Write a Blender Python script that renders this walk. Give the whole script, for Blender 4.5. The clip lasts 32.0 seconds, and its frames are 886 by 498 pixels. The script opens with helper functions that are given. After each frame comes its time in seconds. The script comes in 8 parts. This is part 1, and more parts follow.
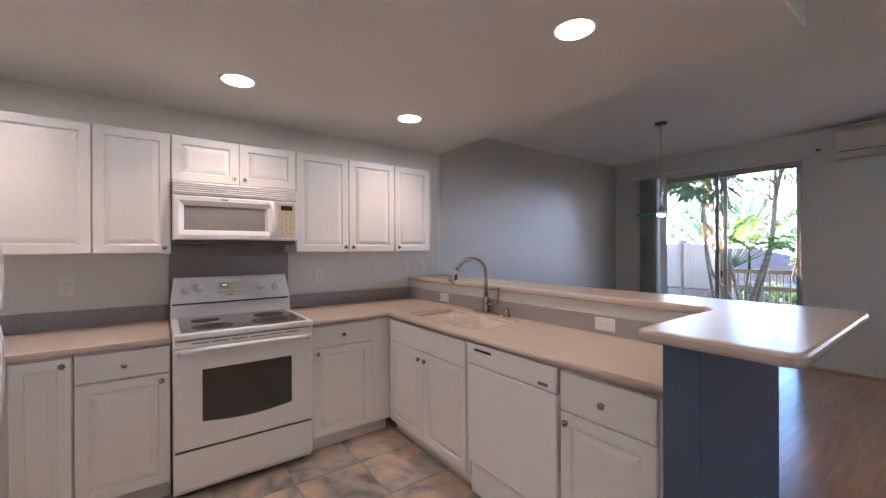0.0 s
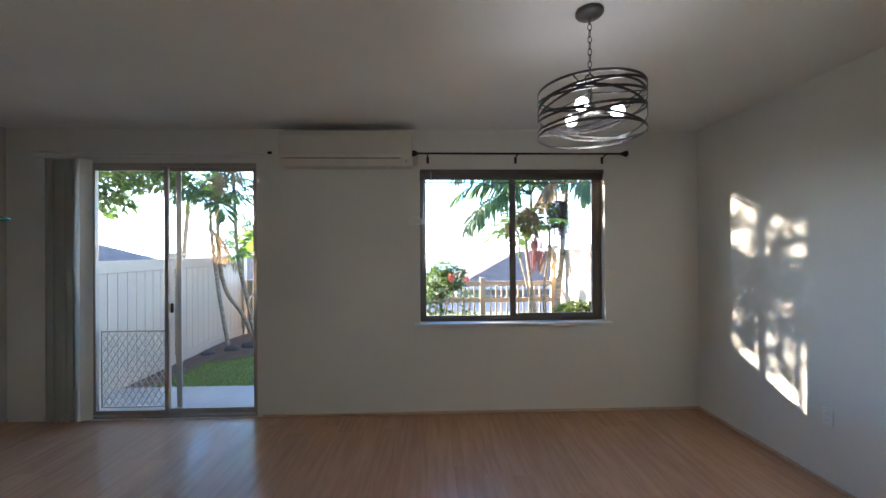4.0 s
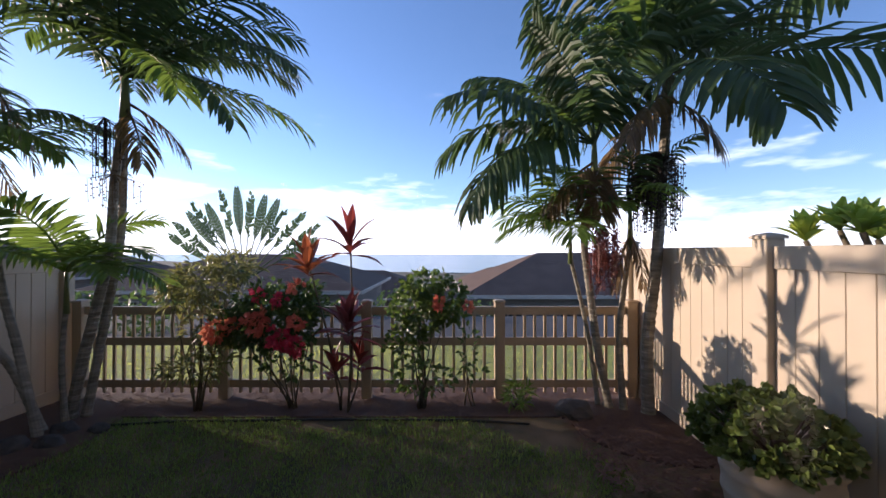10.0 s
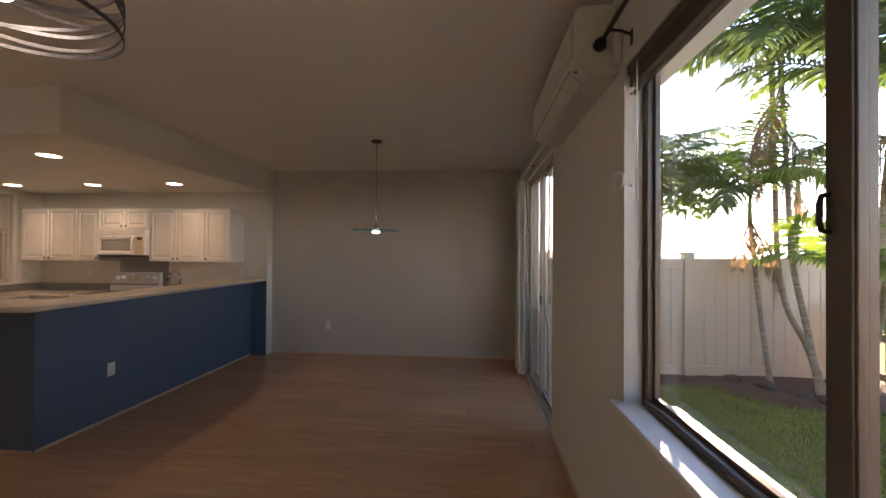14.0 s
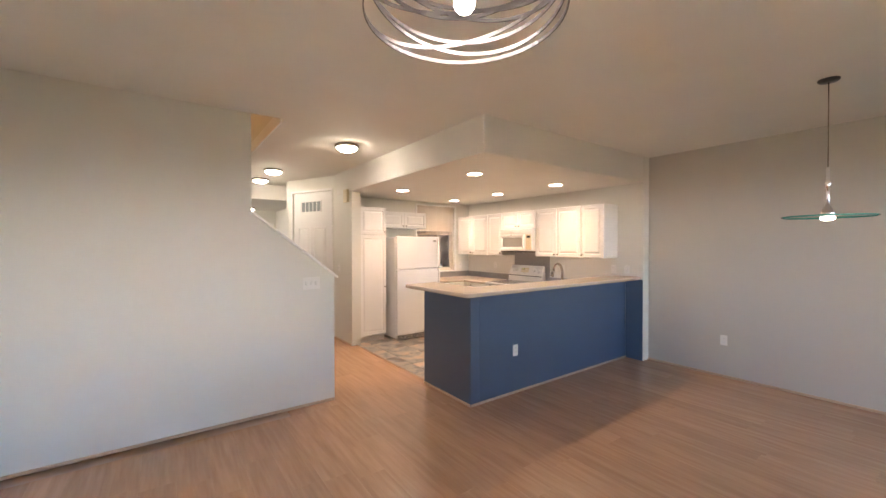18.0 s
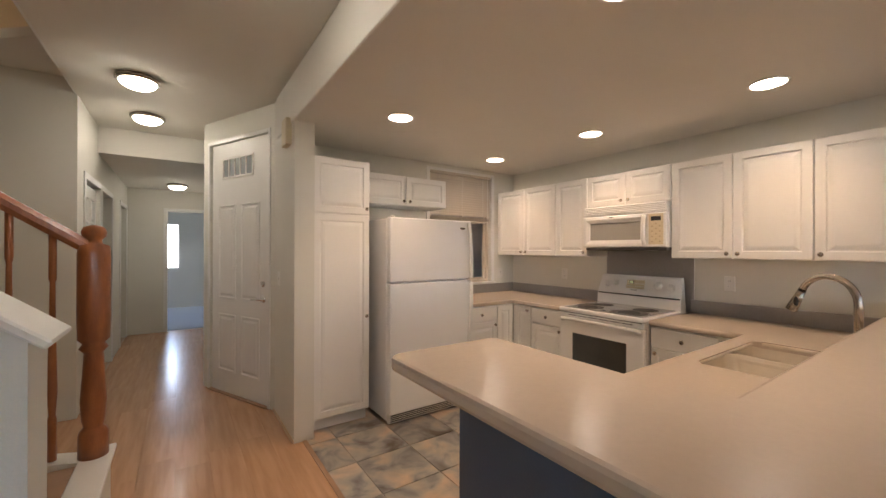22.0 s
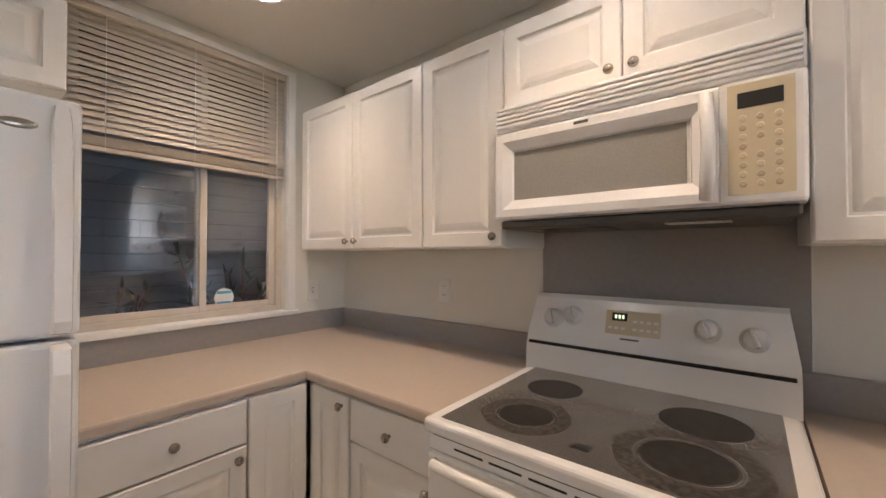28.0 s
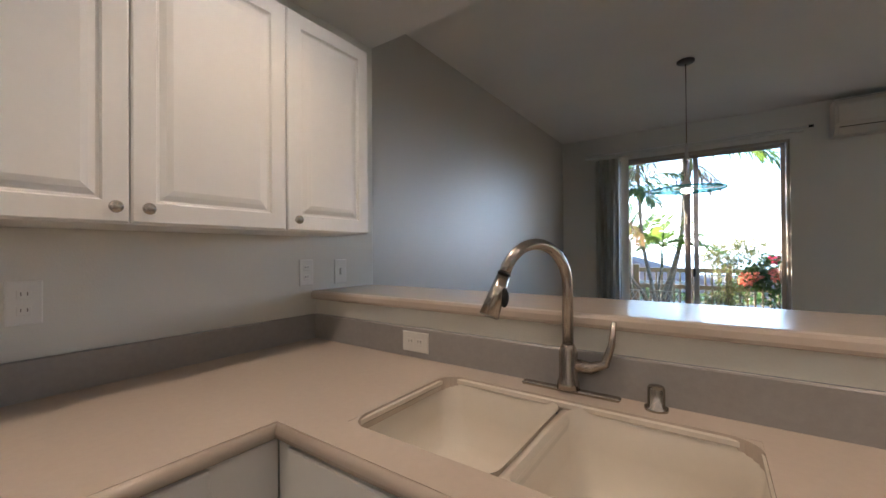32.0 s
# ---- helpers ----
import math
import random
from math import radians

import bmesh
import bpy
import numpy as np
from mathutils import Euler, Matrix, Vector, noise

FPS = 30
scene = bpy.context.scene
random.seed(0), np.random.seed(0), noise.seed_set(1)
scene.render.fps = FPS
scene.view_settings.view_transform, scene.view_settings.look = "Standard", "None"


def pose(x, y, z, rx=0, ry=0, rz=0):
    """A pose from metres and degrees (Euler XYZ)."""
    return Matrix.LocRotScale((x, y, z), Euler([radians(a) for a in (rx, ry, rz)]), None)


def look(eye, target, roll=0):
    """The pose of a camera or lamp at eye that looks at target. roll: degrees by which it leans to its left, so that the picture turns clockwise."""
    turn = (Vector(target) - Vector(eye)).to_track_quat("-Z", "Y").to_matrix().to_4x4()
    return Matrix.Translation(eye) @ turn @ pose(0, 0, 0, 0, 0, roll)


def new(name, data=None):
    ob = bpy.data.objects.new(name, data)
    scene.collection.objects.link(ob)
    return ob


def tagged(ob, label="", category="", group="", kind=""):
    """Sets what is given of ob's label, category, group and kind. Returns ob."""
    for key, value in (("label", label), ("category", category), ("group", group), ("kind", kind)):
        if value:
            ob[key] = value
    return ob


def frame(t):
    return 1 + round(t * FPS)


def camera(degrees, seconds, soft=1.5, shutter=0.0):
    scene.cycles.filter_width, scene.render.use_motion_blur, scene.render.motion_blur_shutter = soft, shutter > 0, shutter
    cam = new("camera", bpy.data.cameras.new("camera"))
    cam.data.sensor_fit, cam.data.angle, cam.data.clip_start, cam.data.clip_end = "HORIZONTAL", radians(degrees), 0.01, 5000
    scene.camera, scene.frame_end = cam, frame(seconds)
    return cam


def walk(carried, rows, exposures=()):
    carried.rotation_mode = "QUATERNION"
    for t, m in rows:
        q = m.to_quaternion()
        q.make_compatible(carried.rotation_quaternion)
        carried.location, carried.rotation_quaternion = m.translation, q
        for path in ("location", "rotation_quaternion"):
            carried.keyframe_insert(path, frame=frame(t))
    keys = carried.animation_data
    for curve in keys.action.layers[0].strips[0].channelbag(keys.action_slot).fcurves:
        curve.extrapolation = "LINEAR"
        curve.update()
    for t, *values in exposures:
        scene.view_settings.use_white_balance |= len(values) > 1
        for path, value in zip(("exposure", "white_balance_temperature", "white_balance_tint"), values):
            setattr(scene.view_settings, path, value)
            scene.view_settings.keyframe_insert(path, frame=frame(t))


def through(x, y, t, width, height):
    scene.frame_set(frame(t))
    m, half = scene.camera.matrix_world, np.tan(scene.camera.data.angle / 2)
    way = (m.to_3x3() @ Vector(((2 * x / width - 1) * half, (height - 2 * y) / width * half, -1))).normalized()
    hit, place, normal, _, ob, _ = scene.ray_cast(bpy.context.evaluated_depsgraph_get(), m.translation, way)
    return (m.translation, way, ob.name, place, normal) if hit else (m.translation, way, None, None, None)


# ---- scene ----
cam = camera(98.1, 32.0)
EXPOSURES = [(0, 3.82, 5350, 24), (1.5, 3.85, 5200, 18), (2.2, 3.9, 5150, 14), (3.0, 3.5, 5300, 12), (4.5, 3.55, 5450, 14), (6.5, 1.3, 5400, 12), (7.5, 1.1, 5500, 20), (9.0, 0.95, 5750, 28), (10.0, 0.7, 5900, 26), (11.5, 0.75, 6500, 33), (12.5, 0.85, 7200, 28), (13.3, 1.4, 7100, 26), (14.0, 3.05, 7400, 27), (15.0, 3.6, 7800, 24), (17.5, 4.7, 6900, 24), (19.0, 4.65, 6650, 22), (20.0, 4.5, 5950, 19), (21.0, 4.1, 6250, 16), (22.0, 3.8, 6700, 20), (23.0, 3.9, 6350, 18), (24.0, 3.85, 5750, 17), (25.5, 3.7, 5050, 14), (28.0, 3.73, 5950, 18), (29.5, 3.73, 5900, 18), (31.0, 3.85, 5400, 14), (32, 3.45, 5650, 15)]
PATH = [
    (0, (3.239, -0.044, 1.379), (1.627, 1.139, 1.377), -0.25),
    (0.5, (3.283, 0.052, 1.411), (1.814, 1.408, 1.408), -0.29),
    (1, (3.345, 0.266, 1.461), (2.039, 1.781, 1.455), -0.33),
    (1.5, (3.375, 0.544, 1.487), (2.254, 2.200, 1.468), -0.15),
    (2, (3.403, 0.827, 1.514), (2.498, 2.611, 1.500), -0.16),
    (2.5, (3.429, 1.141, 1.510), (2.819, 3.045, 1.512), -0.31),
    (3, (3.551, 1.494, 1.516), (3.219, 3.466, 1.518), -0.41),
    (3.5, (3.642, 1.873, 1.542), (3.570, 3.872, 1.541), -0.41),
    (4, (3.741, 2.281, 1.555), (3.806, 4.280, 1.560), -0.37),
    (4.5, (3.805, 2.711, 1.560), (3.884, 4.710, 1.570), -0.37),
    (6.5, (4.107, 4.409, 1.513), (4.126, 6.409, 1.510), 0.21),
    (7, (4.107, 4.769, 1.518), (4.125, 6.769, 1.514), 0.21),
    (7.5, (4.129, 5.069, 1.524), (4.147, 7.068, 1.522), 0.11),
    (8, (4.145, 5.339, 1.527), (4.163, 7.339, 1.529), 0.09),
    (8.5, (4.139, 5.584, 1.528), (4.147, 7.584, 1.528), 0.06),
    (9, (4.131, 5.730, 1.517), (4.138, 7.730, 1.530), 0.04),
    (9.5, (4.150, 5.828, 1.534), (4.158, 7.828, 1.539), -0.05),
    (10, (4.167, 5.866, 1.525), (4.170, 7.866, 1.537), 0.02),
    (10.5, (4.204, 5.846, 1.514), (4.167, 7.846, 1.528), 0.01),
    (11, (4.272, 5.750, 1.513), (4.132, 7.745, 1.534), 0.02),
    (11.5, (4.376, 5.670, 1.502), (4.001, 7.635, 1.527), -0.12),
    (12, (4.539, 5.548, 1.444), (3.717, 7.370, 1.498), 0.02),
    (12.5, (4.712, 5.446, 1.451), (3.426, 6.976, 1.498), 0.08),
    (13, (4.898, 5.402, 1.459), (3.185, 6.435, 1.498), 0.06),
    (13.5, (5.125, 5.332, 1.477), (3.167, 5.736, 1.512), 0.62),
    (14, (5.368, 5.290, 1.508), (3.375, 5.129, 1.526), 0.41),
    (14.5, (5.494, 5.336, 1.562), (3.605, 4.678, 1.568), 0.26),
    (15, (5.550, 5.412, 1.606), (3.846, 4.364, 1.610), 0.20),
    (15.5, (5.582, 5.428, 1.654), (4.077, 4.111, 1.652), 0.29),
    (17.5, (5.344, 5.075, 1.553), (4.172, 3.455, 1.533), -0.01),
    (18, (5.116, 4.844, 1.539), (3.942, 3.226, 1.518), -0.09),
    (18.5, (4.921, 4.524, 1.512), (3.748, 2.905, 1.494), -0.01),
    (19, (4.725, 4.201, 1.492), (3.552, 2.581, 1.480), -0.02),
    (19.5, (4.496, 3.866, 1.501), (3.327, 2.244, 1.491), 0.05),
    (20, (4.302, 3.483, 1.479), (3.153, 1.847, 1.473), 0.07),
    (20.5, (4.084, 3.141, 1.464), (2.939, 1.501, 1.463), 0.09),
    (21, (3.884, 2.797, 1.448), (2.745, 1.154, 1.447), 0.23),
    (21.5, (3.706, 2.486, 1.433), (2.574, 0.837, 1.433), 0.22),
    (22, (3.498, 2.220, 1.417), (2.366, 0.571, 1.420), 0.15),
    (22.5, (3.320, 1.952, 1.394), (2.183, 0.307, 1.399), 0.15),
    (23, (3.139, 1.719, 1.379), (1.985, 0.085, 1.387), 0.08),
    (23.5, (2.965, 1.500, 1.396), (1.765, -0.100, 1.406), 0.04),
    (24, (2.811, 1.272, 1.395), (1.598, -0.318, 1.402), 0.02),
    (24.5, (2.658, 1.098, 1.376), (1.429, -0.479, 1.380), -0.03),
    (25, (2.486, 0.977, 1.370), (1.208, -0.561, 1.376), -0.08),
    (25.5, (2.362, 0.823, 1.333), (0.999, -0.640, 1.344), -0.01),
    (27.5, (1.644, 0.613, 1.336), (0.086, -0.641, 1.357), -0.04),
    (28, (1.466, 0.656, 1.332), (-0.093, -0.596, 1.360), 0.00),
    (28.5, (1.334, 0.778, 1.331), (-0.233, -0.465, 1.361), -0.01),
    (29, (1.279, 0.923, 1.313), (-0.332, -0.262, 1.342), -0.14),
    (29.5, (1.249, 1.037, 1.303), (-0.487, 0.045, 1.320), -0.22),
    (30, (1.194, 1.123, 1.319), (-0.760, 0.693, 1.309), -0.48),
    (30.5, (1.210, 1.181, 1.311), (-0.769, 1.468, 1.303), -0.31),
    (31, (1.340, 1.140, 1.296), (-0.471, 1.987, 1.305), -0.28),
    (31.5, (1.453, 1.004, 1.296), (-0.074, 2.296, 1.295), -0.37),
    (32, (1.473, 0.837, 1.285), (0.325, 2.474, 1.297), -0.39),
]
walk(cam, [(t, look(eye, target, roll)) for t, eye, target, roll in PATH], EXPOSURES)

# ---- light ----
world = bpy.data.worlds.new("world")
scene.world = world
world.use_nodes = True
SUN_AZ, SUN_EL = 65.5, 10.5          # degrees west of north, above the horizon


def sky_nodes():
    nt = world.node_tree
    nt.nodes.clear()
    out = nt.nodes.new("ShaderNodeOutputWorld")
    bg = nt.nodes.new("ShaderNodeBackground")
    sky = nt.nodes.new("ShaderNodeTexSky")
    sky.sky_type, sky.sun_disc = "NISHITA", False
    sky.sun_elevation, sky.sun_rotation = radians(SUN_EL + 4), radians(-SUN_AZ)
    sky.altitude, sky.air_density, sky.dust_density, sky.ozone_density = 200, 1.0, 0.15, 3.0
    co = nt.nodes.new("ShaderNodeTexCoord")
    mp = nt.nodes.new("ShaderNodeMapping")
    mp.inputs["Scale"].default_value = (1.5, 1.5, 7.0)
    n = nt.nodes.new("ShaderNodeTexNoise")
    n.inputs["Scale"].default_value, n.inputs["Detail"].default_value, n.inputs["Roughness"].default_value = 2.4, 8, 0.60
    sep = nt.nodes.new("ShaderNodeSeparateXYZ")
    low = nt.nodes.new("ShaderNodeMapRange")            # cloud cover thickens towards the horizon
    low.inputs["From Min"].default_value, low.inputs["From Max"].default_value = 0.0, 0.27
    low.inputs["To Min"].default_value, low.inputs["To Max"].default_value = 0.27, -0.10
    add = nt.nodes.new("ShaderNodeMath")
    ramp = nt.nodes.new("ShaderNodeValToRGB")
    ramp.color_ramp.elements[0].position, ramp.color_ramp.elements[1].position = 0.56, 0.80
    mix = nt.nodes.new("ShaderNodeMixRGB")
    mix.inputs[2].default_value = (8.6, 8.9, 9.3, 1)
    nt.links.new(co.outputs["Generated"], mp.inputs[0])
    nt.links.new(co.outputs["Generated"], sep.inputs[0])
    nt.links.new(sep.outputs["Z"], low.inputs["Value"])
    nt.links.new(mp.outputs[0], n.inputs["Vector"])
    nt.links.new(n.outputs["Fac"], add.inputs[0])
    nt.links.new(low.outputs[0], add.inputs[1])
    nt.links.new(add.outputs[0], ramp.inputs[0])
    nt.links.new(ramp.outputs[0], mix.inputs[0])
    nt.links.new(sky.outputs[0], mix.inputs[1])
    nt.links.new(mix.outputs[0], bg.inputs[0])
    bg.inputs[1].default_value = 0.15
    nt.links.new(bg.outputs[0], out.inputs[0])


sky_nodes()


def lamp(name, kind, at, energy, colour, size=0.1, target=None, **more):
    d = bpy.data.lights.new(name, kind)
    d.energy, d.color = energy, colour
    if kind == "POINT":
        d.shadow_soft_size = size
    if kind == "SUN":
        d.angle = size
    if kind == "AREA":
        d.shape, d.size = "DISK", size
        if more.get("spread"):
            d.spread = radians(more["spread"])
    if kind == "SPOT":
        d.shadow_soft_size, d.spot_size, d.spot_blend = size, radians(more.get("cone", 120)), more.get("blend", 0.5)
    ob = new(name, d)
    ob.matrix_world = look(at, target) if target else Matrix.Translation(at)
    return ob


sun_way = Vector((-math.sin(radians(SUN_AZ)) * math.cos(radians(SUN_EL)), math.cos(radians(SUN_AZ)) * math.cos(radians(SUN_EL)), math.sin(radians(SUN_EL))))
lamp("sun", "SUN", (0, 0, 30), 4.6, (1.0, 0.80, 0.54), radians(0.6), tuple(Vector((0, 0, 30)) - sun_way))
WARM = (1.0, 0.69, 0.40)
CANS = [(2.195, -0.22), (2.20, 1.455), (0.762, -0.80), (0.738, 0.32), (0.757, 1.47)]
for cx, cy in CANS:
    lamp("can_lamp", "SPOT", (cx, cy, 2.34), 2.3 if cx > 1 else 1.7, WARM, 0.05, (cx, cy, 0), cone=108 if cx > 1 else 122, blend=0.8)
FLUSH = [(3.395, 0.585, 2.70), (3.755, -1.45, 2.70), (3.75, -2.44, 2.70), (3.52, -5.05, 2.42)]
for fx, fy, fz in FLUSH:
    lamp("hall_lamp", "POINT", (fx, fy, fz - 0.17), 0.062 if fy > 0 else 0.052, (0.96, 1.0, 0.66), 0.10)
DRUM = (4.513, 4.105)
lamp("drum_lamp", "POINT", (DRUM[0], DRUM[1], 2.175), 0.20, (1.0, 0.86, 0.68), 0.05)
lamp("stairwell_lamp", "POINT", (5.2, -0.35, 4.6), 1.0, (1.0, 0.55, 0.22), 0.12)
lamp("far_room_daylight", "AREA", (3.93, -8.95, 1.5), 1.2, (0.85, 0.93, 1.0), 0.85, (3.3, -6, 0.4))


# ---- materials ----
def node_mat(name, colour, rough=0.5, metal=0.0, spread=0.06, scale=6.0, bump=0.0, bump_scale=60.0, stretch=(1, 1, 1), second=None, per=0.0, coat=0.0, spec=0.5, gen=False):
    """Principled surface with two scales of colour variation, grain bump and variation from piece to piece."""
    m = bpy.data.materials.new(name)
    m.use_nodes = True
    nt = m.node_tree
    p = nt.nodes["Principled BSDF"]
    p.inputs["Roughness"].default_value, p.inputs["Metallic"].default_value = rough, metal
    p.inputs["Coat Weight"].default_value = coat
    p.inputs["Coat Roughness"].default_value = 0.12
    p.inputs["Specular IOR Level"].default_value = spec
    co = nt.nodes.new("ShaderNodeTexCoord")
    mp = nt.nodes.new("ShaderNodeMapping")
    mp.inputs["Scale"].default_value = stretch
    nt.links.new(co.outputs["Generated" if gen else "Object"], mp.inputs[0])
    big = nt.nodes.new("ShaderNodeTexNoise")
    big.inputs["Scale"].default_value, big.inputs["Detail"].default_value = scale, 5
    nt.links.new(mp.outputs[0], big.inputs["Vector"])
    fine = nt.nodes.new("ShaderNodeTexNoise")
    fine.inputs["Scale"].default_value, fine.inputs["Detail"].default_value = bump_scale, 3
    nt.links.new(mp.outputs[0], fine.inputs["Vector"])
    ramp = nt.nodes.new("ShaderNodeValToRGB")
    c2 = second or [max(0, c * (1 - spread)) for c in colour]
    c1 = [min(1, c * (1 + spread * 0.5)) for c in colour] if not second else colour
    ramp.color_ramp.elements[0].position, ramp.color_ramp.elements[1].position = 0.32, 0.68
    ramp.color_ramp.elements[0].color, ramp.color_ramp.elements[1].color = (*c2, 1), (*c1, 1)
    nt.links.new(big.outputs["Fac"], ramp.inputs[0])
    last = ramp.outputs[0]
    if spread or second:
        hsv = nt.nodes.new("ShaderNodeHueSaturation")
        ma = nt.nodes.new("ShaderNodeMapRange")
        ma.inputs["To Min"].default_value, ma.inputs["To Max"].default_value = 1 - spread * 0.6, 1 + spread * 0.6
        nt.links.new(fine.outputs["Fac"], ma.inputs["Value"])
        nt.links.new(ma.outputs[0], hsv.inputs["Value"])
        nt.links.new(last, hsv.inputs["Color"])
        last = hsv.outputs[0]
    if per:
        oi = nt.nodes.new("ShaderNodeObjectInfo")
        h2 = nt.nodes.new("ShaderNodeHueSaturation")
        mr = nt.nodes.new("ShaderNodeMapRange")
        mr.inputs["To Min"].default_value, mr.inputs["To Max"].default_value = 1 - per, 1 + per
        nt.links.new(oi.outputs["Random"], mr.inputs["Value"])
        nt.links.new(mr.outputs[0], h2.inputs["Value"])
        nt.links.new(last, h2.inputs["Color"])
        last = h2.outputs[0]
        cm = nt.nodes.new("ShaderNodeCombineXYZ")
        sc = nt.nodes.new("ShaderNodeMath")
        sc.operation, sc.inputs[1].default_value = "MULTIPLY", 37.0
        nt.links.new(oi.outputs["Random"], sc.inputs[0])
        nt.links.new(sc.outputs[0], cm.inputs[0])
        nt.links.new(sc.outputs[0], cm.inputs[2])
        nt.links.new(cm.outputs[0], mp.inputs["Location"])
    nt.links.new(last, p.inputs["Base Color"])
    rr = nt.nodes.new("ShaderNodeMapRange")
    rr.inputs["To Min"].default_value, rr.inputs["To Max"].default_value = max(0.02, rough * (1 - min(0.18, spread))), min(1, rough * (1 + min(0.18, spread)))
    nt.links.new(big.outputs["Fac"], rr.inputs["Value"])
    nt.links.new(rr.outputs[0], p.inputs["Roughness"])
    if bump:
        b = nt.nodes.new("ShaderNodeBump")
        b.inputs["Strength"].default_value, b.inputs["Distance"].default_value = bump, 0.01
        nt.links.new(fine.outputs["Fac"], b.inputs["Height"])
        nt.links.new(b.outputs[0], p.inputs["Normal"])
    return m


def slate_clouds(m):
    """Three tones of a printed slate tile, cloudy: grey-blue, sandy orange and brown veins."""
    nt = m.node_tree
    big = [n for n in nt.nodes if n.bl_idname == "ShaderNodeTexNoise" and n.inputs["Scale"].default_value < 10][0]
    big.inputs["Detail"].default_value, big.inputs["Distortion"].default_value = 3.5, 0.6
    ramp = [n for n in nt.nodes if n.bl_idname == "ShaderNodeValToRGB"][0].color_ramp
    ramp.elements[0].position, ramp.elements[0].color = 0.30, (0.085, 0.055, 0.042, 1)
    ramp.elements[1].position, ramp.elements[1].color = 0.74, (0.60, 0.40, 0.26, 1)
    for at, tone in ((0.40, (0.19, 0.19, 0.19, 1)), (0.47, (0.30, 0.285, 0.26, 1)), (0.58, (0.44, 0.35, 0.275, 1))):
        ramp.elements.new(at).color = tone


def glow_mat(name, colour, strength):
    m = bpy.data.materials.new(name)
    m.use_nodes = True
    p = m.node_tree.nodes["Principled BSDF"]
    p.inputs["Base Color"].default_value = (*colour, 1)
    p.inputs["Emission Color"].default_value = (*colour, 1)
    p.inputs["Emission Strength"].default_value = strength
    return m


def glass_mat(name, tint=(1, 1, 1), rough=0.0, ior=1.45, thin=True, base=0.014):
    m = bpy.data.materials.new(name)
    m.use_nodes = True
    nt = m.node_tree
    nt.nodes.clear()
    out = nt.nodes.new("ShaderNodeOutputMaterial")
    if thin:
        tr = nt.nodes.new("ShaderNodeBsdfTransparent")
        tr.inputs[0].default_value = (*tint, 1)
        gl = nt.nodes.new("ShaderNodeBsdfGlossy")
        gl.inputs["Roughness"].default_value = rough
        lw = nt.nodes.new("ShaderNodeLayerWeight")
        lw.inputs["Blend"].default_value = 0.5
        pw = nt.nodes.new("ShaderNodeMath")
        pw.operation, pw.inputs[1].default_value = "POWER", 3.2
        fr = nt.nodes.new("ShaderNodeMath")
        fr.operation, fr.inputs[1].default_value, fr.inputs[2].default_value = "MULTIPLY_ADD", 0.8, base
        nt.links.new(lw.outputs["Facing"], pw.inputs[0])
        nt.links.new(pw.outputs[0], fr.inputs[0])
        mx = nt.nodes.new("ShaderNodeMixShader")
        nt.links.new(fr.outputs[0], mx.inputs[0])
        nt.links.new(tr.outputs[0], mx.inputs[1])
        nt.links.new(gl.outputs[0], mx.inputs[2])
        nt.links.new(mx.outputs[0], out.inputs[0])
    else:
        g = nt.nodes.new("ShaderNodeBsdfGlass")
        g.inputs["Color"].default_value, g.inputs["Roughness"].default_value, g.inputs["IOR"].default_value = (*tint, 1), rough, ior
        nt.links.new(g.outputs[0], out.inputs[0])
    return m


M_WALL = node_mat("wall_paint_cream", (0.70, 0.69, 0.63), 0.65, spread=0.03, scale=1.5, bump=0.10, bump_scale=160)
M_GREY = node_mat("wall_paint_grey", (0.50, 0.475, 0.425), 0.40, spread=0.02, spec=1.0, scale=1.2, bump=0.08, bump_scale=140)
M_BLUE = node_mat("wall_paint_blue", (0.070, 0.115, 0.19), 0.42, spread=0.05, scale=2, bump=0.10, bump_scale=150)
M_CEIL = node_mat("ceiling_paint", (0.74, 0.72, 0.67), 0.75, spread=0.03, scale=1.5, bump=0.12, bump_scale=130)
M_TRIM = node_mat("white_trim_paint", (0.78, 0.78, 0.76), 0.35, spread=0.03, scale=3, bump=0.03)
M_CAB = node_mat("cabinet_white", (0.80, 0.79, 0.76), 0.34, spread=0.025, scale=2.5, bump=0.006, bump_scale=40)
M_APPL = node_mat("appliance_white_enamel", (0.83, 0.83, 0.82), 0.22, spread=0.02, scale=3, coat=0.3)
M_FRIDGE = node_mat("fridge_textured_white", (0.80, 0.81, 0.82), 0.36, spread=0.02, scale=3, bump=0.12, bump_scale=420)
M_COUNTER = node_mat("counter_beige_solid", (0.55, 0.468, 0.392), 0.24, spread=0.018, scale=60, bump=0.0, bump_scale=350, spec=0.5)
M_SPLASH = node_mat("backsplash_grey", (0.33, 0.315, 0.305), 0.34, spread=0.05, scale=60, bump_scale=300)
M_STEEL = node_mat("brushed_nickel", (0.42, 0.38, 0.335), 0.22, 1.0, spread=0.05, scale=10, bump=0.03, bump_scale=200, stretch=(1, 1, 6))
M_CHROME = node_mat("polished_chrome", (0.72, 0.72, 0.72), 0.12, 1.0, spread=0.03)
M_BLACK = node_mat("black_iron", (0.015, 0.014, 0.013), 0.42, 0.3, spread=0.1)
M_DRUM = node_mat("drum_iron", (0.075, 0.071, 0.068), 0.30, 0.5, spread=0.12, scale=12)
M_DARK = node_mat("dark_gap", (0.012, 0.012, 0.012), 0.6)
M_COOK = node_mat("cooktop_glass", (0.115, 0.11, 0.105), 0.16, spread=0.2, scale=300, bump_scale=700, coat=0.5)
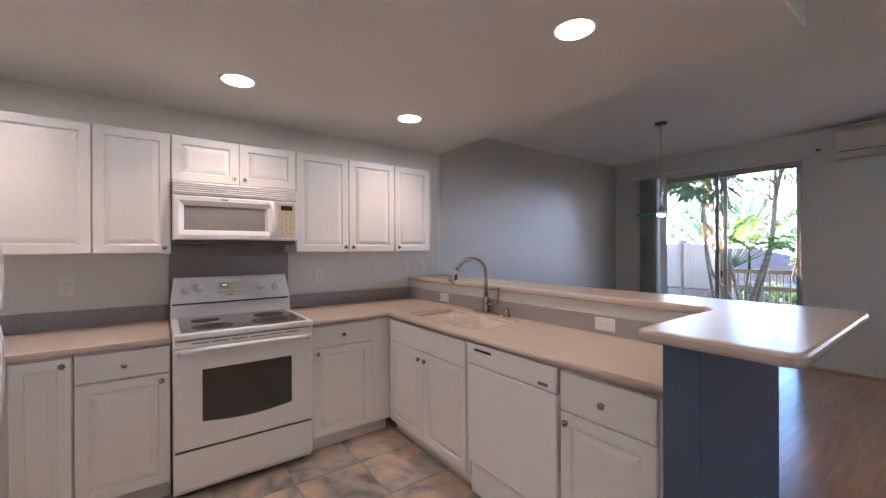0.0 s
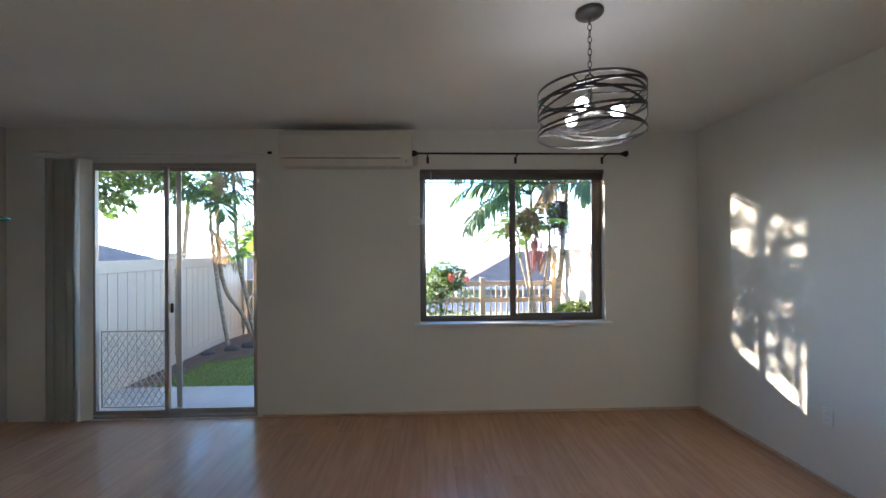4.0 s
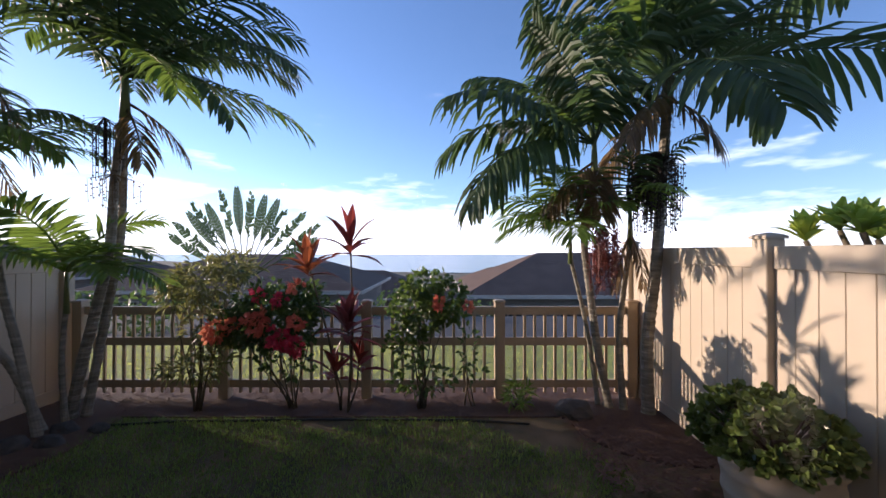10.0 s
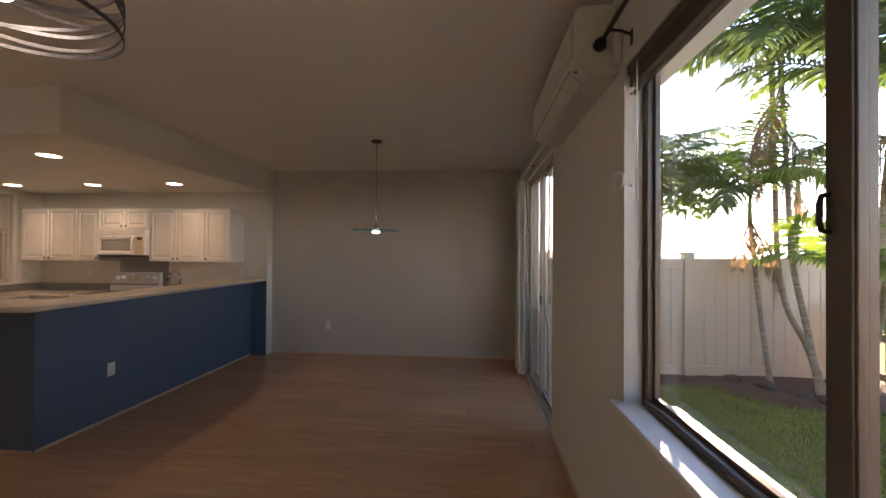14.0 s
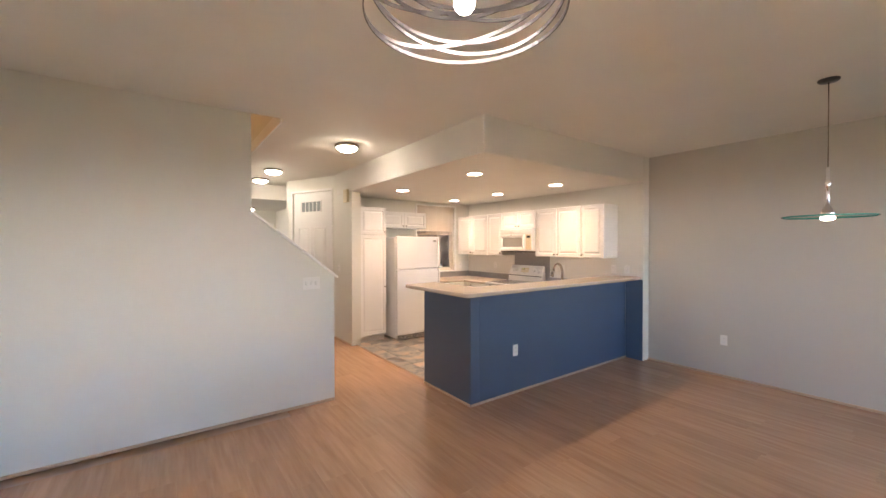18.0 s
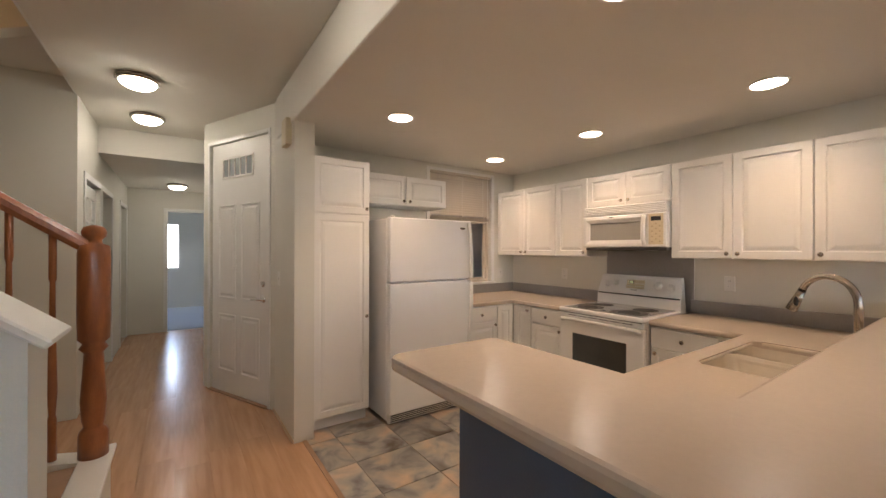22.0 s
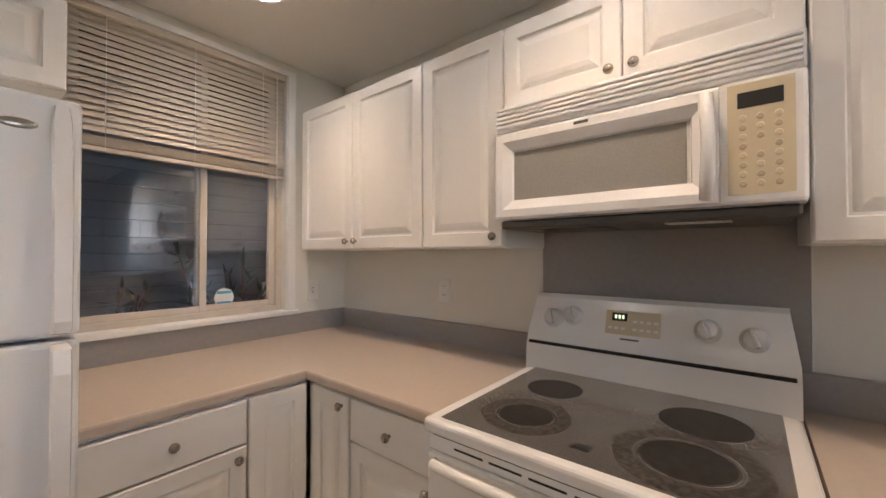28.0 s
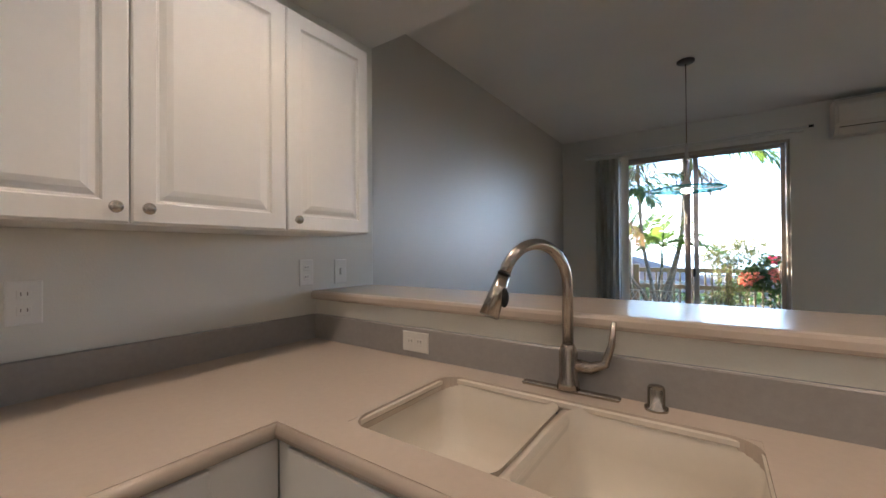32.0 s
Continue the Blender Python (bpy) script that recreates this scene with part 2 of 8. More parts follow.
M_BURNIN = node_mat("burner_centre", (0.036, 0.033, 0.031), 0.5, spread=0.4, scale=40, bump_scale=300, spec=0.15)
M_BURN = node_mat("burner_print", (0.105, 0.095, 0.085), 0.45, spread=0.5, scale=70, bump_scale=260, spec=0.2, second=(0.022, 0.02, 0.018))
M_OVENW = node_mat("oven_window_glass", (0.05, 0.052, 0.05), 0.09, spread=0.1, coat=0.6)
M_MWW = node_mat("microwave_window_mesh", (0.33, 0.32, 0.29), 0.35, spread=0.08, scale=220, bump=0.05, bump_scale=500)
M_BISQ = node_mat("control_panel_bisque", (0.64, 0.56, 0.39), 0.4, spread=0.03)
M_BUTTON = node_mat("key_legend", (0.50, 0.42, 0.28), 0.45, spread=0.05)
M_SKYB = node_mat("sticker_blue", (0.10, 0.35, 0.55), 0.4)
M_SIDING = node_mat("painted_siding", (0.58, 0.56, 0.52), 0.6, spread=0.08, scale=3)
M_PORCHLEAF = node_mat("porch_leaf", (0.05, 0.09, 0.03), 0.4, spread=0.3, scale=6)
M_LITE = node_mat("door_lite_glass", (0.22, 0.25, 0.27), 0.1, spread=0.1, coat=0.5)
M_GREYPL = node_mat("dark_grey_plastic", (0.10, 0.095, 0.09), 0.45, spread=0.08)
M_SINK = node_mat("sink_ivory_composite", (0.72, 0.66, 0.57), 0.24, spread=0.03)
M_PLATE = node_mat("outlet_plate_white", (0.76, 0.75, 0.71), 0.35, spread=0.02)
M_SLOT = node_mat("outlet_slot", (0.20, 0.185, 0.17), 0.6)
M_WOODF = node_mat("laminate_maple_floor", (0.53, 0.315, 0.185), 0.25, spread=0.05, scale=3.0, bump=0.008, bump_scale=18, stretch=(9, 0.7, 1), per=0.06, second=(0.44, 0.25, 0.14), coat=0.12)
M_OAK = node_mat("base_trim_oak", (0.34, 0.20, 0.115), 0.4, spread=0.12, scale=8, stretch=(1, 1, 1), bump=0.05)
M_OAKL = node_mat("pale_oak_trim", (0.56, 0.40, 0.27), 0.4, spread=0.10, scale=8, bump=0.04)
M_RAIL = node_mat("stained_wood_rail", (0.36, 0.115, 0.036), 0.3, spread=0.25, scale=7, stretch=(5, 5, 1), bump=0.03, coat=0.3)
M_TILE = node_mat("slate_look_tile", (0.35, 0.235, 0.165), 0.30, spread=0.3, scale=4.2, bump=0.12, bump_scale=14, second=(0.052, 0.052, 0.056), per=0.14)
slate_clouds(M_TILE)
M_GROUT = node_mat("tile_grout", (0.30, 0.28, 0.25), 0.8, spread=0.1, scale=20)
M_CARPET = node_mat("grey_blue_carpet", (0.30, 0.33, 0.36), 0.95, spread=0.15, scale=90, bump=0.5, bump_scale=400)
M_ALU = node_mat("window_alu_bronze", (0.15, 0.127, 0.105), 0.45, 0.4, spread=0.06)
M_ALUB = node_mat("weathered_aluminium", (0.42, 0.37, 0.31), 0.5, 0.3, spread=0.08)
M_ALUW = node_mat("window_frame_beige", (0.60, 0.54, 0.46), 0.4, 0.0, spread=0.04)
M_BLIND = node_mat("mini_blind_cream", (0.54, 0.475, 0.40), 0.45, spread=0.04)
M_VBLIND = node_mat("vertical_blind_vinyl", (0.70, 0.71, 0.66), 0.5, spread=0.04)
M_AC = node_mat("ac_cream_plastic", (0.62, 0.585, 0.50), 0.4, spread=0.04)
M_LED = glow_mat("lamp_glow", (1.0, 0.88, 0.70), 3.0)
M_FLUSHG = glow_mat("flush_bowl_glow", (1.0, 0.95, 0.80), 2.4)
M_BULB = glow_mat("bulb_glow", (1.0, 0.95, 0.88), 3.0)
M_LCD = glow_mat("display_digits", (0.75, 0.90, 0.45), 0.12)
M_GLASS = glass_mat("window_glass", (0.97, 0.98, 0.98))
M_GLASSK = glass_mat("kitchen_window_glass", (0.92, 0.93, 0.94), base=0.14)
M_GREENG = glass_mat("green_edge_glass", (0.80, 0.94, 0.90), ior=1.5)
M_GEDGE = node_mat("glass_edge_green", (0.05, 0.30, 0.26), 0.08, spread=0.05)


# ---- building blocks ----
BASE = {}


def link(name, bm, material, parent=None, label="", smooth=False, m=None):
    if m is not None:
        bmesh.ops.transform(bm, matrix=m, verts=bm.verts)
    me = bpy.data.meshes.new(name)
    off = BASE.get(parent.name) if parent else None
    if off is not None:
        bmesh.ops.translate(bm, vec=-off, verts=bm.verts)
    bmesh.ops.recalc_face_normals(bm, faces=bm.faces)
    bm.to_mesh(me)
    bm.free()
    if smooth:
        for p in me.polygons:
            p.use_smooth = True
    me.materials.append(material)
    ob = new(name, me)
    if parent:
        ob.parent = parent
        BASE[ob.name] = off
    else:
        BASE[ob.name] = Vector((0, 0, 0))
    if label:
        ob["label"] = label
    return ob


part = link


def thing(name, at, label, category, group="", kind=""):
    e = new(name)
    e.empty_display_size = 0.05
    e.location = at
    BASE[e.name] = Vector(at)
    return tagged(e, label, category, group, kind)


def add_box(bm, lo, hi, bev=0.0, seg=1):
    c = [(a + b) / 2 for a, b in zip(lo, hi)]
    s = [max(abs(b - a), 1e-4) for a, b in zip(lo, hi)]
    r = bmesh.ops.create_cube(bm, size=1.0, matrix=Matrix.LocRotScale(c, None, s))
    if bev:
        es = list({e for v in r["verts"] for e in v.link_edges})
        bmesh.ops.bevel(bm, geom=es, offset=bev, segments=seg, affect="EDGES", profile=0.5)
    return bm


def box(name, material, parent, lo, hi, bev=0.0, label="", seg=1, m=None):
    return link(name, add_box(bmesh.new(), lo, hi, bev, seg), material, parent, label, False, m)


def add_cyl(bm, p0, p1, r0, r1=None, seg=16, caps=True):
    p0, p1 = Vector(p0), Vector(p1)
    d = p1 - p0
    rot = d.to_track_quat("Z", "Y").to_matrix().to_4x4()
    bmesh.ops.create_cone(bm, cap_ends=caps, segments=seg, radius1=r0, radius2=r0 if r1 is None else r1, depth=d.length,
                          matrix=Matrix.Translation((p0 + p1) / 2) @ rot)
    return bm


def cyl(name, material, parent, p0, p1, r0, r1=None, seg=16, label="", smooth=True, m=None):
    ob = link(name, add_cyl(bmesh.new(), p0, p1, r0, r1, seg), material, parent, label, False, m)
    if smooth:
        for p in ob.data.polygons:
            p.use_smooth = len(p.vertices) == 4
    return ob


def add_lathe(bm, prof, seg=24, m=None):
    rings = []
    for r, z in prof:
        rings.append([bm.verts.new((max(r, 1e-4) * math.cos(2 * math.pi * k / seg), max(r, 1e-4) * math.sin(2 * math.pi * k / seg), z)) for k in range(seg)])
    for a, b in zip(rings, rings[1:]):
        for k in range(seg):
            bm.faces.new((a[k], a[(k + 1) % seg], b[(k + 1) % seg], b[k]))
    bm.faces.new(list(reversed(rings[0])))
    bm.faces.new(rings[-1])
    if m is not None:
        bmesh.ops.transform(bm, matrix=m, verts=[v for r in rings for v in r])
    return bm


def lathe(name, material, parent, prof, m, seg=24, label=""):
    return link(name, add_lathe(bmesh.new(), prof, seg, m), material, parent, label, True)


def add_tube(bm, pts, r, seg=8, closed=False, taper=None):
    pts = [Vector(p) for p in pts]
    n = len(pts)
    rings = []
    last = None
    for i, p in enumerate(pts):
        a = pts[(i - 1) % n] if (i or closed) else p
        b = pts[(i + 1) % n] if (i < n - 1 or closed) else p
        d = (b - a).normalized()
        side = last - d * last.dot(d) if last is not None else d.cross(Vector((0, 0, 1)))
        if side.length < 0.05:
            side = d.cross(Vector((0, 1, 0)))
        side.normalize()
        last = side
        other = side.cross(d)
        rr = r if taper is None else r + (taper - r) * i / (n - 1)
        rings.append([bm.verts.new(p + side * rr * math.cos(2 * math.pi * k / seg) + other * rr * math.sin(2 * math.pi * k / seg)) for k in range(seg)])
    for i in range(n if closed else n - 1):
        a, b = rings[i], rings[(i + 1) % n]
        for k in range(seg):
            bm.faces.new((a[k], a[(k + 1) % seg], b[(k + 1) % seg], b[k]))
    if not closed:
        bm.faces.new(rings[0])
        bm.faces.new(list(reversed(rings[-1])))
    return bm


def tube(name, material, parent, pts, r, seg=8, closed=False, taper=None, label="", m=None):
    return link(name, add_tube(bmesh.new(), pts, r, seg, closed, taper), material, parent, label, True, m)


def add_panel(bm, w, h, loops, u0=0.0, v0=0.0):
    """Nested rectangles in the plane (u, v), each inset by a and raised by n: a moulded panel."""
    rings = []
    for a, n in loops:
        rings.append([bm.verts.new((u0 + x, n, v0 + z)) for x, z in ((a, a), (w - a, a), (w - a, h - a), (a, h - a))])
    for p, q in zip(rings, rings[1:]):
        for k in range(4):
            bm.faces.new((p[k], p[(k + 1) % 4], q[(k + 1) % 4], q[k]))
    bm.faces.new(rings[-1])
    bm.faces.new(list(reversed(rings[0])))
    return bm


def facing(way, at):
    """Local u runs to the viewer's right of a front that looks along way, local -y... n points out, v up."""
    out = Vector(way).normalized()
    u = Vector((0, 0, 1)).cross(out)
    return Matrix(((u.x, out.x, 0, at[0]), (u.y, out.y, 0, at[1]), (u.z, out.z, 1, at[2]), (0, 0, 0, 1)))


DOOR_LOOPS = [(0, 0), (0, 0.014), (0.004, 0.018), (0.050, 0.018), (0.054, 0.0095), (0.060, 0.0085), (0.074, 0.0145), (0.088, 0.018)]
FLAT_LOOPS = [(0, 0), (0, 0.015), (0.004, 0.0185)]


def knob(parent, p, way, r=0.0145):
    m = Matrix.Translation(p) @ Vector(way).to_track_quat("Z", "Y").to_matrix().to_4x4()
    return lathe("knob", M_STEEL, parent, [(0.006, 0), (0.0055, 0.010), (r * 0.95, 0.014), (r, 0.019), (r * 0.85, 0.024), (r * 0.4, 0.027)], m, 14, "brushed nickel knob")


def front(parent, kind, way, at, w, h, knob_at=None):
    """A door or drawer front of a cabinet; at is the lower corner on the left as one faces it."""
    loops = DOOR_LOOPS if (kind == "door" and min(w, h) > 0.2) else FLAT_LOOPS
    m = facing(way, at)
    d = part(kind, add_panel(bmesh.new(), w, h, loops), M_CAB, parent, m=m)
    if knob_at:
        knob(d, m @ Vector((knob_at[0], 0.0185, knob_at[1])), way)
    return d


def slab_wall(name, material, axis, a0, a1, b0, b1, z0, z1, holes=()):
    """A wall along x or y from a0 to a1, b0 to b1 thick, with openings (a, a, z, z) through it."""
    bm = bmesh.new()
    cuts = sorted({a0, a1, *[h[0] for h in holes], *[h[1] for h in holes]})
    for p, q in zip(cuts, cuts[1:]):
        spans = [(z0, z1)]
        for h0, h1, g0, g1 in holes:
            if h0 <= p and q <= h1:
                spans = [s for lo, hi in spans for s in ((lo, min(hi, g0)), (max(lo, g1), hi)) if s[1] - s[0] > 1e-6]
        for lo, hi in spans:
            add_box(bm, (p, b0, lo) if axis == "x" else (b0, p, lo), (q, b1, hi) if axis == "x" else (b1, q, hi))
    bmesh.ops.remove_doubles(bm, verts=bm.verts, dist=1e-5)
    dead = [f for f in bm.faces if any(f is not g and set(f.verts) == set(g.verts) for g in f.verts[0].link_faces)]
    bmesh.ops.delete(bm, geom=dead, context="FACES_ONLY")
    return tagged(link(name, bm, material), kind="structure")


# ---- setting ----
CEIL, KCEIL, NY, EX, GX = 2.70, 2.36, 5.94, 6.34, -0.15
WIN = (3.640, 5.425, 0.858, 2.325)
SLD = (0.54, 2.112, 0.0, 2.385)
slab_wall("wall_north", M_WALL, "x", GX - 0.14, EX + 0.14, NY, NY + 0.15, -0.3, 2.72, (WIN, SLD))
slab_wall("wall_east", M_WALL, "y", 0.0, NY, EX, EX + 0.14, -0.3, 2.72)
slab_wall("wall_west_accent", M_GREY, "y", 2.29, NY, GX - 0.14, GX, -0.3, 2.72)
slab_wall("wall_west_kitchen", M_WALL, "y", -1.44, 2.29, -0.29, 0.0, -0.3, 2.72)
KWIN = (0.38, 1.26, 1.03, 2.29)
slab_wall("wall_south_kitchen", M_WALL, "x", 0.0, 2.80, -1.44, -1.30, -0.3, 2.72, (KWIN,))
slab_wall("wall_pantry_side", M_WALL, "y", -1.30, -0.70, 2.662, 2.805, 0, 2.36)
slab_wall("wall_stair_full", M_WALL, "x", 4.49, EX, 0.97, 1.11, 0, 5.2)
soffit = tagged(box("soffit", M_CEIL, None, (0.0, -1.30, KCEIL), (2.815, 2.29, CEIL + 0.02), 0.006), kind="structure")


def ceiling_mesh():
    bm = bmesh.new()
    for lo, hi in (((GX - 0.14, 1.11, CEIL), (EX + 0.14, NY + 0.15, CEIL + 0.12)),
                   ((2.6, -2.6, CEIL), (4.20, 1.11, CEIL + 0.12)),
                   ((2.6, -3.12, CEIL), (4.32, -2.6, CEIL + 0.12)),
                   ((2.6, -6.0, 2.42), (4.32, -3.12, 2.82)),
                   ((1.0, -9.2, 2.42), (5.4, -6.0, 2.54)),
                   ((4.32, -5.9, 2.42), (6.4, -3.0, 2.54))):
        add_box(bm, lo, hi)
    return bm


tagged(link("ceiling", ceiling_mesh(), M_CEIL), kind="structure")


def base_floor():
    bm = bmesh.new()
    for lo, hi in (((GX - 0.14, 1.46, -0.2), (EX, NY + 0.15, -0.008)), ((2.73, 1.28, -0.2), (EX, 1.46, -0.008)), ((2.73, -6.0, -0.2), (4.45, 1.28, -0.008)), ((4.45, -2.2, -0.2), (EX, 1.28, -0.008))):
        add_box(bm, lo, hi)
    return bm


floor = tagged(link("floor", base_floor(), M_OAK), kind="structure")
tile_floor = tagged(box("tile_floor", M_GROUT, None, (0.0, -1.30, -0.2), (2.73, 1.46, -0.0055)), kind="structure")
# angled entry wall and hall walls
ENT0, ENT1 = Vector((2.805, -1.40, 0)), Vector((3.28, -2.45, 0))
along = (ENT1 - ENT0).normalized()
ENT_LEN = (ENT1 - ENT0).length
ENT_M = Matrix(((along.x, along.y, 0, ENT0.x), (along.y, -along.x, 0, ENT0.y), (0, 0, 1, 0), (0, 0, 0, 1)))   # u along, n towards the west
# u from the kitchen corner to the hall corner; the door leaf spans u 0.10 to 1.02
entry = slab_wall("wall_entry", M_WALL, "x", 0, ENT_LEN, 0.0, 0.12, 0, 2.72, ((0.09, 1.04, 0, 2.46),))
entry.matrix_world = ENT_M
slab_wall("wall_entry_return", M_WALL, "y", -1.44, -1.30, 2.665, 2.805, 0, 2.72)
slab_wall("wall_hall_west", M_WALL, "y", -6.0, -2.45, 2.60, 2.74, 0, 2.72)
slab_wall("wall_hall_jog", M_WALL, "x", 2.74, 3.28, -2.60, -2.45, 0, 2.72)
slab_wall("wall_hall_east", M_WALL, "y", -6.0, -2.15, 4.20, 4.32, 0, 2.72, ((-3.24, -2.46, 0, 2.05), (-4.12, -3.38, 0, 2.05), (-5.74, -4.98, 0, 2.05)))
slab_wall("wall_hall_end", M_WALL, "x", 2.74, 4.20, -6.0, -5.88, 0, 2.45, ((2.86, 3.66, 0, 2.05),))
slab_wall("wall_foyer_south", M_WALL, "x", 4.32, EX, -2.27, -2.15, 0, 5.2)
slab_wall("wall_foyer_south_upper", M_WALL, "x", 4.08, 4.32, -2.27, -2.15, 2.7205, 5.2)
slab_wall("wall_foyer_east", M_WALL, "y", -2.15, 0.0, EX, EX + 0.14, 0, 5.2)
slab_wall("wall_stair_upper_east", M_WALL, "y", 0.0, 0.97, EX, EX + 0.14, 2.72, 5.2)
UPW = bmesh.new()
for ya_, yb_ in ((-1.32, -1.20),):
    va = [UPW.verts.new((x_, ya_, z_)) for x_, z_ in ((4.20, 2.83), (4.20, 3.27), (EX, 3.27), (EX, 2.20), (5.35, 2.30))]
    vb = [UPW.verts.new((v.co.x, yb_, v.co.z)) for v in va]
    UPW.faces.new(va)
    UPW.faces.new(list(reversed(vb)))
    for k in range(5):
        UPW.faces.new((va[k], va[(k + 1) % 5], vb[(k + 1) % 5], vb[k]))
    bmesh.ops.recalc_face_normals(UPW, faces=UPW.faces)
tagged(link("wall_upper_landing", UPW, M_WALL), kind="structure")
tagged(box("floor_upper_landing", M_CEIL, None, (4.20, -2.149, 2.83), (EX - 0.001, -1.3205, 3.10)), kind="structure")
slab_wall("wall_stair_upper_west", M_WALL, "y", -2.15, 0.97, 4.08, 4.20, 2.82, 5.2)
slab_wall("wall_stair_upper_north", M_WALL, "x", 4.20, 4.49, 0.97, 1.11, 2.82, 5.2)
tagged(box("ceiling_stairwell", M_CEIL, None, (4.0, -2.3, 5.2), (EX + 0.2, 1.15, 5.3)), kind="structure")
# far rooms beyond the hall
tagged(box("floor_far_room", M_CARPET, None, (1.0, -9.2, -0.1), (5.4, -6.0, 0.002)), kind="structure")
slab_wall("wall_far_south", M_WALL, "x", 1.0, 5.4, -9.2, -9.06, 0, 2.45, ((3.48, 4.38, 0.93, 2.03),))
slab_wall("wall_far_west", M_WALL, "y", -9.06, -6.0, 0.9, 1.0, 0, 2.45)
slab_wall("wall_far_east", M_WALL, "y", -9.06, -6.0, 5.3, 5.4, 0, 2.45)
tagged(box("floor_side_room", M_CARPET, None, (4.30, -5.9, -0.1), (6.3, -3.0, 0.002)), kind="structure")
slab_wall("wall_side_room", M_WALL, "y", -5.9, -3.0, 6.2, 6.3, 0, 2.45)
slab_wall("wall_side_room_north", M_WALL, "x", 4.30, 6.2, -3.1, -3.0, 0, 2.45)
slab_wall("wall_side_room_south", M_WALL, "x", 4.30, 6.2, -6.0, -5.9, 0, 2.45)


def trim_run(name, pts, h=0.055, d=0.014, material=None):
    """A base strip along a line of floor points; the strip stands to the left of the way it runs."""
    bm = bmesh.new()
    for (ax, ay), (bx_, by) in zip(pts, pts[1:]):
        a, b = Vector((ax, ay, 0)), Vector((bx_, by, 0))
        u = (b - a).normalized()
        m = Matrix(((u.x, -u.y, 0, a.x), (u.y, u.x, 0, a.y), (0, 0, 1, 0), (0, 0, 0, 1)))
        n0 = len(bm.verts)
        add_box(bm, (0, 0.0005, 0), ((b - a).length, d, h), 0.003)
        bm.verts.ensure_lookup_table()
        bmesh.ops.transform(bm, matrix=m, verts=bm.verts[n0:])
    return tagged(link(name, bm, material or M_OAK), kind="structure")


trim_run("baseboard", [(EX, NY), (SLD[1] + 0.05, NY)], 0.024, material=M_OAKL)
trim_run("baseboard", [(EX, 1.11), (EX, NY - 0.014)], 0.024, material=M_OAKL)
trim_run("baseboard", [(3.748, 1.11), (EX - 0.014, 1.11)], 0.024, material=M_OAKL)
trim_run("baseboard", [(GX, NY), (GX, 2.29)], 0.024, material=M_OAKL)
trim_run("baseboard", [(2.77, 2.055), (0.014, 2.055)][::-1], 0.022, material=M_OAKL)
trim_run("baseboard", [(2.77, 1.25), (2.77, 2.055)][::-1], 0.022, material=M_OAKL)
trim_run("baseboard", [(2.805, -0.70), (2.805, -1.40)], 0.024, material=M_OAKL)

# ---- kitchen cabinets ----
WEST, SOUTHF, EASTW, NORTHW = (1, 0, 0), (0, -1, 0), (1, 0, 0), (0, 1, 0)
UZ0, UZ1, UX = 1.355, 2.095, 0.318


def upper_cabinet(y0, y1, z0, z1, doors, label):
    """Wall cabinet on the stove wall. doors: (y0, y1, side of the knob)."""
    t = thing("wall_cabinet", (0.0, (y0 + y1) / 2, z0), label, "wall cabinet", "white kitchen wall cabinets")
    box("body", M_CAB, t, (0.001, y0, z0), (UX, y1, z1), 0.002)
    for a, b, side in doors:
        w = b - a - 0.004
        kx = 0.03 if side == "s" else w - 0.03
        front(t, "door", (1, 0, 0), (UX + 0.001, a + 0.002, z0 + 0.003), w, z1 - z0 - 0.006, (kx, 0.035) if side else None)
    return t


upper_cabinet(-1.222, -0.358, UZ0, UZ1, [(-1.222, -0.796, "n"), (-0.796, -0.358, "s")], "white two-door wall cabinet with raised panels, beside the kitchen window")
upper_cabinet(-0.356, 0.006, UZ0, UZ1, [(-0.356, 0.006, "n")], "white narrow wall cabinet with one raised-panel door")
upper_cabinet(0.008, 0.753, 1.808, UZ1, [(0.008, 0.382, "n"), (0.382, 0.753, "s")], "white short two-door wall cabinet above the microwave")
upper_cabinet(0.756, 1.572, UZ0, UZ1, [(0.756, 1.160, "n"), (1.160, 1.572, "s")], "white two-door wall cabinet with raised panels above the counter")
upper_cabinet(1.574, 1.937, UZ0, UZ1, [(1.574, 1.937, "s")], "white end wall cabinet with one raised-panel door")

CT, CB = 0.905, 0.867       # counter top and underside


def base_cabinet(way, lo, hi, fronts, label, top=CB - 0.002):
    """Floor cabinet with a set-back plinth. fronts: (kind, u0, v0, width, height, knob) on the face that looks along way."""
    t = thing("base_cabinet", ((lo[0] + hi[0]) / 2, (lo[1] + hi[1]) / 2, 0), label, "base cabinet", "white kitchen base cabinets")
    box("body", M_CAB, t, (lo[0], lo[1], 0.10), (hi[0], hi[1], top), 0.002)
    if top < 0.8:
        box("apron", M_CAB, t, (lo[0], lo[1], top + 0.0005), (hi[0], lo[1] + 0.02, CB - 0.002))
    p0, p1 = [lo[0], lo[1], -0.004], [hi[0], hi[1], 0.10]
    if way[0] > 0:
        p1[0] -= 0.06
    elif way[1] < 0:
        p0[1] += 0.06
    else:
        p1[1] -= 0.06
    box("plinth", M_CAB, t, p0, p1)
    if way[0] > 0:
        o = (hi[0], lo[1])
    elif way[1] > 0:
        o = (hi[0], hi[1])
    else:
        o = (lo[0], lo[1])
    side = Vector((0, 0, 1)).cross(Vector(way))
    for kind, u, v, w, h, kn in fronts:
        at = (o[0] + side.x * u + way[0] * 0.001, o[1] + side.y * u + way[1] * 0.001, v)
        front(t, kind, way, at, w, h, kn)
    return t


DZ = 0.715                  # bottom of the drawer row
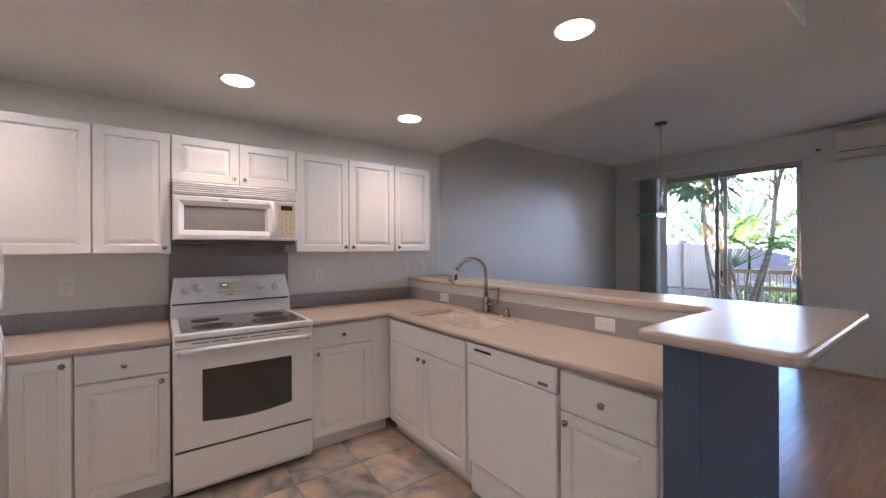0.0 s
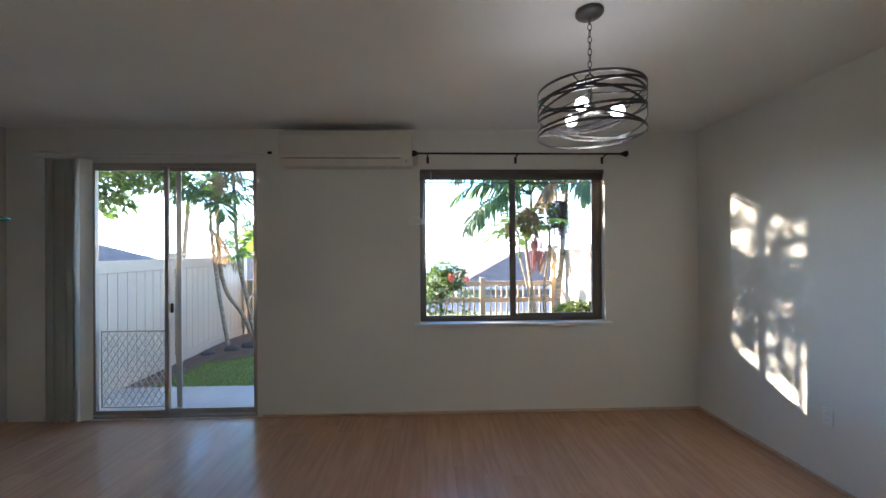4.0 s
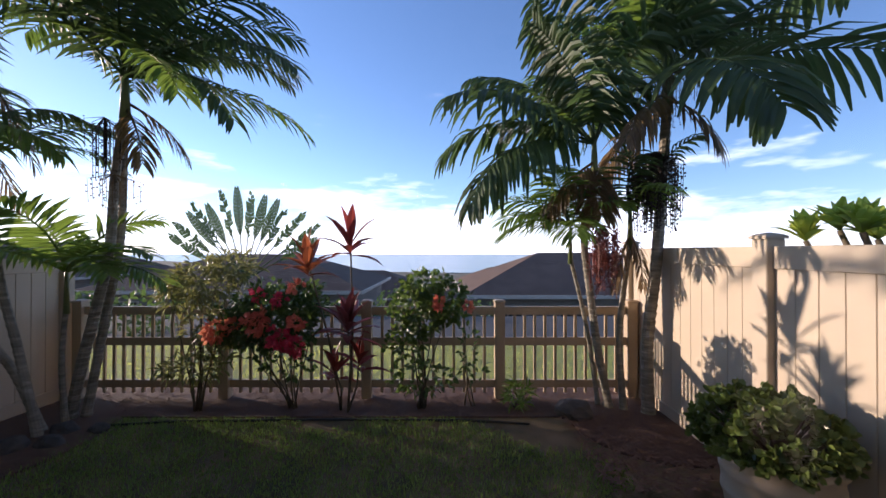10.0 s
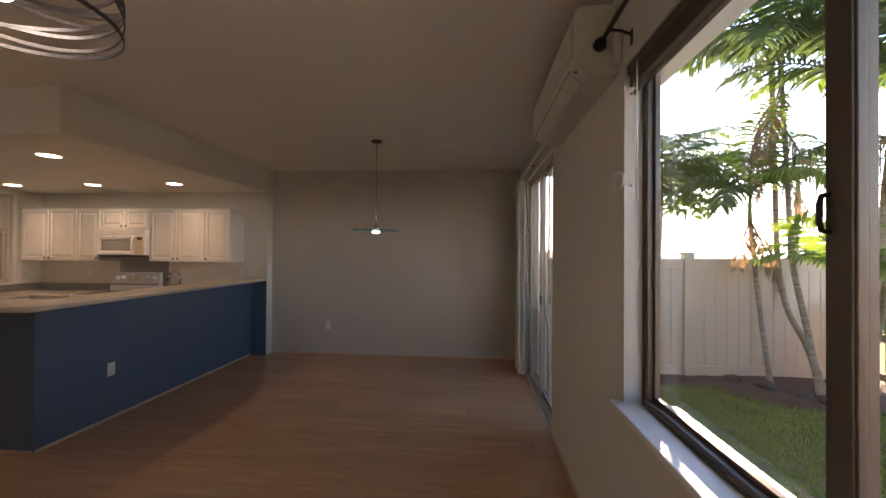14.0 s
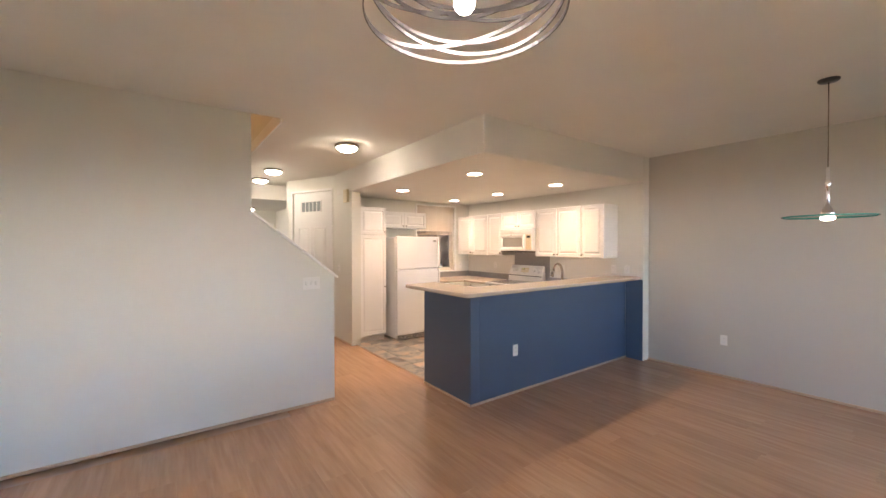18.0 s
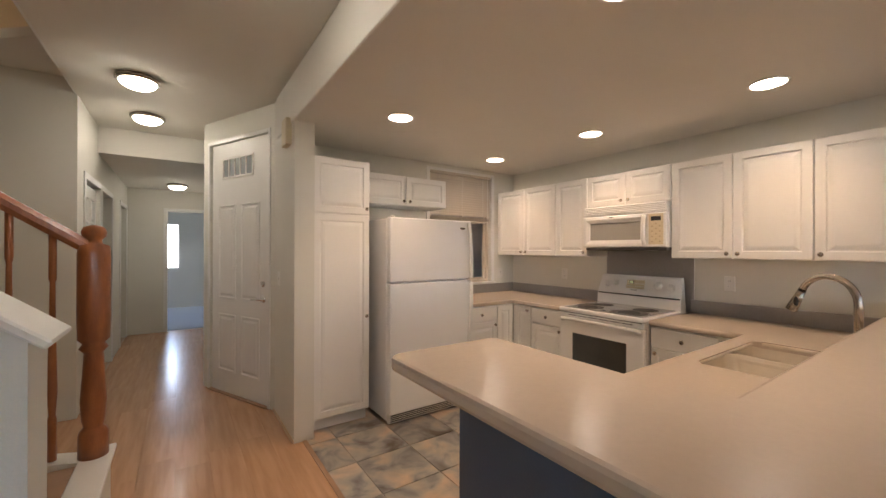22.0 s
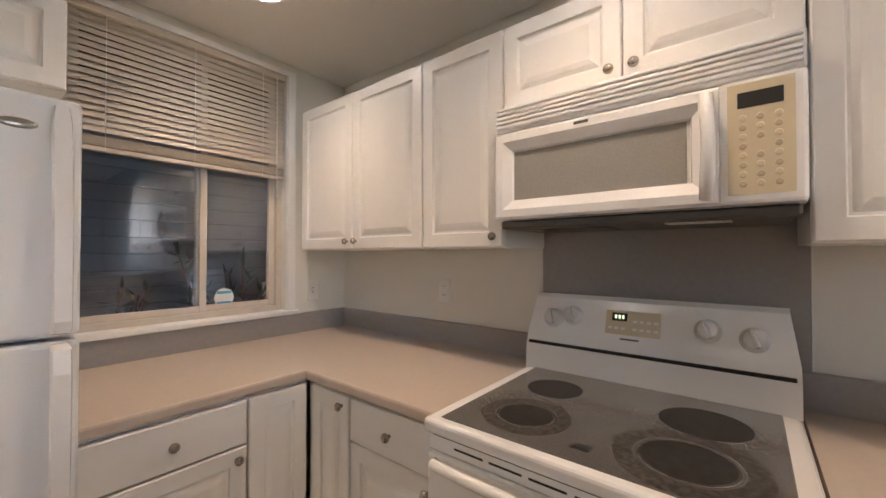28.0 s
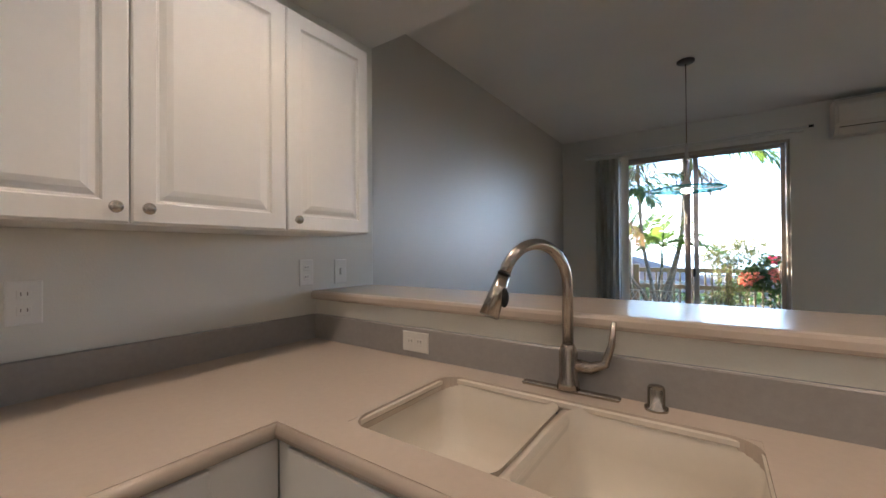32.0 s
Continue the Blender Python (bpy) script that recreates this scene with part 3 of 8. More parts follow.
# south run, looking north; u grows to the west
base_cabinet((0, 1, 0), (0.66, -1.295, 0), (0.875, -0.655, 0), [("door", 0.003, 0.11, 0.209, 0.745, None)], "white narrow base cabinet in the corner under the window")
base_cabinet((0, 1, 0), (0.878, -1.295, 0), (1.300, -0.655, 0), [("drawer", 0.003, DZ, 0.416, 0.14, (0.208, 0.07)), ("door", 0.003, 0.11, 0.416, 0.598, (0.385, 0.565))], "white base cabinet with one drawer and door beside the fridge")
# west run south of the stove, looking east; u grows to the north
base_cabinet((1, 0, 0), (0.002, -0.655, 0), (0.640, -0.395, 0), [("door", 0.045, 0.11, 0.212, 0.745, (0.180, 0.71))], "white narrow base cabinet with one tall door in the corner")
base_cabinet((1, 0, 0), (0.002, -0.392, 0), (0.640, -0.004, 0), [("drawer", 0.003, DZ, 0.382, 0.14, (0.19, 0.07)), ("door", 0.003, 0.11, 0.382, 0.598, (0.345, 0.565))], "white base cabinet with one drawer and door next to the stove")
base_cabinet((1, 0, 0), (0.002, 0.762, 0), (0.640, 1.352, 0), [("drawer", 0.003, DZ, 0.43, 0.14, (0.215, 0.07)), ("door", 0.003, 0.11, 0.43, 0.598, (0.035, 0.565))], "white base cabinet with one drawer and door between stove and sink")
# peninsula, looking south; u grows to the east
PY = 1.352
base_cabinet((0, -1, 0), (0.642, PY, 0), (1.580, 1.93, 0), [("drawer", 0.062, 0.705, 0.862, 0.15, None), ("door", 0.062, 0.11, 0.429, 0.588, (0.396, 0.54)), ("door", 0.495, 0.11, 0.429, 0.588, (0.033, 0.54))], "white two-door sink base cabinet with a false drawer front", 0.68)
base_cabinet((0, -1, 0), (2.200, PY, 0), (2.655, 1.93, 0), [("drawer", 0.006, 0.69, 0.400, 0.165, (0.20, 0.08)), ("door", 0.006, 0.11, 0.400, 0.573, (0.035, 0.535))], "white base cabinet with one drawer and door at the peninsula's end")


def dishwasher():
    t = thing("dishwasher", (1.89, 1.6, 0), "white built-in dishwasher with a flat door and top control strip", "dishwasher")
    x0, x1 = 1.588, 2.192
    box("tub", M_GREYPL, t, (x0 + 0.06, PY + 0.03, 0.10), (x1, 1.92, CB - 0.002))
    box("door", M_APPL, t, (x0 + 0.003, PY - 0.022, 0.205), (x1 - 0.003, PY + 0.03, 0.742), 0.008, seg=2)
    p = box("control_panel", M_APPL, t, (x0 + 0.003, PY - 0.026, 0.748), (x1 - 0.003, PY + 0.03, CB - 0.006), 0.008, seg=2)
    box("latch_slot", M_DARK, p, (x0 + 0.07, PY - 0.0275, 0.825), (x0 + 0.20, PY - 0.0255, 0.838))
    box("badge", M_GREYPL, p, (x1 - 0.10, PY - 0.0275, 0.765), (x1 - 0.045, PY - 0.0255, 0.78))
    box("kick_panel", M_APPL, t, (x0 + 0.003, PY + 0.005, 0.02), (x1 - 0.003, PY + 0.03, 0.198), 0.004)
    box("vent_slot", M_DARK, t, (x0 + 0.01, PY + 0.002, 0.197), (x1 - 0.01, PY + 0.02, 0.206))
    return t


dishwasher()


def counter_piece(bm, poly, z0, z1, bev=0.009):
    """A worktop from an outline, with softened upper and lower edges."""
    vs = [bm.verts.new((x, y, z0)) for x, y in poly]
    f = bm.faces.new(vs)
    r = bmesh.ops.extrude_face_region(bm, geom=[f])
    up = [v for v in r["geom"] if isinstance(v, bmesh.types.BMVert)]
    bmesh.ops.translate(bm, vec=(0, 0, z1 - z0), verts=up)
    es = [e for e in bm.edges if all(abs(v.co.z - z1) < 1e-5 for v in e.verts) or all(abs(v.co.z - z0) < 1e-5 for v in e.verts)]
    if bev:
        bmesh.ops.bevel(bm, geom=es, offset=bev, segments=2, affect="EDGES", profile=0.5)
    return bm


SINK = (0.80, 1.55, 1.42, 1.82)      # x0, x1, y0, y1 of the cut-out
worktop = thing("kitchen_worktop", (0.33, -0.97, CB), "beige solid-surface worktop with a rounded front edge", "worktop")
link("top", counter_piece(bmesh.new(), [(0.002, -1.298), (1.306, -1.298), (1.306, -0.632), (0.672, -0.632), (0.672, -0.003), (0.002, -0.003)], CB, CT), M_COUNTER, worktop)
SPL = 0.105
box("backsplash", M_SPLASH, worktop, (0.022, -1.298, CT - 0.002), (1.306, -1.278, CT + SPL), 0.003, "grey backsplash strip")
box("backsplash", M_SPLASH, worktop, (0.002, -1.298, CT - 0.002), (0.021, -0.003, CT + SPL), 0.003, "grey backsplash strip")
pen_top = thing("peninsula_worktop", (1.4, 1.6, CB), "beige solid-surface L-shaped worktop with an undermounted sink opening", "worktop")


def cells(bm, xs, ys, z0, z1, skip):
    """A slab of rectangular cells, without those that skip names, joined into one skin."""
    for i in range(len(xs) - 1):
        for j in range(len(ys) - 1):
            if not skip((xs[i] + xs[i + 1]) / 2, (ys[j] + ys[j + 1]) / 2):
                add_box(bm, (xs[i], ys[j], z0), (xs[i + 1], ys[j + 1], z1))
    bmesh.ops.remove_doubles(bm, verts=bm.verts, dist=1e-5)
    dead = [f for f in bm.faces if any(f is not g and set(f.verts) == set(g.verts) for g in f.verts[0].link_faces)]
    bmesh.ops.delete(bm, geom=dead, context="FACES_ONLY")
    return bm


def pen_mesh():
    x0, x1, y0, y1 = SINK
    yf, yb = 1.332, 1.928
    return cells(bmesh.new(), [0.002, 0.666, x0, x1, 2.655], [0.760, yf, y0, y1, yb], CB, CT,
                 lambda x, y: (x > 0.666 and y < yf) or (x0 < x < x1 and y0 < y < y1))


link("top", pen_mesh(), M_COUNTER, pen_top)
tube("front_edge", M_COUNTER, pen_top, [(0.66, 1.334, (CB + CT) / 2), (2.655, 1.334, (CB + CT) / 2)], (CT - CB) / 2 - 0.0008, 10)
tube("front_edge", M_COUNTER, pen_top, [(0.664, 0.762, (CB + CT) / 2), (0.664, 1.34, (CB + CT) / 2)], (CT - CB) / 2 - 0.0008, 10)
box("backsplash", M_SPLASH, pen_top, (0.002, 0.760, CT - 0.002), (0.021, 1.926, CT + SPL), 0.003, "grey backsplash strip")
box("backsplash", M_SPLASH, pen_top, (0.022, 1.909, CT - 0.002), (2.655, 1.928, CT + SPL), 0.003, "grey backsplash strip")
spl = thing("stove_backsplash", (0.003, 0.38, 0.90), "grey laminate splash panel on the wall behind the stove", "backsplash panel")
box("panel", M_SPLASH, spl, (0.001, 0.0, 0.90), (0.006, 0.7825, 1.52), 0.001)
box("edge_strip", M_TRIM, spl, (0.0012, 0.783, 1.0), (0.007, 0.787, 1.36), 0.001)


def sink():
    t = thing("kitchen_sink", (1.24, 1.66, CB - 0.2), "ivory double-bowl undermount kitchen sink", "sink")
    x0, x1, y0, y1 = SINK
    mid = 1.168

    def bowl(a, b):
        bm = bmesh.new()
        n = 6
        rings = []
        for inset, z in ((-0.004, CT - 0.012), (0.0, CT - 0.02), (0.012, CT - 0.10), (0.022, CT - 0.185), (0.06, CT - 0.20), (0.12, CT - 0.203)):
            r = 0.055 + inset * 0.2
            ring = []
            for cx, cy, a0 in ((b - inset - r, y1 - inset - r, 0), (a + inset + r, y1 - inset - r, 90), (a + inset + r, y0 + inset + r, 180), (b - inset - r, y0 + inset + r, 270)):
                for k in range(n + 1):
                    an = radians(a0 + 90 * k / n)
                    ring.append(bm.verts.new((cx + r * math.cos(an), cy + r * math.sin(an), z)))
            rings.append(ring)
        for p, q in zip(rings, rings[1:]):
            for k in range(len(p)):
                bm.faces.new((p[k], p[(k + 1) % len(p)], q[(k + 1) % len(q)], q[k]))
        bm.faces.new(rings[-1])
        return part("bowl", bm, M_SINK, t, smooth=True)

    for a, b in ((x0 - 0.004, mid - 0.014), (mid + 0.014, x1 + 0.004)):
        bo = bowl(a, b)
        cyl("drain", M_CHROME, bo, ((a + b) / 2, 1.62, CT - 0.204), ((a + b) / 2, 1.62, CT - 0.198), 0.042, 0.038, 20, "chrome drain")
    box("rim", M_SINK, t, (x0 - 0.012, y0 - 0.010, CT - 0.024), (x0 + 0.004, y1 + 0.010, CT - 0.006), 0.004)
    box("rim", M_SINK, t, (x1 - 0.004, y0 - 0.010, CT - 0.024), (x1 + 0.012, y1 + 0.010, CT - 0.006), 0.004)
    box("rim", M_SINK, t, (x0, y0 - 0.012, CT - 0.024), (x1, y0 + 0.004, CT - 0.006), 0.004)
    box("rim", M_SINK, t, (x0, y1 - 0.004, CT - 0.024), (x1, y1 + 0.012, CT - 0.006), 0.004)
    box("divider", M_SINK, t, (mid - 0.018, y0, CT - 0.20), (mid + 0.018, y1, CT - 0.022), 0.012, seg=3)
    for sx, sy, a0 in ((x0, y0, 180), (x1, y0, 270), (x1, y1, 0), (x0, y1, 90)):
        bm = bmesh.new()
        cx, cy = sx + (0.055 if sx == x0 else -0.055), sy + (0.055 if sy == y0 else -0.055)
        arc = [(cx + 0.055 * math.cos(radians(a0 + 15 * k)), cy + 0.055 * math.sin(radians(a0 + 15 * k))) for k in range(7)]
        vs = [bm.verts.new((x, y, CT - 0.001)) for x, y in [(sx, sy)] + arc]
        f = bm.faces.new(vs)
        r = bmesh.ops.extrude_face_region(bm, geom=[f])
        bmesh.ops.translate(bm, vec=(0, 0, CB - CT + 0.001), verts=[v for v in r["geom"] if isinstance(v, bmesh.types.BMVert)])
        part("corner", bm, M_COUNTER, t, "beige rounded worktop corner")
    return t


sink()


def faucet():
    x, y = 1.152, 1.878
    t = thing("kitchen_faucet", (x, y, CT), "brushed nickel gooseneck faucet with a pull-down spray head", "faucet")
    bm = add_box(bmesh.new(), (x - 0.13, y - 0.028, CT), (x + 0.13, y + 0.028, CT + 0.010), 0.004)
    for v in bm.verts:
        k = abs(v.co.x - x) / 0.13
        v.co.y = y + (v.co.y - y) * math.sqrt(max(0.15, 1 - k ** 3))
    part("deck_plate", bm, M_STEEL, t)
    lathe("body", M_STEEL, t, [(0.030, 0), (0.028, 0.02), (0.024, 0.03), (0.024, 0.10), (0.020, 0.112), (0.0165, 0.12)], Matrix.Translation((x, y, CT + 0.008)), 24)
    d = Vector((-0.42, -0.91, 0)).normalized()
    R, top = 0.112, CT + 0.285
    pts = [(x, y, CT + 0.12), (x, y, top)]
    for k in range(1, 15):
        a = math.pi * k / 15 * 0.95
        p = Vector((x, y, top)) + d * (R - R * math.cos(a)) + Vector((0, 0, R * math.sin(a)))
        pts.append(tuple(p))
    tube("neck", M_STEEL, t, pts, 0.0145, 14)
    e, f = Vector(pts[-1]), (Vector(pts[-1]) - Vector(pts[-2])).normalized()
    h = cyl("spray_head", M_STEEL, t, e, e + f * 0.108, 0.0155, 0.024, 20)
    cyl("seam", M_DARK, h, e - f * 0.002, e + f * 0.003, 0.0162, 0.0162, 20)
    sp = Vector((0.91, -0.42, 0))
    c = e + f * 0.060 + d * -0.012 + sp * 0.016
    bm = bmesh.new()
    bmesh.ops.create_uvsphere(bm, u_segments=12, v_segments=8, radius=1, matrix=Matrix.LocRotScale(c, None, (0.012, 0.010, 0.024)))
    part("button", bm, M_DARK, h, "black rubber spray button", True)
    b0 = Vector((x, y, CT + 0.075))
    s2 = Vector((0.95, 0.15, 0))
    tube("handle", M_STEEL, t, [b0, b0 + s2 * 0.06 + Vector((0, 0, -0.005)), b0 + s2 * 0.095 + Vector((0, 0, 0.010)), b0 + s2 * 0.112 + Vector((0, 0, 0.06)), b0 + s2 * 0.118 + Vector((0, 0, 0.12))], 0.019, 10, taper=0.006)
    return t


faucet()
soap = thing("air_gap_cap", (1.36, 1.878, CT), "brushed nickel air gap cap standing beside the faucet", "air gap cap")
lathe("cap", M_STEEL, soap, [(0.026, 0), (0.026, 0.006), (0.019, 0.009), (0.019, 0.050), (0.016, 0.056), (0.005, 0.058)], Matrix.Translation((1.36, 1.878, CT)), 20)

# ---- peninsula wall and bar ----
tagged(box("peninsula_wall", M_BLUE, None, (0.002, 1.94, 0), (2.66, 2.055, 1.073), 0.003), "blue painted half wall behind the kitchen peninsula", "half wall", kind="structure")
tagged(box("peninsula_wall_kitchen_face", M_WALL, None, (0.002, 1.929, CT + SPL), (2.655, 1.9395, 1.073)), kind="structure")
tagged(box("peninsula_end_wall", M_BLUE, None, (2.66, 1.25, 0), (2.77, 2.055, 1.073), 0.004), kind="structure")
tagged(box("wall_stub_blue_paint", M_BLUE, None, (0.0, 2.056, 0), (0.004, 2.287, 1.073)), kind="structure")
bar = thing("bar_counter", (2.5, 2.1, 1.075), "beige solid-surface raised bar counter with rounded corners", "bar counter")


def bar_outline():
    pts = []

    def corner(cx, cy, r, a0, a1):
        for k in range(6):
            a = radians(a0 + (a1 - a0) * k / 5)
            pts.append((cx + r * math.cos(a), cy + r * math.sin(a)))
    pts.append((0.002, 1.905))
    pts.append((2.55, 1.905))
    pts.append((2.59, 1.865))
    corner(2.625, 1.247, 0.035, 180, 270)
    corner(2.957, 1.262, 0.05, 270, 360)
    corner(2.957, 2.236, 0.05, 0, 90)
    pts.append((0.06, 2.286))
    pts.append((0.002, 2.265))
    return pts


link("top", counter_piece(bmesh.new(), bar_outline(), 1.075, 1.115, 0.012), M_COUNTER, bar)
box("support_strip", M_COUNTER, bar, (0.06, 1.925, 1.0735), (2.64, 2.075, 1.0752))
box("support_strip", M_COUNTER, bar, (2.645, 1.27, 1.0735), (2.785, 2.075, 1.0752))


# ---- stove ----
def stove():
    t = thing("electric_range", (0.35, 0.378, 0), "white freestanding electric range with a glass cooktop", "stove")
    y0, y1 = 0.004, 0.752
    box("body", M_APPL, t, (0.03, y0, 0.03), (0.640, y1, 0.885), 0.003)
    for yy in (y0 + 0.05, y1 - 0.05):
        for xx in (0.08, 0.58):
            cyl("foot", M_GREYPL, t, (xx, yy, 0), (xx, yy, 0.032), 0.02, seg=10)
    dr = box("storage_drawer", M_APPL, t, (0.640, y0 + 0.002, 0.06), (0.672, y1 - 0.002, 0.268), 0.006, seg=2)
    box("pull_lip", M_DARK, dr, (0.645, y0 + 0.01, 0.268), (0.668, y1 - 0.01, 0.276))
    d = box("oven_door", M_APPL, t, (0.640, y0 + 0.002, 0.280), (0.682, y1 - 0.002, 0.835), 0.010, seg=2)
    ow = bmesh.new()
    edge = [(y0 + 0.135, 0.712), (y0 + 0.135, 0.425)] + [(y0 + 0.135 + (y1 - y0 - 0.27) * k / 10, 0.425 - 0.022 * math.sin(math.pi * k / 10)) for k in range(1, 10)] + [(y1 - 0.135, 0.425), (y1 - 0.135, 0.712)]
    wf = ow.faces.new([ow.verts.new((0.6812, y_, z_)) for y_, z_ in edge])
    wr = bmesh.ops.extrude_face_region(ow, geom=[wf])
    bmesh.ops.translate(ow, vec=(0.0022, 0, 0), verts=[v_ for v_ in wr["geom"] if isinstance(v_, bmesh.types.BMVert)])
    bmesh.ops.recalc_face_normals(ow, faces=ow.faces)
    part("window", ow, M_OVENW, d, "dark oven window glass with a curved lower edge")
    tube("handle", M_APPL, d, [(0.683, y0 + 0.03, 0.812), (0.712, y0 + 0.05, 0.826), (0.726, y0 + 0.16, 0.832), (0.730, 0.378, 0.833), (0.726, y1 - 0.16, 0.832), (0.712, y1 - 0.05, 0.826), (0.683, y1 - 0.03, 0.812)], 0.0135, 10)
    v = box("vent_strip", M_APPL, t, (0.640, y0 + 0.002, 0.838), (0.676, y1 - 0.002, 0.882), 0.004)
    for k in range(6):
        yy = 0.09 + k * 0.098
        box("slot", M_DARK, v, (0.6755, yy, 0.858), (0.6768, yy + 0.082, 0.863))
    box("shadow_gap", M_DARK, v, (0.6755, y0 + 0.02, 0.8775), (0.6768, y1 - 0.02, 0.8815))
    top = box("cooktop_frame", M_APPL, t, (0.045, y0 - 0.001, 0.885), (0.695, y1 + 0.001, 0.922), 0.012, seg=3)
    box("cooktop_glass", M_COOK, top, (0.115, y0 + 0.038, 0.9195), (0.668, y1 - 0.038, 0.9245), 0.002, "black speckled ceramic glass")
    for cx, cy, r in ((0.528, 0.206, 0.110), (0.528, 0.552, 0.137), (0.296, 0.186, 0.080), (0.304, 0.563, 0.096)):
        b = cyl("burner", M_BURN if r > 0.1 else M_BURNIN, top, (cx, cy, 0.9247), (cx, cy, 0.9255), r, seg=40, label="dark printed burner ring")
        ring = bmesh.new()
        rows = []
        for rr, zz in ((r * 0.70, 0.9256), (r * 0.685, 0.9261), (r * 0.655, 0.9261), (r * 0.64, 0.9256)):
            rows.append([ring.verts.new((cx + rr * math.cos(2 * math.pi * q / 40), cy + rr * math.sin(2 * math.pi * q / 40), zz)) for q in range(40)])
        for k in range(3):
            for q in range(40):
                ring.faces.new((rows[k][q], rows[k][(q + 1) % 40], rows[k + 1][(q + 1) % 40], rows[k + 1][q]))
        if r > 0.1:
            part("ring_line", ring, M_COOK, b)
            cyl("burner_centre", M_BURNIN, b, (cx, cy, 0.92545), (cx, cy, 0.9258), r * 0.60, seg=36)
    box("hot_light", M_DARK, top, (0.590, 0.352, 0.9244), (0.617, 0.390, 0.9252))
    bg = bmesh.new()
    prof = [(0.030, 0.885), (0.125, 0.920), (0.118, 1.010), (0.112, 1.020), (0.105, 1.045), (0.062, 1.175), (0.045, 1.188), (0.030, 1.188)]
    rows = [[bg.verts.new((x, yy + (0.018 if z > 1.1 else 0) * (1 if yy < 0.3 else -1), z)) for x, z in prof] for yy in (y0, y1)]
    for k in range(len(prof) - 1):
        bg.faces.new((rows[0][k], rows[0][k + 1], rows[1][k + 1], rows[1][k]))
    bg.faces.new(rows[0])
    bg.faces.new(list(reversed(rows[1])))
    g = part("backguard", bg, M_APPL, t)
    box("gap", M_DARK, g, (0.10, y0 + 0.01, 1.010), (0.1195, y1 - 0.01, 1.020))
    nrm = Vector((0.130, 0, 0.043)).normalized()

    def on(yy, z):
        k = (z - 1.045) / 0.130
        return Vector((0.105 - 0.043 * k, yy, z))

    def plate(name, mat_, yc, z, w, h, lift, par, label=""):
        bm = bmesh.new()
        up = Vector((-0.043, 0, 0.130)).normalized()
        c = on(yc, z) + nrm * lift
        vs = [bm.verts.new(c + Vector((0, sx * w / 2, 0)) + up * sy * h / 2) for sx, sy in ((-1, -1), (1, -1), (1, 1), (-1, 1))]
        f = bm.faces.new(vs)
        r = bmesh.ops.extrude_face_region(bm, geom=[f])
        bmesh.ops.translate(bm, vec=nrm * 0.0015, verts=[q for q in r["geom"] if isinstance(q, bmesh.types.BMVert)])
        return part(name, bm, mat_, par, label)
    cp = plate("control_panel", M_BISQ, 0.356, 1.110, 0.160, 0.078, 0.0, g, "bisque oven clock panel")
    plate("display", M_DARK, 0.318, 1.127, 0.046, 0.026, 0.0016, cp)
    for k in range(3):
        plate("digit", M_LCD, 0.307 + 0.011 * k, 1.127, 0.006, 0.012, 0.0032, cp)
    for i in range(2):
        for k in range(4):
            plate("button", M_TRIM, 0.364 + 0.020 * k, 1.092 + 0.024 * i, 0.012, 0.008, 0.0016, cp)
    for k in range(3):
        plate("button", M_TRIM, 0.290 + 0.020 * k, 1.092, 0.012, 0.008, 0.0016, cp)
    plate("badge", M_GREYPL, 0.35, 1.060, 0.055, 0.005, 0.0, g)
    for yc, zc in ((0.096, 1.104), (0.166, 1.118), (0.556, 1.112), (0.660, 1.100)):
        m = Matrix.Translation(on(yc, zc)) @ nrm.to_track_quat("Z", "Y").to_matrix().to_4x4()
        kb = lathe("knob", M_APPL, g, [(0.034, 0), (0.034, 0.002), (0.029, 0.003), (0.0265, 0.022), (0.022, 0.027)], m, 24, "white round control knob")
        b2 = add_box(bmesh.new(), (-0.005, -0.026, 0.020), (0.005, 0.026, 0.038), 0.002)
        part("grip", b2, M_APPL, kb, m=m @ Matrix.Rotation(radians(20), 4, "Z"))
    return t


stove().location.x += 0.042


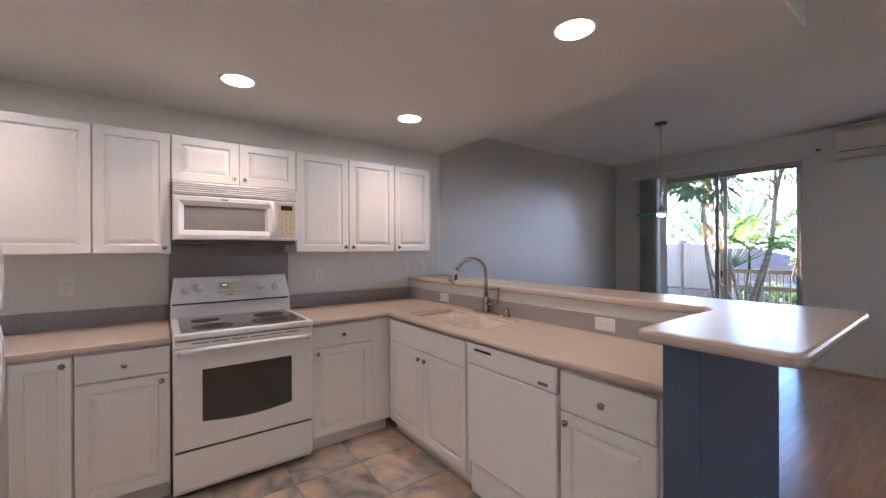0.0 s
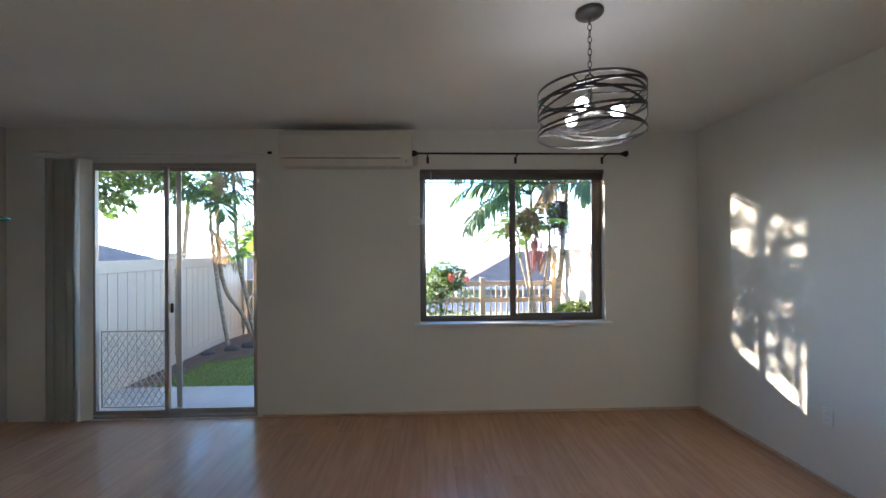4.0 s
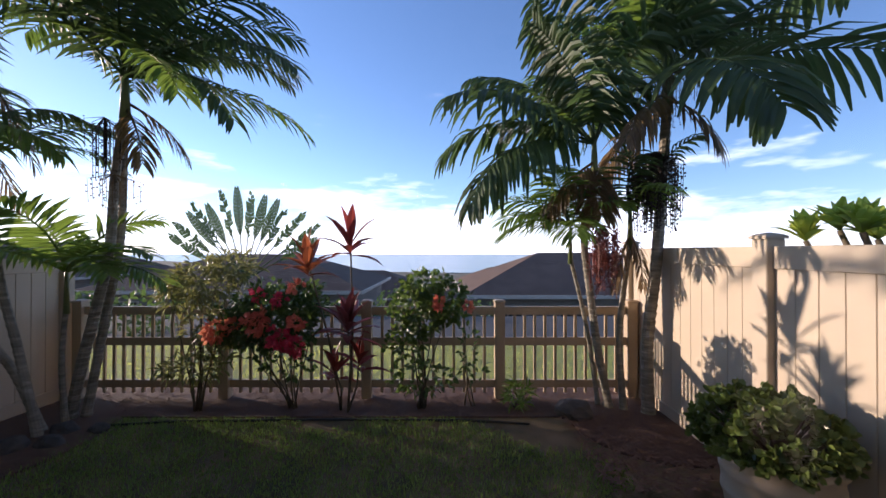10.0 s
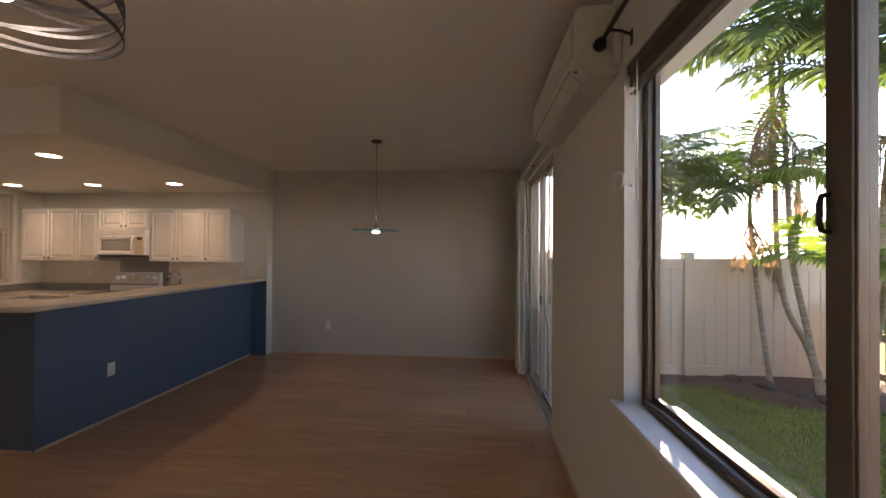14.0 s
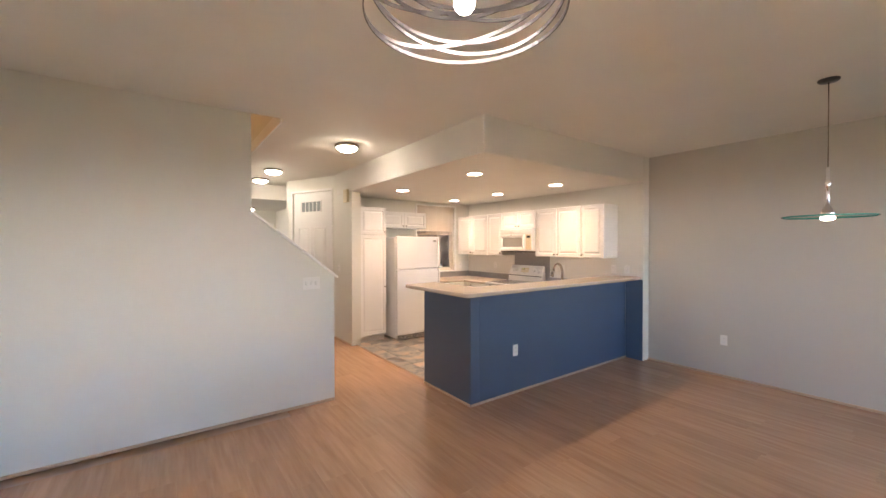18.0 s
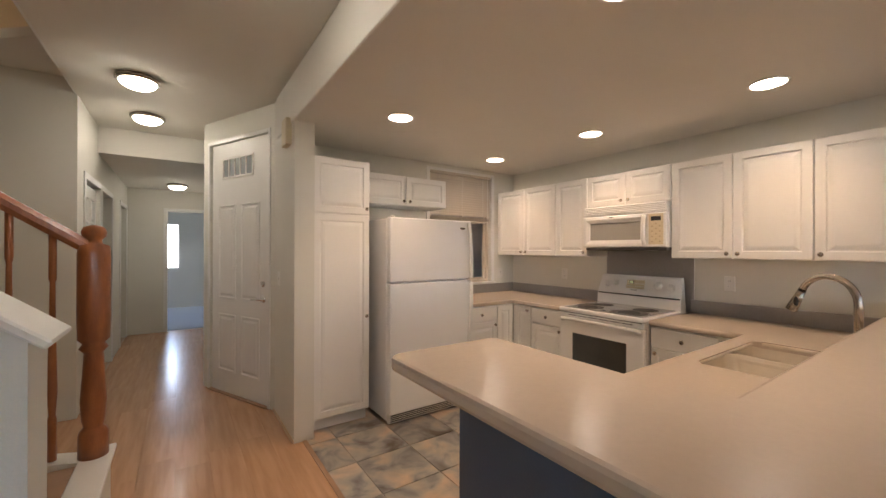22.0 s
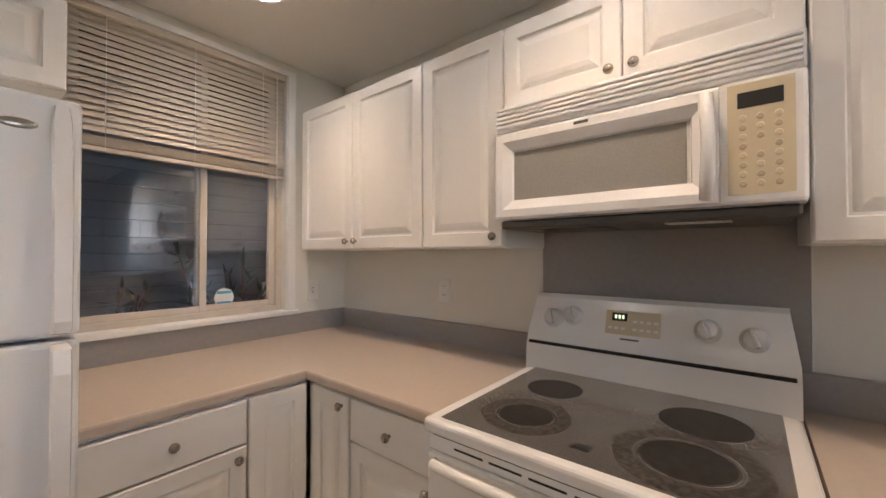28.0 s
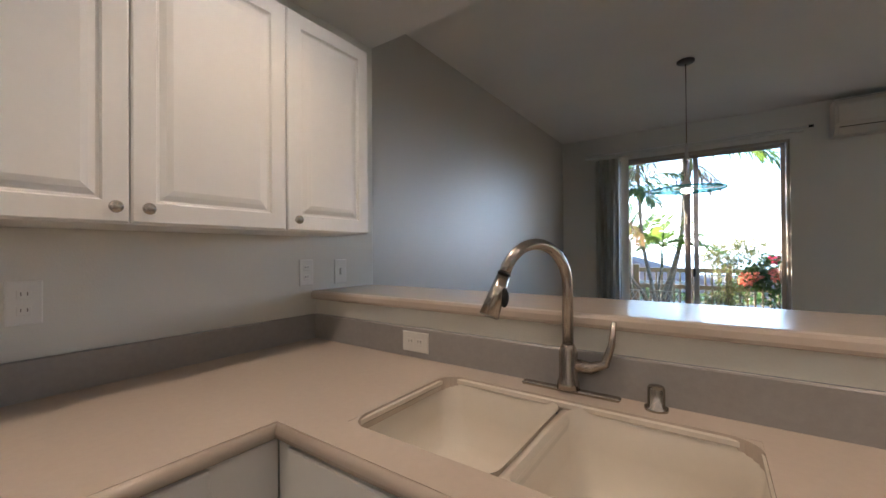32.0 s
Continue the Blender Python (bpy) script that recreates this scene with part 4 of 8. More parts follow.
# ---- microwave ----
def microwave():
    t = thing("microwave", (0.2, 0.378, 1.43), "white over-the-range microwave with a bisque keypad", "microwave")
    y0, y1, z0, z1 = 0.009, 0.751, 1.440, 1.802
    box("body", M_APPL, t, (0.002, y0 + 0.002, z0), (0.365, y1 - 0.002, z1), 0.003)
    b = box("bottom_plate", M_GREYPL, t, (0.02, y0 + 0.01, z0 - 0.026), (0.372, y1 - 0.01, z0 - 0.0005), 0.006, "dark grey vent underside")
    box("lamp_lens", M_PLATE, b, (0.26, 0.48, z0 - 0.0285), (0.33, 0.62, z0 - 0.0265))
    box("filter", M_STEEL, b, (0.10, 0.08, z0 - 0.0285), (0.30, 0.33, z0 - 0.0265))
    g = box("vent_grille", M_APPL, t, (0.365, y0 + 0.002, z1 - 0.082), (0.388, y1 - 0.002, z1), 0.004)
    for k in range(5):
        zz = z1 - 0.070 + k * 0.0135
        box("slat", M_APPL, g, (0.386, y0 + 0.008, zz), (0.4, y1 - 0.008, zz + 0.0085), 0.002)
    zt = z1 - 0.085
    yd = 0.598
    bm = bmesh.new()
    add_panel(bm, yd - 0.003, zt - z0 - 0.004, [(0, 0), (0, 0.026), (0.008, 0.034), (0.030, 0.035), (0.058, 0.022), (0.062, 0.010)])
    d = part("door", bm, M_APPL, t, m=facing((1, 0, 0), (0.366, y0 + 0.002, z0 + 0.002)))
    box("window", M_MWW, d, (0.370, y0 + 0.062, z0 + 0.062), (0.3785, yd - 0.062, zt - 0.064), 0.0, "grey mesh microwave window")
    hp = [(0.398, yd - 0.022, z0 + 0.02), (0.425, yd - 0.018, z0 + 0.07), (0.434, yd - 0.014, (z0 + zt) / 2), (0.425, yd - 0.018, zt - 0.07), (0.398, yd - 0.022, zt - 0.02)]
    tube("handle", M_APPL, d, hp, 0.015, 10)
    k = box("keypad_panel", M_APPL, t, (0.366, yd + 0.002, z0 + 0.002), (0.402, y1 - 0.002, zt - 0.001), 0.008, seg=2)
    kp = box("keypad", M_BISQ, k, (0.4015, yd + 0.018, z0 + 0.022), (0.4035, y1 - 0.022, zt - 0.012), 0.0, "bisque keypad")
    box("display", M_DARK, kp, (0.4034, yd + 0.036, zt - 0.066), (0.4046, y1 - 0.040, zt - 0.032))
    for r in range(8):
        for c in range(3):
            yy, zz = yd + 0.045 + c * 0.030, zt - 0.088 - r * 0.0205
            if r in (3,) and c == 1:
                continue
            lathe("button", M_BUTTON if (r + c) % 2 else M_BISQ, kp, [(0.0075, 0), (0.0075, 0.0010), (0.005, 0.0014)], Matrix.Translation((0.4033, yy, zz)) @ Matrix.Rotation(radians(90), 4, "Y"), 10)
    box("badge", M_GREYPL, d, (0.4005, 0.27, zt - 0.022), (0.402, 0.31, zt - 0.014))
    return t


microwave()


# ---- fridge, pantry ----
def fridge():
    x0, x1, yb, yf = 1.300, 2.120, -1.285, -0.527
    t = thing("refrigerator", (1.73, -0.9, 0), "white top-freezer refrigerator with textured doors", "refrigerator")
    box("cabinet", M_FRIDGE, t, (x0, yb, 0.03), (x1, yf - 0.070, 1.668), 0.006)
    g = box("base_grille", M_PLATE, t, (x0 + 0.01, yf - 0.075, 0.012), (x1 - 0.01, yf - 0.045, 0.085), 0.003)
    for k in range(4):
        box("slot", M_DARK, g, (x0 + 0.03, yf - 0.046, 0.022 + 0.015 * k), (x1 - 0.03, yf - 0.0445, 0.030 + 0.015 * k))
    d1 = box("freezer_door", M_FRIDGE, t, (x0, yf - 0.064, 1.152), (x1, yf, 1.676), 0.012, seg=3)
    d2 = box("fridge_door", M_FRIDGE, t, (x0, yf - 0.064, 0.095), (x1, yf, 1.142), 0.012, seg=3)
    hx = x0 + 0.035
    def bar_handle(door, line):
        """A flat bowed grip; line: depth before the door and height, bottom to top."""
        bm = bmesh.new()
        rows = []
        for k, (dy, z) in enumerate(line):
            w = 0.017 if 0 < k < len(line) - 1 else 0.013
            rows.append([bm.verts.new((hx + u * w, yf + dy + v, z)) for u, v in ((-1, 0.0), (-0.8, 0.010), (0.8, 0.010), (1, 0.0), (0.8, -0.010), (-0.8, -0.010))])
        for p, q in zip(rows, rows[1:]):
            for k in range(6):
                bm.faces.new((p[k], p[(k + 1) % 6], q[(k + 1) % 6], q[k]))
        bm.faces.new(rows[0])
        bm.faces.new(list(reversed(rows[-1])))
        bmesh.ops.recalc_face_normals(bm, faces=bm.faces)
        part("handle", bm, M_APPL, door, "pale moulded bar handle", smooth=False)
    bar_handle(d1, [(0.004, 1.158), (0.036, 1.165), (0.046, 1.19), (0.047, 1.30), (0.042, 1.40), (0.030, 1.52), (0.014, 1.62), (0.004, 1.655)])
    bar_handle(d2, [(0.004, 0.585), (0.016, 0.62), (0.030, 0.72), (0.042, 0.84), (0.047, 0.95), (0.047, 1.08), (0.038, 1.13), (0.004, 1.138)])
    lathe("badge", M_STEEL, d1, [(0.03, 0), (0.03, 0.002), (0.026, 0.003)], Matrix.Translation((x0 + 0.10, yf - 0.0005, 1.605)) @ Matrix.Rotation(radians(-90), 4, "X") @ Matrix.Diagonal((1, 0.36, 1, 1)), 24)
    cyl("hinge_cap", M_PLATE, t, (x1 - 0.035, yf - 0.03, 1.674), (x1 - 0.035, yf - 0.03, 1.690), 0.022, 0.018, 12)
    return t


fridge()


def pantry():
    x0, x1, yb, yf = 2.195, 2.657, -1.295, -0.770
    t = thing("pantry_cabinet", (2.40, -1.0, 0), "tall white pantry cabinet with two raised-panel doors", "pantry cabinet")
    box("body", M_CAB, t, (x0, yb, 0.10), (x1, yf, 2.140), 0.002)
    box("plinth", M_CAB, t, (x0, yb, 0), (x1, yf - 0.06, 0.10))
    w = x1 - x0 - 0.006
    front(t, "door", (0, 1, 0), (x1 - 0.003, yf + 0.001, 0.11), w, 1.583, (w - 0.03, 0.76))
    front(t, "door", (0, 1, 0), (x1 - 0.003, yf + 0.001, 1.703), w, 0.432, (w - 0.03, 0.045))
    return t


pantry()


def over_fridge():
    x0, x1, yb, yf = 1.275, 2.190, -1.295, -0.985
    t = thing("over_fridge_cabinet", (1.74, -1.14, 1.80), "white short two-door wall cabinet above the refrigerator", "wall cabinet", "white kitchen wall cabinets")
    box("body", M_CAB, t, (x0, yb, 1.83), (x1, yf, 2.108), 0.002)
    w = (x1 - x0) / 2 - 0.004
    front(t, "door", (0, 1, 0), (x1 - 0.002, yf + 0.001, 1.833), w, 0.272, (w - 0.03, 0.035))
    front(t, "door", (0, 1, 0), (x1 - 0.002 - w - 0.004, yf + 0.001, 1.833), w, 0.272, (0.03, 0.035))


over_fridge()


# ---- kitchen window ----
def kitchen_window():
    x0, x1, z0, z1 = KWIN
    t = tagged(thing("window_kitchen", (x0, -1.37, z0), "beige framed sliding kitchen window above the counter", "window"), kind="structure")
    mid = 0.768
    for a, b, y in ((x0 + 0.03, mid + 0.02, -1.385), (mid - 0.02, x1 - 0.03, -1.365)):
        f = bmesh.new()
        for lo, hi in (((a, y - 0.012, z0 + 0.03), (a + 0.03, y + 0.012, z1 - 0.03)), ((b - 0.03, y - 0.012, z0 + 0.03), (b, y + 0.012, z1 - 0.03)),
                       ((a + 0.03, y - 0.012, z0 + 0.03), (b - 0.03, y + 0.012, z0 + 0.06)), ((a + 0.03, y - 0.012, z1 - 0.06), (b - 0.03, y + 0.012, z1 - 0.03))):
            add_box(f, lo, hi, 0.002)
        sash = part("sash", f, M_ALUW, t)
        p = box("pane", M_GLASSK, sash, (a + 0.028, y - 0.003, z0 + 0.058), (b - 0.028, y + 0.003, z1 - 0.058))
        p.visible_shadow = False
    f = bmesh.new()
    for lo, hi in (((x0, -1.41, z0), (x0 + 0.03, -1.345, z1)), ((x1 - 0.03, -1.41, z0), (x1, -1.345, z1)), ((x0 + 0.03, -1.41, z0), (x1 - 0.03, -1.345, z0 + 0.03)), ((x0 + 0.03, -1.41, z1 - 0.03), (x1 - 0.03, -1.345, z1))):
        add_box(f, lo, hi, 0.002)
    part("frame", f, M_ALUW, t)
    box("window_sill", M_TRIM, t, (x0 - 0.06, -1.345, z0 - 0.022), (x1 + 0.05, -1.265, z0 + 0.003), 0.005)
    c = bmesh.new()
    for lo, hi in (((x0 - 0.045, -1.2995, z0 + 0.003), (x0 - 0.002, -1.284, z1 + 0.03)), ((x1 + 0.002, -1.2995, z0 + 0.003), (x1 + 0.045, -1.284, z1 + 0.03)), ((x0 - 0.002, -1.2995, z1 + 0.002), (x1 + 0.002, -1.284, z1 + 0.03))):
        add_box(c, lo, hi, 0.002)
    part("casing", c, M_TRIM, t)
    s = bmesh.new()
    add_cyl(s, (0.66, -1.381, 1.12), (0.66, -1.379, 1.12), 0.048, seg=8)
    stk = part("sticker", s, M_TRIM, t, "octagonal white and blue security sticker")
    box("blue_band", M_SKYB, stk, (0.626, -1.3788, 1.138), (0.694, -1.3782, 1.152))
    box("blue_band", M_SKYB, stk, (0.626, -1.3788, 1.090), (0.694, -1.3782, 1.100))
    bl = thing("mini_blind", (0.82, -1.31, 1.72), "cream aluminium mini blind, half raised over the kitchen window", "window blind")
    bx0, bx1 = x0 + 0.012, x1 - 0.012
    box("headrail", M_BLIND, bl, (bx0, -1.325, z1 - 0.03), (bx1, -1.292, z1 - 0.002), 0.003)
    n = 17
    slat = None
    for k in range(n):
        zz = z1 - 0.047 - k * 0.0265
        if slat is None:
            b = bmesh.new()
            vs = []
            for xx in (bx0 + 0.004, bx1 - 0.004):
                vs.append([b.verts.new((xx, -1.309 + dy, zz + dz)) for dy, dz in ((-0.0060, 0.0138), (0.0022, 0.0010), (0.0070, -0.0135))])
            for q in range(2):
                b.faces.new((vs[0][q], vs[0][q + 1], vs[1][q + 1], vs[1][q]))
            slat = part("slat", b, M_BLIND, bl)
        else:
            o = slat.copy()
            scene.collection.objects.link(o)
            o.location = (0, 0, -k * 0.0265)
    zb = z1 - 0.050 - n * 0.0265
    st = bmesh.new()
    for k in range(12):
        add_box(st, (bx0 + 0.004, -1.320, zb - 0.002 - 0.0032 * k), (bx1 - 0.004, -1.297, zb - 0.0005 - 0.0032 * k))
    part("stacked_slats", st, M_BLIND, bl)
    box("bottom_rail", M_BLIND, bl, (bx0 + 0.004, -1.321, zb - 0.060), (bx1 - 0.004, -1.296, zb - 0.042), 0.003)
    for xx in (bx0 + 0.12, (bx0 + bx1) / 2, bx1 - 0.12):
        tube("ladder_cord", M_TRIM, bl, [(xx, -1.296, z1 - 0.03), (xx, -1.296, zb - 0.05)], 0.0012, 5)
    tube("wand", M_TRIM, bl, [(bx0 + 0.05, -1.288, z1 - 0.03), (bx0 + 0.05, -1.286, zb - 0.16)], 0.003, 6)
    # a porch outside this window; dark walls and cover added to hold daylight back
    tagged(box("porch_ground", M_GROUT, None, (-3.0, -4.6, -0.25), (2.6, -1.45, -0.12)), kind="structure")
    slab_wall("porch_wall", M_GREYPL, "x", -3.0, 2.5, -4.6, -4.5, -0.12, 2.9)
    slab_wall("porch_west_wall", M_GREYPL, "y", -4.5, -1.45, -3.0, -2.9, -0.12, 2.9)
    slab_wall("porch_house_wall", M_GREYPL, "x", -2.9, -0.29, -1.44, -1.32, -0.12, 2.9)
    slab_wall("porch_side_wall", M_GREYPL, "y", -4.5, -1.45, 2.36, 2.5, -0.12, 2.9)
    # unseen slab added to shut out sky; open east strip admits some light
    tagged(box("porch_sky_blocker", M_GREYPL, None, (-3.0, -4.6, 2.902), (1.95, -1.45, 3.0)), kind="structure")
    sd = thing("siding", (0.5, -4.49, -0.1), "painted lap siding on the porch wall outside the kitchen window", "siding")
    for k in range(16):
        box("board", M_SIDING, sd, (-2.8, -4.498 + 0.002, -0.1 + k * 0.18), (2.34, -4.478, 0.075 + k * 0.18), 0.006)
    rnd = random.Random(6)
    for px, py, h, lab in ((0.20, -2.1, 1.45, "dark leafy plant growing close outside the kitchen window"), (0.95, -2.6, 1.15, "low dark shrub outside the kitchen window")):
        pl = thing("porch_plant", (px, py, -0.12), lab, "plant")
        sb, fb = bmesh.new(), bmesh.new()
        for k in range(9):
            e = Vector((px + rnd.uniform(-0.4, 0.4), py + rnd.uniform(-0.3, 0.3), h * rnd.uniform(0.7, 1.0)))
            add_tube(sb, [(px, py, -0.14), ((px + e.x) / 2, (py + e.y) / 2, e.z * 0.5), tuple(e)], 0.012, 5, taper=0.005)
            for q in range(26):
                c = Vector((px, py, 0)).lerp(e, rnd.uniform(0.45, 1.0))
                d = Vector((rnd.gauss(0, 1), rnd.gauss(0, 1), rnd.gauss(0.4, 0.7))).normalized()
                w = d.cross(Vector((0.1, 0.2, 1))).normalized() * 0.014
                L = rnd.uniform(0.09, 0.17)
                fb.faces.new([fb.verts.new(p) for p in (c, c + d * L * 0.5 - w, c + d * L, c + d * L * 0.5 + w)])
        part("stems", sb, M_RAIL, pl, smooth=True)
        part("foliage", fb, M_PORCHLEAF, pl)
    return t


kitchen_window()


# ---- outlets and switches ----
def outlet(at, way, label, kind="duplex", w=0.07, h=0.115):
    t = thing("wall_outlet" if kind == "duplex" else "light_switch", at, label, "outlet" if kind == "duplex" else "light switch")
    m = facing(way, at)
    pl = part("plate", add_panel(bmesh.new(), w, h, [(0, 0.0003), (0, 0.004), (0.003, 0.006)], -w / 2, -h / 2), M_PLATE, t, m=m)
    n = max(1, round((w - 0.025) / 0.046)) if h >= w or kind != "duplex" else 1
    for k in range(n):
        u = (k - (n - 1) / 2) * 0.046
        if kind == "duplex":
            vert = h >= w
            for s in (-1, 1):
                c = (u, 0.0, s * 0.021) if vert else (s * 0.021, 0.0, 0)
                f = part("socket", add_panel(bmesh.new(), 0.030, 0.026, [(0, 0.005), (0.002, 0.0072)], c[0] - 0.015, c[2] - 0.013), M_PLATE, pl, m=m)
                for du in (-0.006, 0.006):
                    part("slot", add_panel(bmesh.new(), 0.0022, 0.009, [(0, 0.0068), (0, 0.0077)], c[0] + du - 0.001, c[2] - 0.002), M_SLOT, pl, m=m)
        else:
            part("rocker", add_panel(bmesh.new(), 0.010, 0.024, [(0, 0.0055), (0.001, 0.012)], u - 0.005, -0.012), M_PLATE, pl, m=m)
            part("slot", add_panel(bmesh.new(), 0.014, 0.030, [(0, 0.0058), (0.001, 0.0063)], u - 0.007, -0.015), M_SLOT, pl, m=m)
    return t


outlet((0.0, -0.51, 1.155), (1, 0, 0), "white duplex outlet on the wall above the counter")
outlet((0.0, 1.03, 1.158), (1, 0, 0), "white duplex outlet under the wall cabinets")
outlet((0.0, 1.88, 1.195), (1, 0, 0), "white duplex outlet near the bar")
outlet((0.0, 2.07, 1.193), (1, 0, 0), "white phone jack plate at the wall's end", "switch")
outlet((0.22, -1.30, 1.13), (0, 1, 0), "white light switch beside the kitchen window", "switch")
outlet((0.60, 1.909, 0.962), (0, -1, 0), "white horizontal outlet set in the backsplash", w=0.115, h=0.07)
outlet((2.07, 1.909, 0.962), (0, -1, 0), "white horizontal outlet set in the backsplash", w=0.115, h=0.07)
outlet((2.165, 2.055, 0.443), (0, 1, 0), "white duplex outlet on the blue half wall")
outlet((GX, 3.15, 0.425), (1, 0, 0), "white duplex outlet low on the grey wall")
outlet((EX, 4.72, 0.445), (-1, 0, 0), "white duplex outlet low on the sunlit wall")
outlet((3.975, 1.11, 1.173), (0, 1, 0), "white triple light switch on the stair wall", "switch", w=0.165)
outlet((2.805, -1.22, 1.17), (1, 0, 0), "white light switch by the front door", "switch")


# ---- ceiling lamps ----
def can_light(x, y):
    t = thing("recessed_light", (x, y, KCEIL), "lit recessed ceiling downlight with a white trim ring", "ceiling light", "recessed kitchen lights")
    lathe("trim_ring", M_TRIM, t, [(0.098, 0), (0.098, -0.003), (0.090, -0.006), (0.082, -0.004), (0.080, 0)], Matrix.Translation((x, y, KCEIL - 0.0005)), 32)
    cyl("lens", M_LED, t, (x, y, KCEIL - 0.0035), (x, y, KCEIL - 0.0008), 0.080, seg=32)


for cx, cy in CANS:
    can_light(cx, cy)


def flush_light(x, y, z):
    t = thing("flush_ceiling_light", (x, y, z), "lit flush ceiling light with a nickel pan and white glass bowl", "ceiling light", "hall ceiling lights")
    lathe("pan", M_STEEL, t, [(0.122, 0), (0.140, -0.012), (0.140, -0.028), (0.128, -0.037), (0.118, -0.037)], Matrix.Translation((x, y, z - 0.0005)), 32)
    lathe("bowl", M_FLUSHG, t, [(0.118, -0.035), (0.108, -0.055), (0.080, -0.074), (0.042, -0.084), (0.007, -0.087)], Matrix.Translation((x, y, z)), 32)


for f in FLUSH:
    flush_light(*f)

# ---- sliding door, window, blinds ----
def frame_rect(bm, x0, x1, z0, z1, y0, y1, w, bev=0.002):
    for lo, hi in (((x0, y0, z0), (x0 + w, y1, z1)), ((x1 - w, y0, z0), (x1, y1, z1)), ((x0 + w, y0, z0), (x1 - w, y1, z0 + w)), ((x0 + w, y0, z1 - w), (x1 - w, y1, z1))):
        add_box(bm, lo, hi, bev)
    return bm


def sliding_door():
    x0, x1, z0, z1 = SLD
    t = tagged(thing("door_patio", (x0, NY + 0.05, 0), "pale aluminium sliding glass patio door, one leaf screened", "sliding door"), kind="structure")
    part("frame", frame_rect(bmesh.new(), x0, x1, z0, z1, NY + 0.02, NY + 0.13, 0.026), M_ALUB, t)
    mid = 1.243
    for a, b, y in ((x0 + 0.03, mid + 0.03, NY + 0.055), (mid - 0.03, x1 - 0.03, NY + 0.09)):
        s = part("sash", frame_rect(bmesh.new(), a, b, z0 + 0.03, z1 - 0.03, y - 0.015, y + 0.015, 0.036), M_ALUB, t)
        p = box("pane", M_GLASS, s, (a + 0.034, y - 0.003, z0 + 0.064), (b - 0.034, y + 0.003, z1 - 0.064))
        p.visible_shadow = False
    box("latch", M_DARK, t, (mid + 0.05, NY + 0.035, 0.98), (mid + 0.075, NY + 0.052, 1.07), 0.004)
    tube("pull_handle", M_ALUW, t, [(x1 - 0.07, NY + 0.074, 0.94), (x1 - 0.075, NY + 0.03, 0.96), (x1 - 0.085, NY + 0.015, 1.02), (x1 - 0.085, NY + 0.015, 1.06), (x1 - 0.075, NY + 0.03, 1.12), (x1 - 0.07, NY + 0.074, 1.14)], 0.008, 8)
    box("screen_stile", M_ALUW, t, (mid + 0.055, NY + 0.115, 0.04), (mid + 0.105, NY + 0.128, z1 - 0.035), 0.003)
    # low lattice pet guard on the screen leaf
    bm = bmesh.new()
    lx0, lx1, lz0, lz1 = x0 + 0.04, mid - 0.01, 0.06, 0.80
    for k in range(-12, 26):
        for sgn in (1, -1):
            a = lx0 + k * 0.062
            pts = []
            for q in range(25):
                zz = lz0 + (lz1 - lz0) * q / 24
                xx = a + sgn * (zz - lz0) * 0.62 + (0 if sgn > 0 else 0.46)
                if lx0 <= xx <= lx1:
                    pts.append((xx, NY + 0.134 + 0.003 * sgn, zz))
            if len(pts) > 1:
                add_tube(bm, [pts[0], pts[-1]], 0.0045, 4)
    frame_rect(bm, lx0, lx1, lz0, lz1, NY + 0.128, NY + 0.142, 0.014)
    g = thing("lattice_guard", ((lx0 + lx1) / 2, NY + 0.14, lz0), "grey diamond lattice guard across the lower patio door", "lattice guard")
    part("lattice", bm, M_ALUW, g)
    # stacked vertical blinds and their rail
    v = thing("vertical_blinds", (0.40, NY - 0.06, 0.0), "off-white vertical blinds stacked open beside the patio door", "vertical blinds")
    box("headrail", M_VBLIND, v, (0.16, NY - 0.085, 2.425), (2.20, NY - 0.045, 2.450), 0.004)
    n = 11
    for k in range(n):
        xx = 0.290 + k * 0.0315 + (0.012 if k > 3 else 0)
        turn = radians((-8, 6, -14, 2, 10)[k % 5]) if k < n - 1 else radians(60)
        bm = bmesh.new()
        for s in range(6):
            u = (s / 5 - 0.5) * 0.089
            c = 0.006 * (1 - (2 * s / 5 - 1) ** 2)
            for z in (0.03, 2.40):
                bm.verts.new((u, c, z))
        bm.verts.ensure_lookup_table()
        for s in range(5):
            bm.faces.new((bm.verts[2 * s], bm.verts[2 * s + 2], bm.verts[2 * s + 3], bm.verts[2 * s + 1]))
        part("vane", bm, M_VBLIND, v, m=Matrix.Translation((xx, NY - 0.065, 0)) @ Matrix.Rotation(radians(90) - turn, 4, "Z"))
    # thin rail with hooks above the door
    r = thing("patio_curtain_rod", (1.2, NY - 0.05, 2.47), "thin white curtain rod above the patio door", "curtain rod")
    cyl("rod", M_TRIM, r, (0.15, NY - 0.055, 2.465), (2.24, NY - 0.055, 2.465), 0.007)
    for xx in (1.12, 2.12):
        cyl("bracket", M_BLACK, r, (xx, NY, 2.455), (xx, NY - 0.055, 2.46), 0.008)
    cyl("finial", M_BLACK, r, (2.24, NY - 0.055, 2.465), (2.275, NY - 0.055, 2.465), 0.012)


sliding_door()


